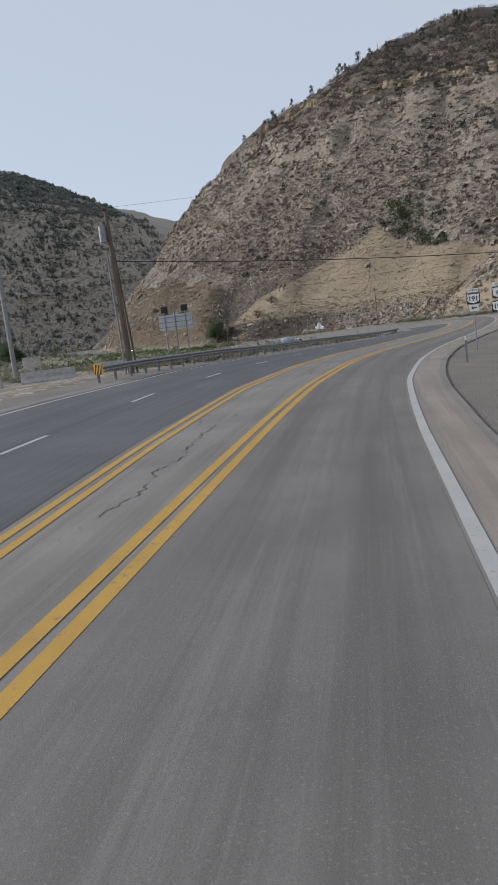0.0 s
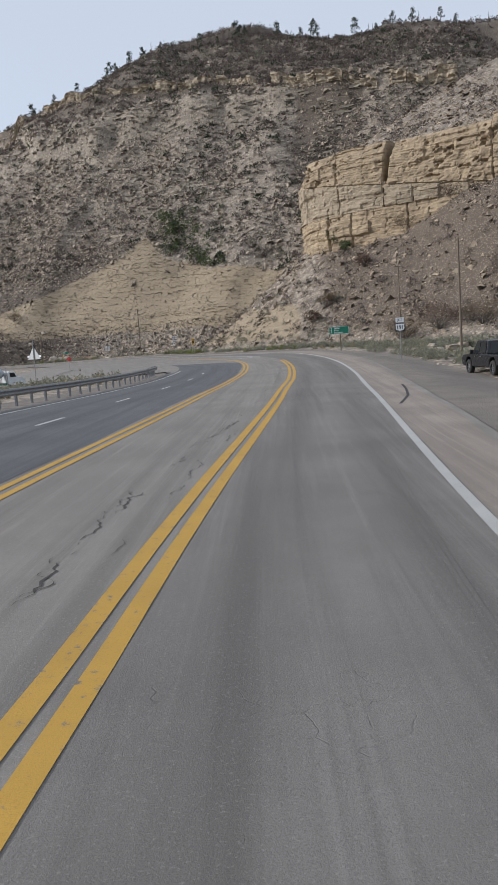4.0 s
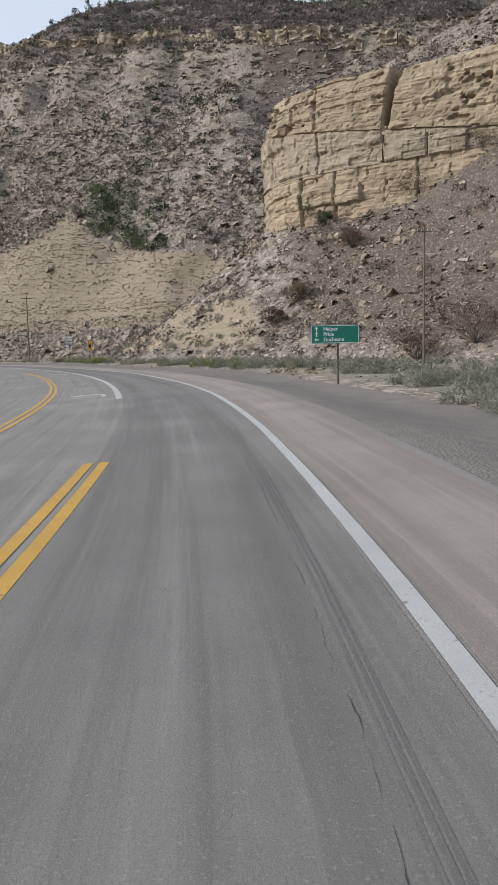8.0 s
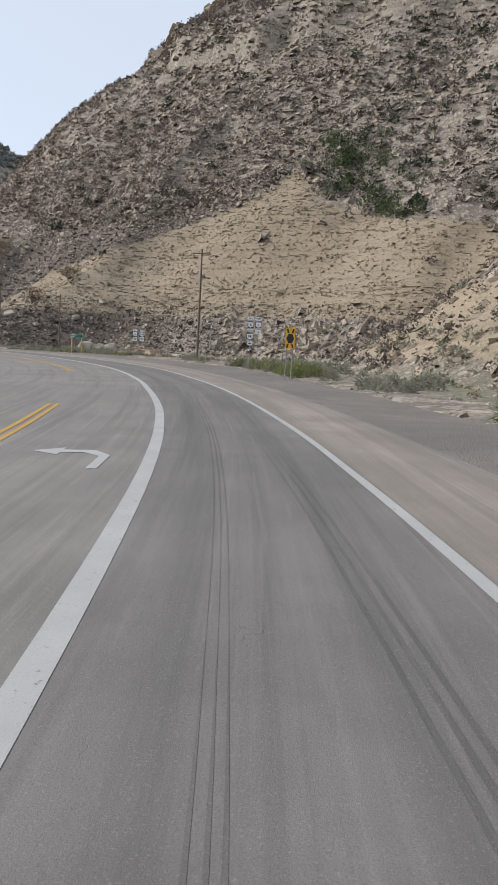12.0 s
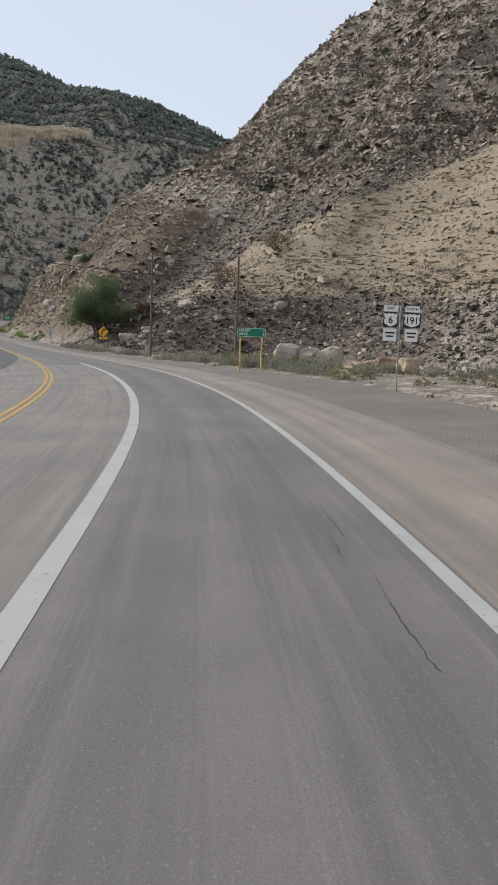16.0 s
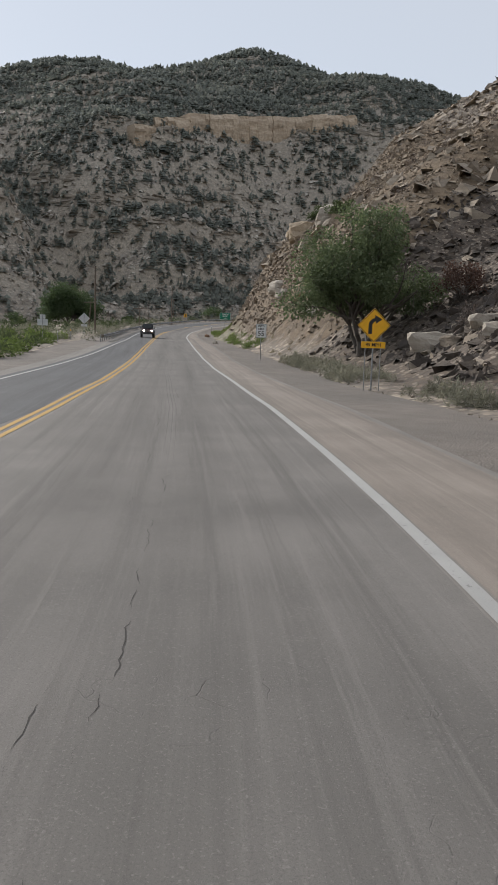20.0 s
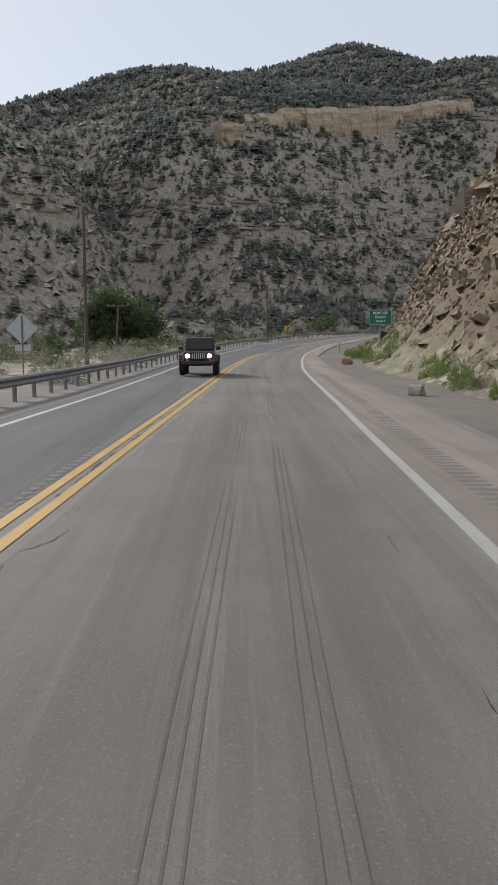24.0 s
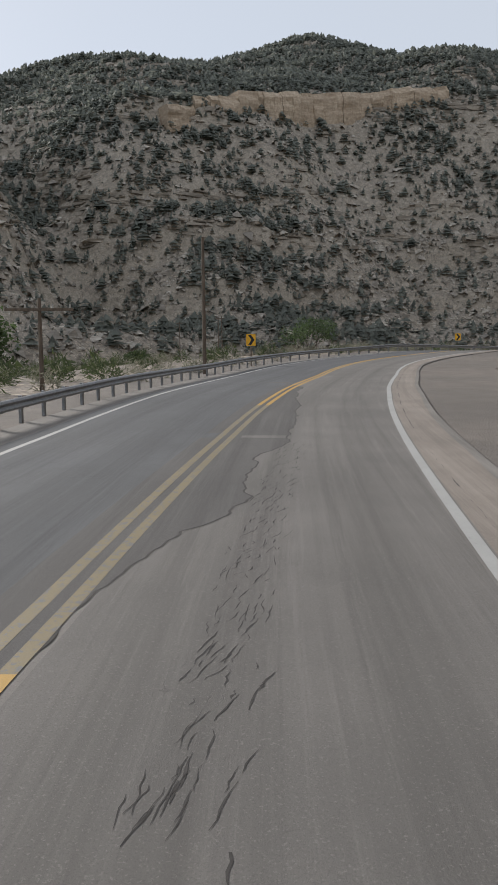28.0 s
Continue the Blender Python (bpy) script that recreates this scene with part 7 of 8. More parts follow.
def leaf_cloud(name, centres, radii, count, leaf, material, parent, seed, droop=0.0):
    """Many small leaf blades scattered round the ends of the limbs."""
    rng = np.random.default_rng(seed)
    c, r = np.array(centres, float), np.array(radii, float)
    k = rng.integers(0, len(c), count)
    d = rng.normal(0, 1, (count, 3))
    d /= np.linalg.norm(d, axis=1, keepdims=True)
    p = c[k] + d * (r[k] * rng.uniform(0.15, 1.0, count) ** 0.6)[:, None] * np.array([1, 1, 0.8])
    out = d + rng.normal(0, 0.8, (count, 3)) - np.array([0, 0, droop])
    out /= np.linalg.norm(out, axis=1, keepdims=True)
    sw = np.cross(out, rng.normal(0, 1, (count, 3)))
    sw /= np.linalg.norm(sw, axis=1, keepdims=True)
    h = leaf * rng.uniform(0.6, 1.4, (count, 1))
    v = np.stack([p, p + out * h * 0.5 + sw * h * 0.3, p + out * h, p + out * h * 0.5 - sw * h * 0.3], 1)
    ob = big_mesh(name, v.reshape(-1, 3), np.arange(count * 4).reshape(-1, 4), material)
    ob.parent = parent
    return ob


def limb(bm, a, b, r0, r1, rng, bends=3):
    """A bent, tapering bough; gives back its end."""
    a, b = Vector(a), Vector(b)
    pts = [a] + [a.lerp(b, (i + 1) / bends) + Vector(rng.normal(0, (b - a).length * 0.05, 3)) * (i + 1 < bends) for i in range(bends)]
    for i in range(bends):
        rod(bm, pts[i], pts[i + 1], r0 + (r1 - r0) * i / bends, r0 + (r1 - r0) * (i + 1) / bends, 7)
    return pts[-1]


def broad_tree(name, x, y, wide, tall, fork, stems, leaves, leaf, material, label, seed, bare_side=None, low=0.25, droop=0.2):
    rng = np.random.default_rng(seed)
    root = empty(name, pose(x, y, ground_z(x, y) - 0.1, 0, 0, 0))
    bm = bmesh.new()
    tips, radii = [], []
    for i in range(stems):
        a = 6.283 * i / stems + rng.uniform(-0.3, 0.3)
        base = (math.cos(a) * 0.25, math.sin(a) * 0.25, 0)
        knee = (math.cos(a) * wide * 0.10, math.sin(a) * wide * 0.10, fork * rng.uniform(0.8, 1.3))
        top = limb(bm, base, knee, 0.035 * tall / 2, 0.022 * tall / 2, rng)
        for j in range(9):
            b = a + rng.uniform(-1.3, 1.3)
            q = rng.uniform(0.06, 0.5) * wide
            h = tall * (low + (0.88 - low) * (1 - (q / wide * 1.7) ** 2) * rng.uniform(0.4, 1.0))
            tip = limb(bm, top, (math.cos(b) * q, math.sin(b) * q, h), 0.016 * tall / 2, 0.005 * tall / 2, rng, 4)
            for _ in range(3):
                twig = limb(bm, tip, tip + Vector(rng.normal(0, wide * 0.06, 3)), 0.02, 0.008, rng, 2)
            if bare_side is None or tip.x < bare_side or rng.uniform() < 0.12:
                tips += [tuple(tip), tuple(Vector(top).lerp(tip, 0.7))]
                radii += [wide * rng.uniform(0.11, 0.19), wide * 0.12]
    part("trunk", bm, BARK, root)
    bpy.context.view_layer.update()
    leaf_cloud("crown", tips, radii, leaves, leaf, material, root, seed, droop)
    return tagged(root, label, "tree")


WILLOW = leaf_material("willow_leaves", (0.10, 0.135, 0.062), (0.20, 0.245, 0.125))
broad_tree("willow_tree", -119.2, 252.6, 10.6, 11.8, 2.4, 4, 42000, 0.2, WILLOW, "leafy green willow with burnt bare branches on a bank", 5, bare_side=3.2, low=0.22)
broad_tree("cottonwood_tree", -268, 312.5, 16.5, 13.0, 2.4, 5, 30000, 0.42, POPLAR, "broad dark green cottonwood beside the guardrail", 6, low=0.1)


def bush(x, y, wide, tall, material, label, seed, leaf=0.16, count=2600, twiggy=False):
    rng = np.random.default_rng(seed)
    root = empty("bush", pose(x, y, ground_z(x, y) - 0.05, 0, 0, 0))
    bm = bmesh.new()
    tips = []
    for i in range(16 if not twiggy else 44):
        a, q = rng.uniform(0, 6.283), rng.uniform(0.1, 0.5) * wide
        tip = limb(bm, (math.cos(a) * 0.1, math.sin(a) * 0.1, 0), (math.cos(a) * q, math.sin(a) * q, tall * rng.uniform(0.35, 0.9) * (1 - 0.8 * (q / wide) ** 2)), 0.03, 0.008, rng, 3)
        tips.append(tuple(tip))
    part("stem", bm, BARK, root)
    leaf_cloud("foliage", tips, [wide * 0.17] * len(tips), count, leaf, material, root, seed)
    return tagged(root, label, "shrub")


RED_BRUSH = leaf_material("reddish_dry_leaves", (0.075, 0.042, 0.032), (0.16, 0.095, 0.07))
BROWN_BRUSH = leaf_material("brown_dry_leaves", (0.09, 0.065, 0.04), (0.20, 0.15, 0.095))
bush(8.5, 146.5, 3.6, 3.4, RED_BRUSH, "reddish dry bush on the toe of the cliff slope", 11)
bush(16.5, 170.5, 5.0, 5.5, GREEN_BRUSH, "grey-green bush under the cliff face", 12)
bush(18.5, 166.0, 3.0, 3.0, GREEN_BRUSH, "grey-green bush under the cliff face", 13)
bush(21.7, 154.9, 5.0, 3.4, RED_BRUSH, "reddish dry brush on the burnt slope", 14, twiggy=True)
bush(31.6, 122.5, 9.0, 6.0, RED_BRUSH, "big dark dry thicket at the foot of the slope", 15, count=4200, twiggy=True)
bush(25.0, 125.0, 6.0, 4.6, BROWN_BRUSH, "brown dry bush at the foot of the slope", 16, count=3200, twiggy=True)
bush(38.5, 117.0, 7.0, 5.0, BROWN_BRUSH, "brown dry bush at the foot of the slope", 17, count=3200, twiggy=True)
bush(12.5, 150.5, 4.4, 3.0, BROWN_BRUSH, "brown dry bush on the slope under the cliff", 18)
bush(32.0, 157.0, 6.0, 4.0, BROWN_BRUSH, "dry bush on the ledge against the cliff", 19, twiggy=True)
bush(41.0, 150.0, 6.5, 3.5, RED_BRUSH, "dry bush on the ledge against the cliff", 20, twiggy=True)
bush(-113.5, 256.5, 3.5, 3.0, RED_BRUSH, "dry bush on the burnt bank beside the tree", 21, twiggy=True)
bush(-101.0, 259.0, 5.5, 3.8, RED_BRUSH, "dry reddish bush high on the burnt bank", 22, twiggy=True)
bush(-95.5, 266.0, 5.0, 3.2, BROWN_BRUSH, "dry brown bush high on the rocky bank", 23, twiggy=True)
bush(-146.5, 279.5, 3.4, 2.4, GREEN_BRUSH, "green bush high on the road cutting", 24)
bush(-158.5, 289.0, 2.8, 2.0, GREEN_BRUSH, "green bush on the tan cutting", 25)
bush(-168.0, 300.0, 3.0, 2.2, GREEN_BRUSH, "green bush on the edge of the cutting", 26)
bush(-300, 428, 9, 4.2, POPLAR, "dark green bush behind the guardrail", 27, 0.3, 3000)
bush(-265.5, 357.5, 6.6, 4.0, POPLAR, "round dark green bush behind the guardrail", 28, 0.22)
bush(-330, 372, 5.0, 4.0, POPLAR, "round dark green bush across the river flat", 29, 0.25)
bush(-298, 312, 7.0, 4.0, POPLAR, "dark green bush beside the big cottonwood", 30, 0.25)

# ------------------------------------------------------------------ low brush along the road


def beside(n, s0, s1, l0, l1, patch=0.0, seed=0):
    """Random spots beside the road between two stations and two offsets."""
    s, l = RNG.uniform(s0, s1, n), RNG.uniform(l0, l1, n)
    p = on_road(s, l)
    k = rough_noise(p[:, 0], p[:, 1], 7, 3, seed + 200) > patch
    p = p[k]
    z, _, _, s_, l_ = land(p[:, 0], p[:, 1])
    p[:, 2] = z - 0.04
    ok = (side_paving(p[:, 0], p[:, 1], s_, l_) < 0.3) & ((l_ > gravel_edge(s_) - 0.3) | (l_ < along(s_, LEFT) - 2.2))
    return p[ok]


RABBIT = leaf_material("yellow_green_brush", (0.13, 0.15, 0.045), (0.25, 0.265, 0.095))
GRASS = leaf_material("green_grass", (0.10, 0.145, 0.035), (0.21, 0.265, 0.085))
STRAW = leaf_material("straw_grass", (0.20, 0.165, 0.10), (0.36, 0.31, 0.21))
GREY_SAGE = leaf_material("grey_sagebrush", (0.17, 0.17, 0.125), (0.33, 0.32, 0.245))


def brush(spots, lo, hi, count, leaf, material, label, tall=0.75, lean=0.6):
    if len(spots):
        tufts("roadside_brush", spots, RNG.uniform(lo, hi, len(spots)), count, leaf, material, label, "shrubs", tall, lean, slim=0.22 if count > 100 else 0.4)


SAGE_WORDS = "grey-green sagebrush beside the gravel shoulder"
brush(beside(900, 95, 235, 9.8, 17, -0.1, 1), 0.5, 1.2, 150, 0.11, GREY_SAGE, SAGE_WORDS)
brush(beside(230, 235, 345, 9.2, 12.5, 0.0, 2), 0.6, 1.3, 260, 0.085, GREY_SAGE, SAGE_WORDS)
brush(beside(150, 330, 392, 7.6, 10.5, -0.1, 3), 0.5, 1.1, 260, 0.085, GREY_SAGE, "dusty sagebrush at the foot of the burnt bank")
brush(beside(1500, 90, 330, 16, 42, -0.1, 4), 0.5, 1.4, 70, 0.16, GREY_SAGE, "sagebrush scattered over the stony flat")
brush(beside(700, 40, 330, 10.5, 30, 0.1, 5), 0.4, 1.0, 70, 0.16, STRAW, "pale dry grass between the stones", 0.6)
brush(beside(60, 236, 262, 9.0, 11.5, -0.2, 6), 0.6, 1.1, 300, 0.085, RABBIT, "yellow-green rabbitbrush beside the shoulder", 0.95, 0.35)
brush(beside(70, 296, 330, 9.0, 12.5, 0.0, 7), 0.6, 1.1, 300, 0.085, RABBIT, "yellow-green rabbitbrush beside the shoulder", 0.95, 0.35)
brush(beside(30, 180, 215, 9.5, 11.5, 0.0, 8), 0.5, 0.9, 200, 0.12, RABBIT, "yellow-green rabbitbrush beside the shoulder", 0.95, 0.35)
brush(beside(110, 412, 452, 8.2, 10.2, -0.1, 9), 0.4, 0.9, 260, 0.10, GRASS, "fresh green weeds at the foot of the cutting", 1.0, 0.3)
brush(beside(170, 452, 500, 8.3, 11.5, -0.05, 10), 0.35, 0.8, 260, 0.10, GRASS, "fresh green weeds inside the bend", 0.95, 0.3)
brush(beside(110, 400, 500, 8.4, 11.0, 0.0, 11), 0.3, 0.6, 200, 0.11, STRAW, "dry straw-coloured grass inside the bend", 0.9, 0.3)
brush(beside(50, 450, 520, 9.5, 12.5, 0.0, 12), 0.5, 1.0, 220, 0.09, BROWN_BRUSH, "brown dry weeds below the cutting", 0.9)
brush(beside(900, 335, 425, -38, -11.5, -0.25, 13), 0.5, 1.3, 90, 0.17, GRASS, "bright green weeds on the flat across the highway", 0.8, 0.35)
brush(beside(300, 330, 430, -60, -12, -0.1, 14), 0.8, 2.0, 110, 0.14, GREEN_BRUSH, "green brush on the flat across the highway", 0.8)
brush(beside(700, 415, 660, -30, -6.5, -0.2, 15), 0.6, 1.5, 140, 0.1, GREY_SAGE, "sagebrush behind the guardrail", 0.8)
brush(beside(400, 415, 660, -45, -8, -0.1, 16), 0.8, 2.0, 170, 0.09, GREEN_BRUSH, "dark green brush behind the guardrail", 0.8)
brush(beside(600, 52, 160, -36, -15.5, -0.2, 17), 0.5, 1.3, 90, 0.15, GREY_SAGE, "sagebrush between the guardrail and the side road", 0.8)
brush(beside(400, 52, 160, -36, -15.5, -0.2, 18), 0.4, 1.0, 80, 0.17, STRAW, "dry grass between the guardrail and the side road", 0.8, 0.3)
brush(beside(700, 20, 330, -140, -45, -0.1, 19), 0.8, 2.4, 28, 0.28, GREY_SAGE, "sagebrush over the river flat", 0.7)
brush(beside(1200, 330, 760, -170, -40, -0.15, 20), 0.9, 2.6, 26, 0.3, GREY_SAGE, "sagebrush over the river flat", 0.7)
brush(beside(500, 330, 760, -170, -40, 0.0, 21), 1.2, 3.4, 40, 0.26, GREEN_BRUSH, "green willow brush over the river flat", 0.8)
p = beside(5000, 330, 700, -150, -14, -0.2, 22)
stones("field_stones", p, power(len(p), 0.2, 1.4, 2.4), LOOSE_STONE, "pale stones over the river flat", 0.6)
p = beside(4500, 30, 760, 5.0, 14, -0.4, 23)
stones("shoulder_stones", p, power(len(p), 0.05, 0.3, 2.4), LOOSE_STONE, "small pale stones along the shoulder", 0.7)
p = on_land(1900, -200, -60, 232, 345, lambda x, y, z, b, u, s, l: (DA(x, y) > 4) * (DA(x, y) < 70) * 0.5 * (rough_noise(x, y, 14, 3, 99) > -0.1) * (l > 12))
tufts("cutting_brush", p, RNG.uniform(0.5, 1.7, len(p)), 110, 0.085, DRY_BRUSH, "dry brown brush on the road cutting", "shrubs", 0.8, slim=0.25)
p = on_land(26000, -212, -142, 266, 335, lambda x, y, z, b, u, s, l: (DA(x, y) > 0.5) * (DA(x, y) < 30) * 0.95 * (l > 8))
stones("cutting_rocks", p, power(len(p), 0.14, 0.8, 2.2), ORANGE_ROCK, "tan and orange broken rock in the road cutting", 0.6)

# ------------------------------------------------------------------ vehicles
CAR_BLACK = plain("black_car_paint", (0.012, 0.012, 0.014), 0.22, 0.0, 0.3, 2)
CAR_MAROON = plain("dark_maroon_car_paint", (0.045, 0.014, 0.016), 0.28, 0.0, 0.3, 2)
TYRE = plain("tyre_rubber", (0.022, 0.021, 0.02), 0.85, 0.0, 0.3, 8)
CHROME = plain("chrome", (0.6, 0.6, 0.61), 0.18, 1.0, 0.1, 6)
DARK_PLASTIC = plain("dark_plastic", (0.03, 0.03, 0.032), 0.6, 0.0, 0.3, 6)
TAIL_RED = plain("red_lamp_lens", (0.42, 0.012, 0.012), 0.2, 0.0, 0.15, 6)
AMBER = plain("amber_lamp_lens", (0.6, 0.22, 0.02), 0.25, 0.0, 0.15, 6)
GREY_PAINT = plain("grey_drum_paint", (0.36, 0.38, 0.40), 0.5, 0.0, 0.25, 2)
GREEN_PAINT = plain("green_truck_paint", (0.02, 0.20, 0.13), 0.45, 0.0, 0.25, 3)
WHITE_PAINT = plain("white_truck_paint", (0.62, 0.63, 0.63), 0.35, 0.0, 0.12, 2)
GLASS = mat("dark_window_glass", 0.06)
Nodes(GLASS).colour((0.015, 0.018, 0.02))
LAMP_LIT = mat("lit_headlamp", 0.3)
n_ = Nodes(LAMP_LIT)
n_.colour((0.9, 0.88, 0.8))
n_.b.inputs["Emission Color"].default_value = (1.0, 0.95, 0.85, 1)
n_.b.inputs["Emission Strength"].default_value = 9.0


def prism(bm, outline, x0, x1, pinch=0.0):
    """A side outline of (y, z) corners carried across from x0 to x1; pinch narrows its top."""
    zs = [z for _, z in outline]
    lo, hi = min(zs), max(zs)
    sides = []
    for x in (x0, x1):
        sides.append([bm.verts.new((x * (1 - pinch * (z - lo) / (hi - lo)), y, z)) for y, z in outline])
    n = len(outline)
    bm.faces.new(sides[0])
    bm.faces.new(sides[1][::-1])
    for i in range(n):
        j = (i + 1) % n
        bm.faces.new((sides[0][j], sides[0][i], sides[1][i], sides[1][j]))
    bmesh.ops.recalc_face_normals(bm, faces=bm.faces[:])
    return bm


def soften(bm, width, segs=2):
    es = [e for e in bm.edges if len(e.link_faces) == 2 and e.calc_face_angle(0) > 0.35]
    bmesh.ops.bevel(bm, geom=es, offset=width, segments=segs, affect="EDGES", profile=0.5, clamp_overlap=True)
    return bm


def wheel(root, x, y, r, wide, rim_material, name="wheel"):
    side = 1 if x > 0 else -1
    bm = bmesh.new()
    prof = [(r * 0.6, -wide / 2), (r * 0.92, -wide / 2), (r, -wide * 0.36), (r, wide * 0.36), (r * 0.92, wide / 2), (r * 0.6, wide / 2)]
    k = 28
    rings = [[bm.verts.new((w, math.cos(6.2832 * i / k) * q, math.sin(6.2832 * i / k) * q)) for q, w in prof] for i in range(k)]
    for i in range(k):
        a, b = rings[i], rings[(i + 1) % k]
        for j in range(len(prof)):
            m = (j + 1) % len(prof)
            bm.faces.new((a[j], a[m], b[m], b[j]))
    bmesh.ops.recalc_face_normals(bm, faces=bm.faces[:])
    tyre = part(name, bm, TYRE, root)
    tyre.location = (x, y, r)
    bm = bmesh.new()
    bmesh.ops.create_cone(bm, cap_ends=True, segments=24, radius1=r * 0.6, radius2=r * 0.56, depth=wide * 0.6, matrix=Matrix.Rotation(math.pi / 2 * side, 4, "Y"))
    for i in range(5):
        a = 6.2832 * i / 5
        box(bm, side * wide * 0.36, math.cos(a) * r * 0.3, math.sin(a) * r * 0.3, wide * 0.12, r * 0.14, r * 0.55, 0.01, Matrix.Rotation(math.pi / 2 - a, 4, "X") @ Matrix.Rotation(math.pi, 4, "X"))
    rod(bm, (side * wide * 0.28, 0, 0), (side * wide * 0.46, 0, 0), r * 0.14, r * 0.12, 12)
    rim = part("rim", bm, rim_material, tyre)
    return tyre


def pane(root, name, corners, material, label="", thick=0.02):
    """A flat plate through four corners."""
    bm = bmesh.new()
    f = bm.faces.new([bm.verts.new(c) for c in corners])
    bm.normal_update()
    r = bmesh.ops.extrude_face_region(bm, geom=[f])
    bmesh.ops.translate(bm, verts=[v for v in r["geom"] if isinstance(v, bmesh.types.BMVert)], vec=f.normal * thick)
    bmesh.ops.recalc_face_normals(bm, faces=bm.faces[:])
    return part(name, bm, material, root, label)


def pickup(m):
    """Full-size crew-cab pickup, nose towards +y."""
    root = empty("pickup_truck")
    lower = [(-2.9, 0.62), (-2.9, 1.12), (-1.0, 1.14), (-0.85, 1.16), (1.25, 1.16), (1.35, 1.18), (2.75, 1.08), (2.9, 0.95), (2.9, 0.5), (2.35, 0.45), (2.3, 0.75), (2.05, 0.98), (1.6, 0.98), (1.35, 0.75), (1.3, 0.45), (-1.25, 0.45), (-1.3, 0.75), (-1.55, 0.98), (-2.0, 0.98), (-2.25, 0.75), (-2.3, 0.55)]
    part("body", soften(prism(bmesh.new(), lower, -0.98, 0.98), 0.04), CAR_BLACK, root)
    cab = [(-0.95, 1.14), (-0.85, 1.86), (-0.55, 1.93), (0.55, 1.93), (0.8, 1.86), (1.4, 1.15)]
    part("cab", soften(prism(bmesh.new(), cab, -0.95, 0.95, 0.16), 0.05), CAR_BLACK, root)
    for sx in (-1, 1):
        for y0, y1 in ((-0.78, 0.06), (0.14, 0.98)):
            t1 = min(y1, 0.72) if y1 > 0.5 else y1
            pane(root, "side_window", [(sx * 0.945, y0, 1.2), (sx * 0.945, y1 + 0.06, 1.2), (sx * 0.835, t1, 1.78), (sx * 0.835, y0 + 0.05, 1.78)], GLASS)
        bm = bmesh.new()
        box(bm, sx * 1.1, 0.95, 1.28, 0.2, 0.12, 0.24, 0.03)
        part("mirror", bm, CAR_BLACK, root)
        bm = bmesh.new()
        box(bm, sx * 0.88, -2.9, 0.98, 0.17, 0.05, 0.44, 0.02)
        part("tail_light", bm, TAIL_RED, root, "red tail light")
        for y in (-0.1, 0.75):
            bm = bmesh.new()
            box(bm, sx * 0.995, y, 1.02, 0.03, 0.2, 0.04, 0.01)
            part("door_handle", bm, CHROME, root)
        wheel(root, sx * 0.86, 1.83, 0.41, 0.28, CHROME)
        wheel(root, sx * 0.86, -1.78, 0.41, 0.28, CHROME)
    pane(root, "rear_window", [(-0.74, -0.93, 1.3), (0.74, -0.93, 1.3), (0.68, -0.88, 1.76), (-0.68, -0.88, 1.76)], GLASS)
    pane(root, "windscreen", [(0.8, 1.33, 1.24), (-0.8, 1.33, 1.24), (-0.7, 0.86, 1.82), (0.7, 0.86, 1.82)], GLASS)
    bm = bmesh.new()
    box(bm, 0, -3.0, 0.55, 1.9, 0.16, 0.2, 0.04)
    part("rear_bumper", bm, CHROME, root, "chrome step bumper")
    bm = bmesh.new()
    box(bm, 0, -2.915, 0.9, 1.5, 0.04, 0.48, 0.02)
    part("tailgate", bm, CAR_BLACK, root)
    bm = bmesh.new()
    box(bm, 0, -2.945, 0.7, 0.32, 0.02, 0.16, 0.005)
    part("number_plate", bm, SIGN_WHITE, root, "pale plate with dark bars")
    bm = bmesh.new()
    box(bm, 0, 0.2, 0.47, 1.6, 4.4, 0.16, 0.02)
    part("underside", bm, DARK_PLASTIC, root)
    root.matrix_world = m
    return tagged(root, "black crew-cab pickup with chrome wheels parked on gravel", "pickup truck")


pickup(pose(10.4, 8.3, float(on_road(106, 10)[2]) - 0.05, 0, 0, 6))


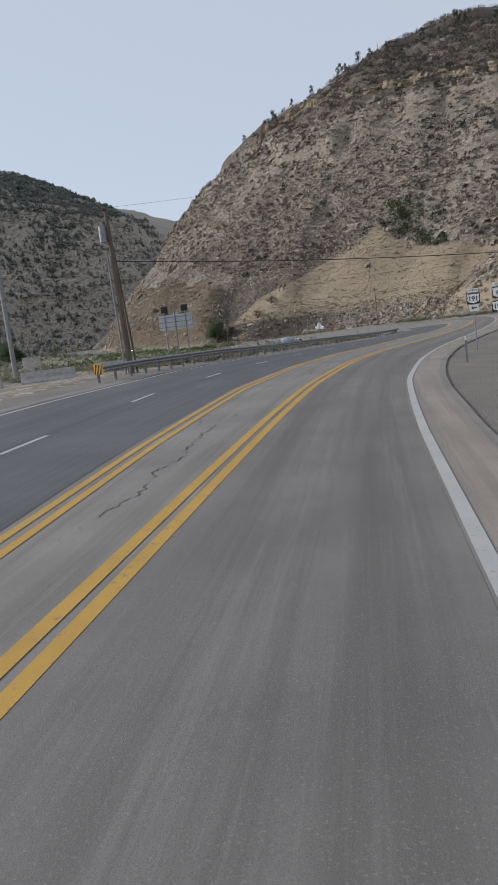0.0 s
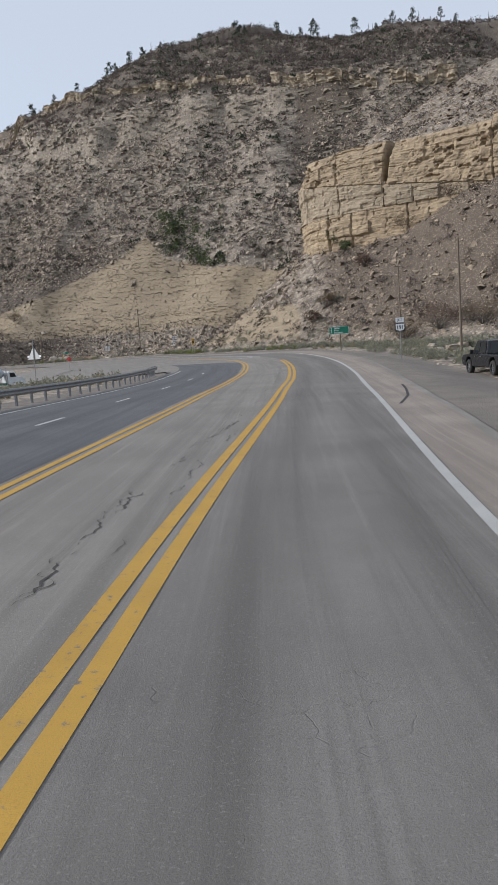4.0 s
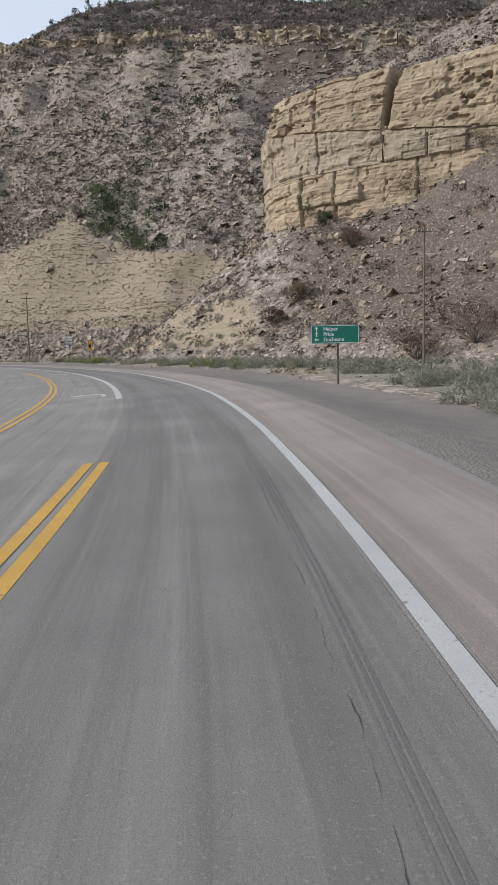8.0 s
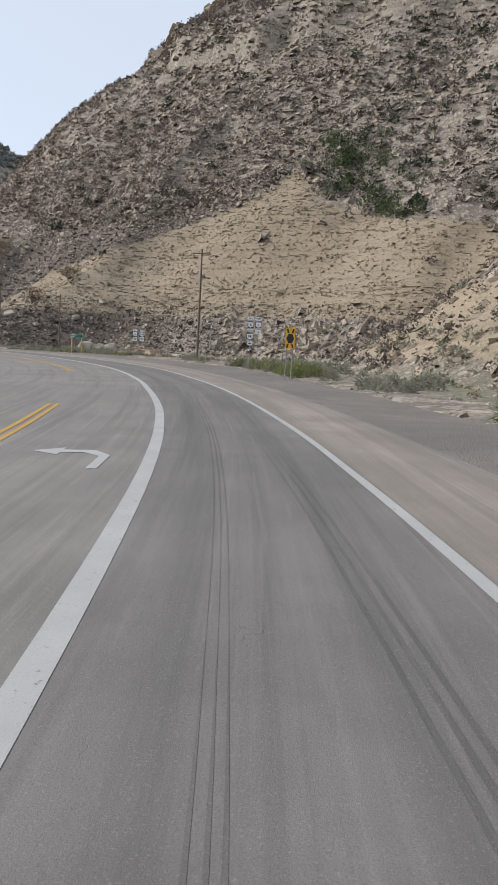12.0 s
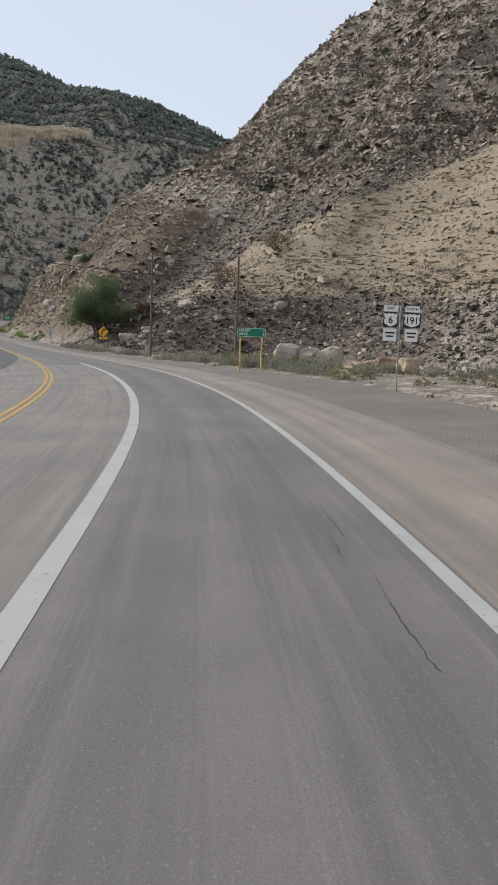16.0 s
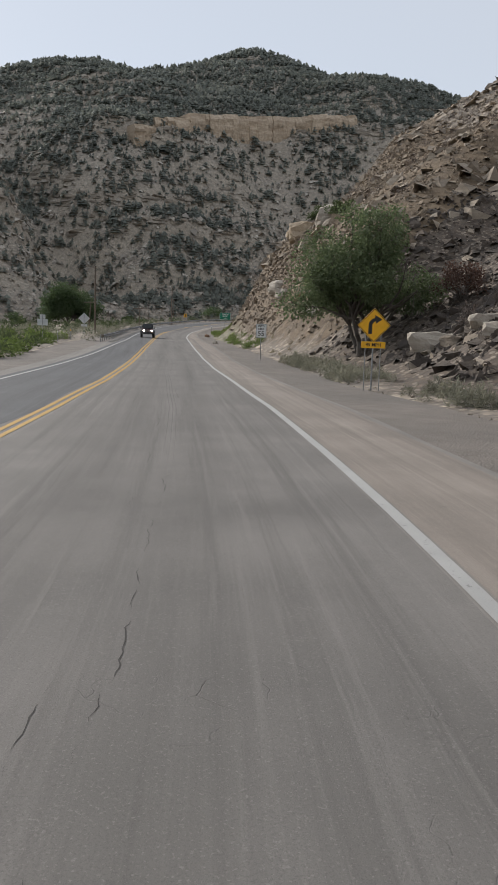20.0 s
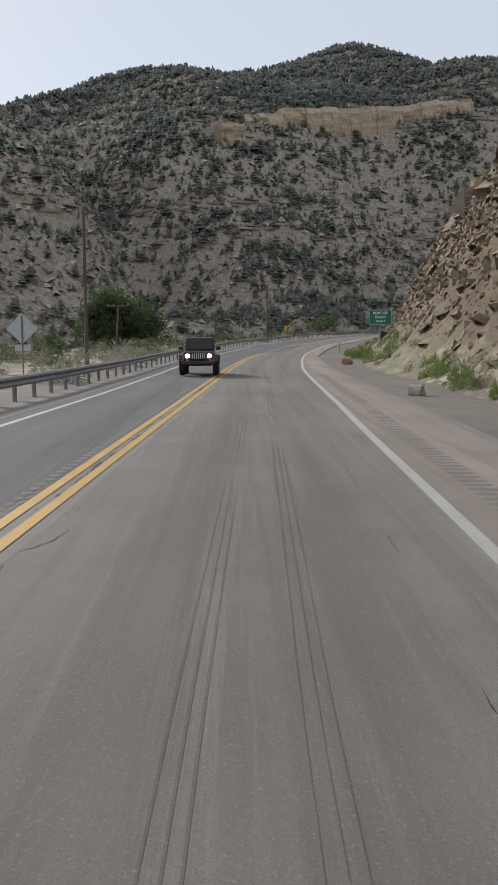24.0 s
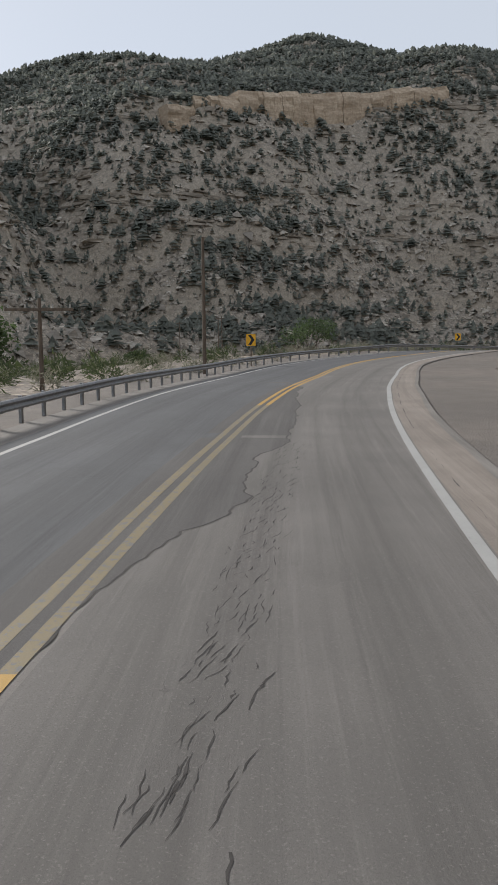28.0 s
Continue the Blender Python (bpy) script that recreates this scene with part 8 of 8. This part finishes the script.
def off_roader(m):
    """A boxy open-fendered four-wheel drive, nose towards +y."""
    root = empty("off_road_car")
    tub = [(-1.95, 0.6), (-1.95, 1.18), (0.45, 1.2), (0.55, 1.22), (1.75, 1.12), (1.82, 1.05), (1.82, 0.7), (1.0, 0.55), (-1.0, 0.55)]
    part("body", soften(prism(bmesh.new(), tub, -0.74, 0.74), 0.035), CAR_MAROON, root)
    top = [(-1.9, 1.18), (-1.86, 1.8), (0.2, 1.84), (0.32, 1.8), (0.52, 1.2)]
    part("hard_top", soften(prism(bmesh.new(), top, -0.72, 0.72, 0.08), 0.04), CAR_BLACK, root, "black hard top")
    pane(root, "windscreen", [(0.62, 0.535, 1.26), (-0.62, 0.535, 1.26), (-0.58, 0.36, 1.74), (0.58, 0.36, 1.74)], GLASS)
    for sx in (-1, 1):
        for y0, y1 in ((-1.7, -0.75), (-0.65, 0.3)):
            pane(root, "side_window", [(sx * 0.728, y0, 1.26), (sx * 0.728, y1, 1.26), (sx * 0.682, y1 - 0.06, 1.72), (sx * 0.682, y0 + 0.04, 1.72)], GLASS)
        for y in (1.32, -1.28):
            arch = [(y - 0.62, 0.62), (y - 0.46, 0.98), (y + 0.46, 0.98), (y + 0.62, 0.66), (y + 0.54, 0.64), (y + 0.42, 0.91), (y - 0.42, 0.91), (y - 0.54, 0.6)]
            part("fender", soften(prism(bmesh.new(), arch, sx * 0.7, sx * 0.96), 0.02), DARK_PLASTIC, root)
            wheel(root, sx * 0.8, y, 0.42, 0.28, DARK_PLASTIC)
        bm = bmesh.new()
        rod(bm, (sx * 0.52, 1.80, 0.93), (sx * 0.52, 1.86, 0.93), 0.105, 0.10, 20)
        lamp = part("headlight", bm, LAMP_LIT, root, "lit round headlight")
        bm = bmesh.new()
        rod(bm, (sx * 0.56, 1.80, 0.745), (sx * 0.56, 1.85, 0.745), 0.05, 0.05, 14)
        part("indicator", bm, AMBER, root, "amber indicator lamp")
        bm = bmesh.new()
        box(bm, sx * 0.92, 0.42, 1.3, 0.22, 0.1, 0.18, 0.03)
        part("mirror", bm, DARK_PLASTIC, root)
    bm = bmesh.new()
    box(bm, 0, 1.83, 0.92, 0.78, 0.05, 0.34, 0.03)
    g = part("grille", bm, CAR_MAROON, root)
    for i in range(7):
        bm = bmesh.new()
        box(bm, -0.3 + 0.1 * i, 1.862, 0.92, 0.045, 0.02, 0.27, 0.008)
        part("slot", bm, CHROME, g, "pale grille slot surround")
    bm = bmesh.new()
    box(bm, 0, 1.99, 0.6, 1.62, 0.2, 0.2, 0.05)
    part("front_bumper", bm, DARK_PLASTIC, root)
    bm = bmesh.new()
    box(bm, 0, 0, 0.52, 1.2, 3.4, 0.14, 0.02)
    part("underside", bm, DARK_PLASTIC, root)
    bm = bmesh.new()
    rod(bm, (0.1, -2.0, 1.0), (0.1, -2.24, 1.0), 0.4, 0.38, 22)
    part("spare_wheel", bm, TYRE, root)
    bm = bmesh.new()
    rod(bm, (-0.72, 0.5, 1.2), (-0.74, 0.46, 2.0), 0.006, 0.003, 6)
    part("aerial", bm, CABLE, root)
    root.matrix_world = m
    return tagged(root, "dark maroon boxy off-roader with lit round headlights", "car")


p = on_road(439.0, -2.0)
off_roader(pose(float(p[0]), float(p[1]), float(p[2]) + 0.012, 0, 0, road_yaw(438.0) + 180))


def drum(root, y, z, r, long, tilt, name="drum"):
    """A mixer drum: a barrel that tapers to its mouth."""
    bm = bmesh.new()
    prof = [(0.0, -long / 2), (r * 0.6, -long / 2), (r * 0.95, -long * 0.3), (r, -long * 0.05), (r * 0.93, long * 0.15), (r * 0.55, long * 0.42), (r * 0.45, long / 2), (0.0, long / 2)]
    k = 26
    rings = [[bm.verts.new((math.cos(6.2832 * i / k) * q, h, math.sin(6.2832 * i / k) * q)) for q, h in prof[1:-1]] for i in range(k)]
    for i in range(k):
        a, b = rings[i], rings[(i + 1) % k]
        for j in range(len(prof) - 3):
            bm.faces.new((a[j], a[j + 1], b[j + 1], b[j]))
    bm.faces.new([q[0] for q in rings])
    bm.faces.new([q[-1] for q in rings][::-1])
    bmesh.ops.recalc_face_normals(bm, faces=bm.faces[:])
    ob = part(name, bm, GREY_PAINT, root)
    ob.matrix_local = Matrix.Translation((0, y, z)) @ Matrix.Rotation(radians(tilt), 4, "X")
    bm = bmesh.new()
    rod(bm, (0, -long * 0.05 - 0.06, 0), (0, -long * 0.05 + 0.06, 0), r * 1.03, r * 1.03, 26)
    part("band", bm, GALV, ob)
    return ob


def mixer_truck(m):
    root = empty("mixer_truck")
    bm = bmesh.new()
    for sx in (-0.45, 0.45):
        box(bm, sx, -1.0, 0.95, 0.16, 8.0, 0.28, 0.02)
    for y in (-4.6, -2.5, 0.0, 2.6):
        box(bm, 0, y, 0.95, 0.9, 0.14, 0.2, 0.01)
    part("chassis", bm, GREEN_PAINT, root, "green steel frame")
    cab = [(2.1, 0.9), (2.1, 2.5), (2.3, 2.75), (3.2, 2.7), (3.55, 1.95), (4.7, 1.75), (4.85, 1.2), (4.85, 0.7), (2.9, 0.7)]
    part("cab", soften(prism(bmesh.new(), cab, -1.15, 1.15, 0.06), 0.07), WHITE_PAINT, root, "white cab")
    pane(root, "windscreen", [(0.95, 3.58, 2.0), (-0.95, 3.58, 2.0), (-0.9, 3.27, 2.6), (0.9, 3.27, 2.6)], GLASS)
    for sx in (-1, 1):
        pane(root, "side_window", [(sx * 1.12, 2.4, 1.9), (sx * 1.12, 3.4, 1.9), (sx * 1.09, 3.15, 2.5), (sx * 1.09, 2.4, 2.5)], GLASS)
        bm = bmesh.new()
        box(bm, sx * 1.0, -1.6, 1.25, 0.5, 4.6, 0.14, 0.02)
        part("fender", bm, GREEN_PAINT, root)
        for y in (3.9, -0.3, -1.5, -3.4, -4.6):
            wheel(root, sx * 0.98, y, 0.5, 0.32, GALV)
        bm = bmesh.new()
        rod(bm, (sx * 1.0, 1.9, 0.9), (sx * 1.0, 1.9, 3.25), 0.07, 0.07, 12)
        part("exhaust_stack", bm, CHROME, root)
    drum(root, 0.1, 2.25, 1.12, 3.6, 10)
    drum(root, -3.7, 2.05, 0.95, 3.0, 8, "drum")
    bm = bmesh.new()
    bmesh.ops.create_cone(bm, cap_ends=True, segments=16, radius1=0.25, radius2=0.6, depth=0.7, matrix=Matrix.Translation((0, -5.3, 2.7)))
    part("hopper", bm, GREY_PAINT, root)
    bm = bmesh.new()
    box(bm, 0, -5.3, 1.7, 0.5, 0.3, 1.5, 0.03)
    part("hopper_frame", bm, GREEN_PAINT, root)
    root.matrix_world = m
    return tagged(root, "white and green truck carrying grey mixing drums", "truck")


mixer_truck(pose(-41.5, 76.0, ground_z(-41.5, 76.0) + 0.05, 0, 0, -42))
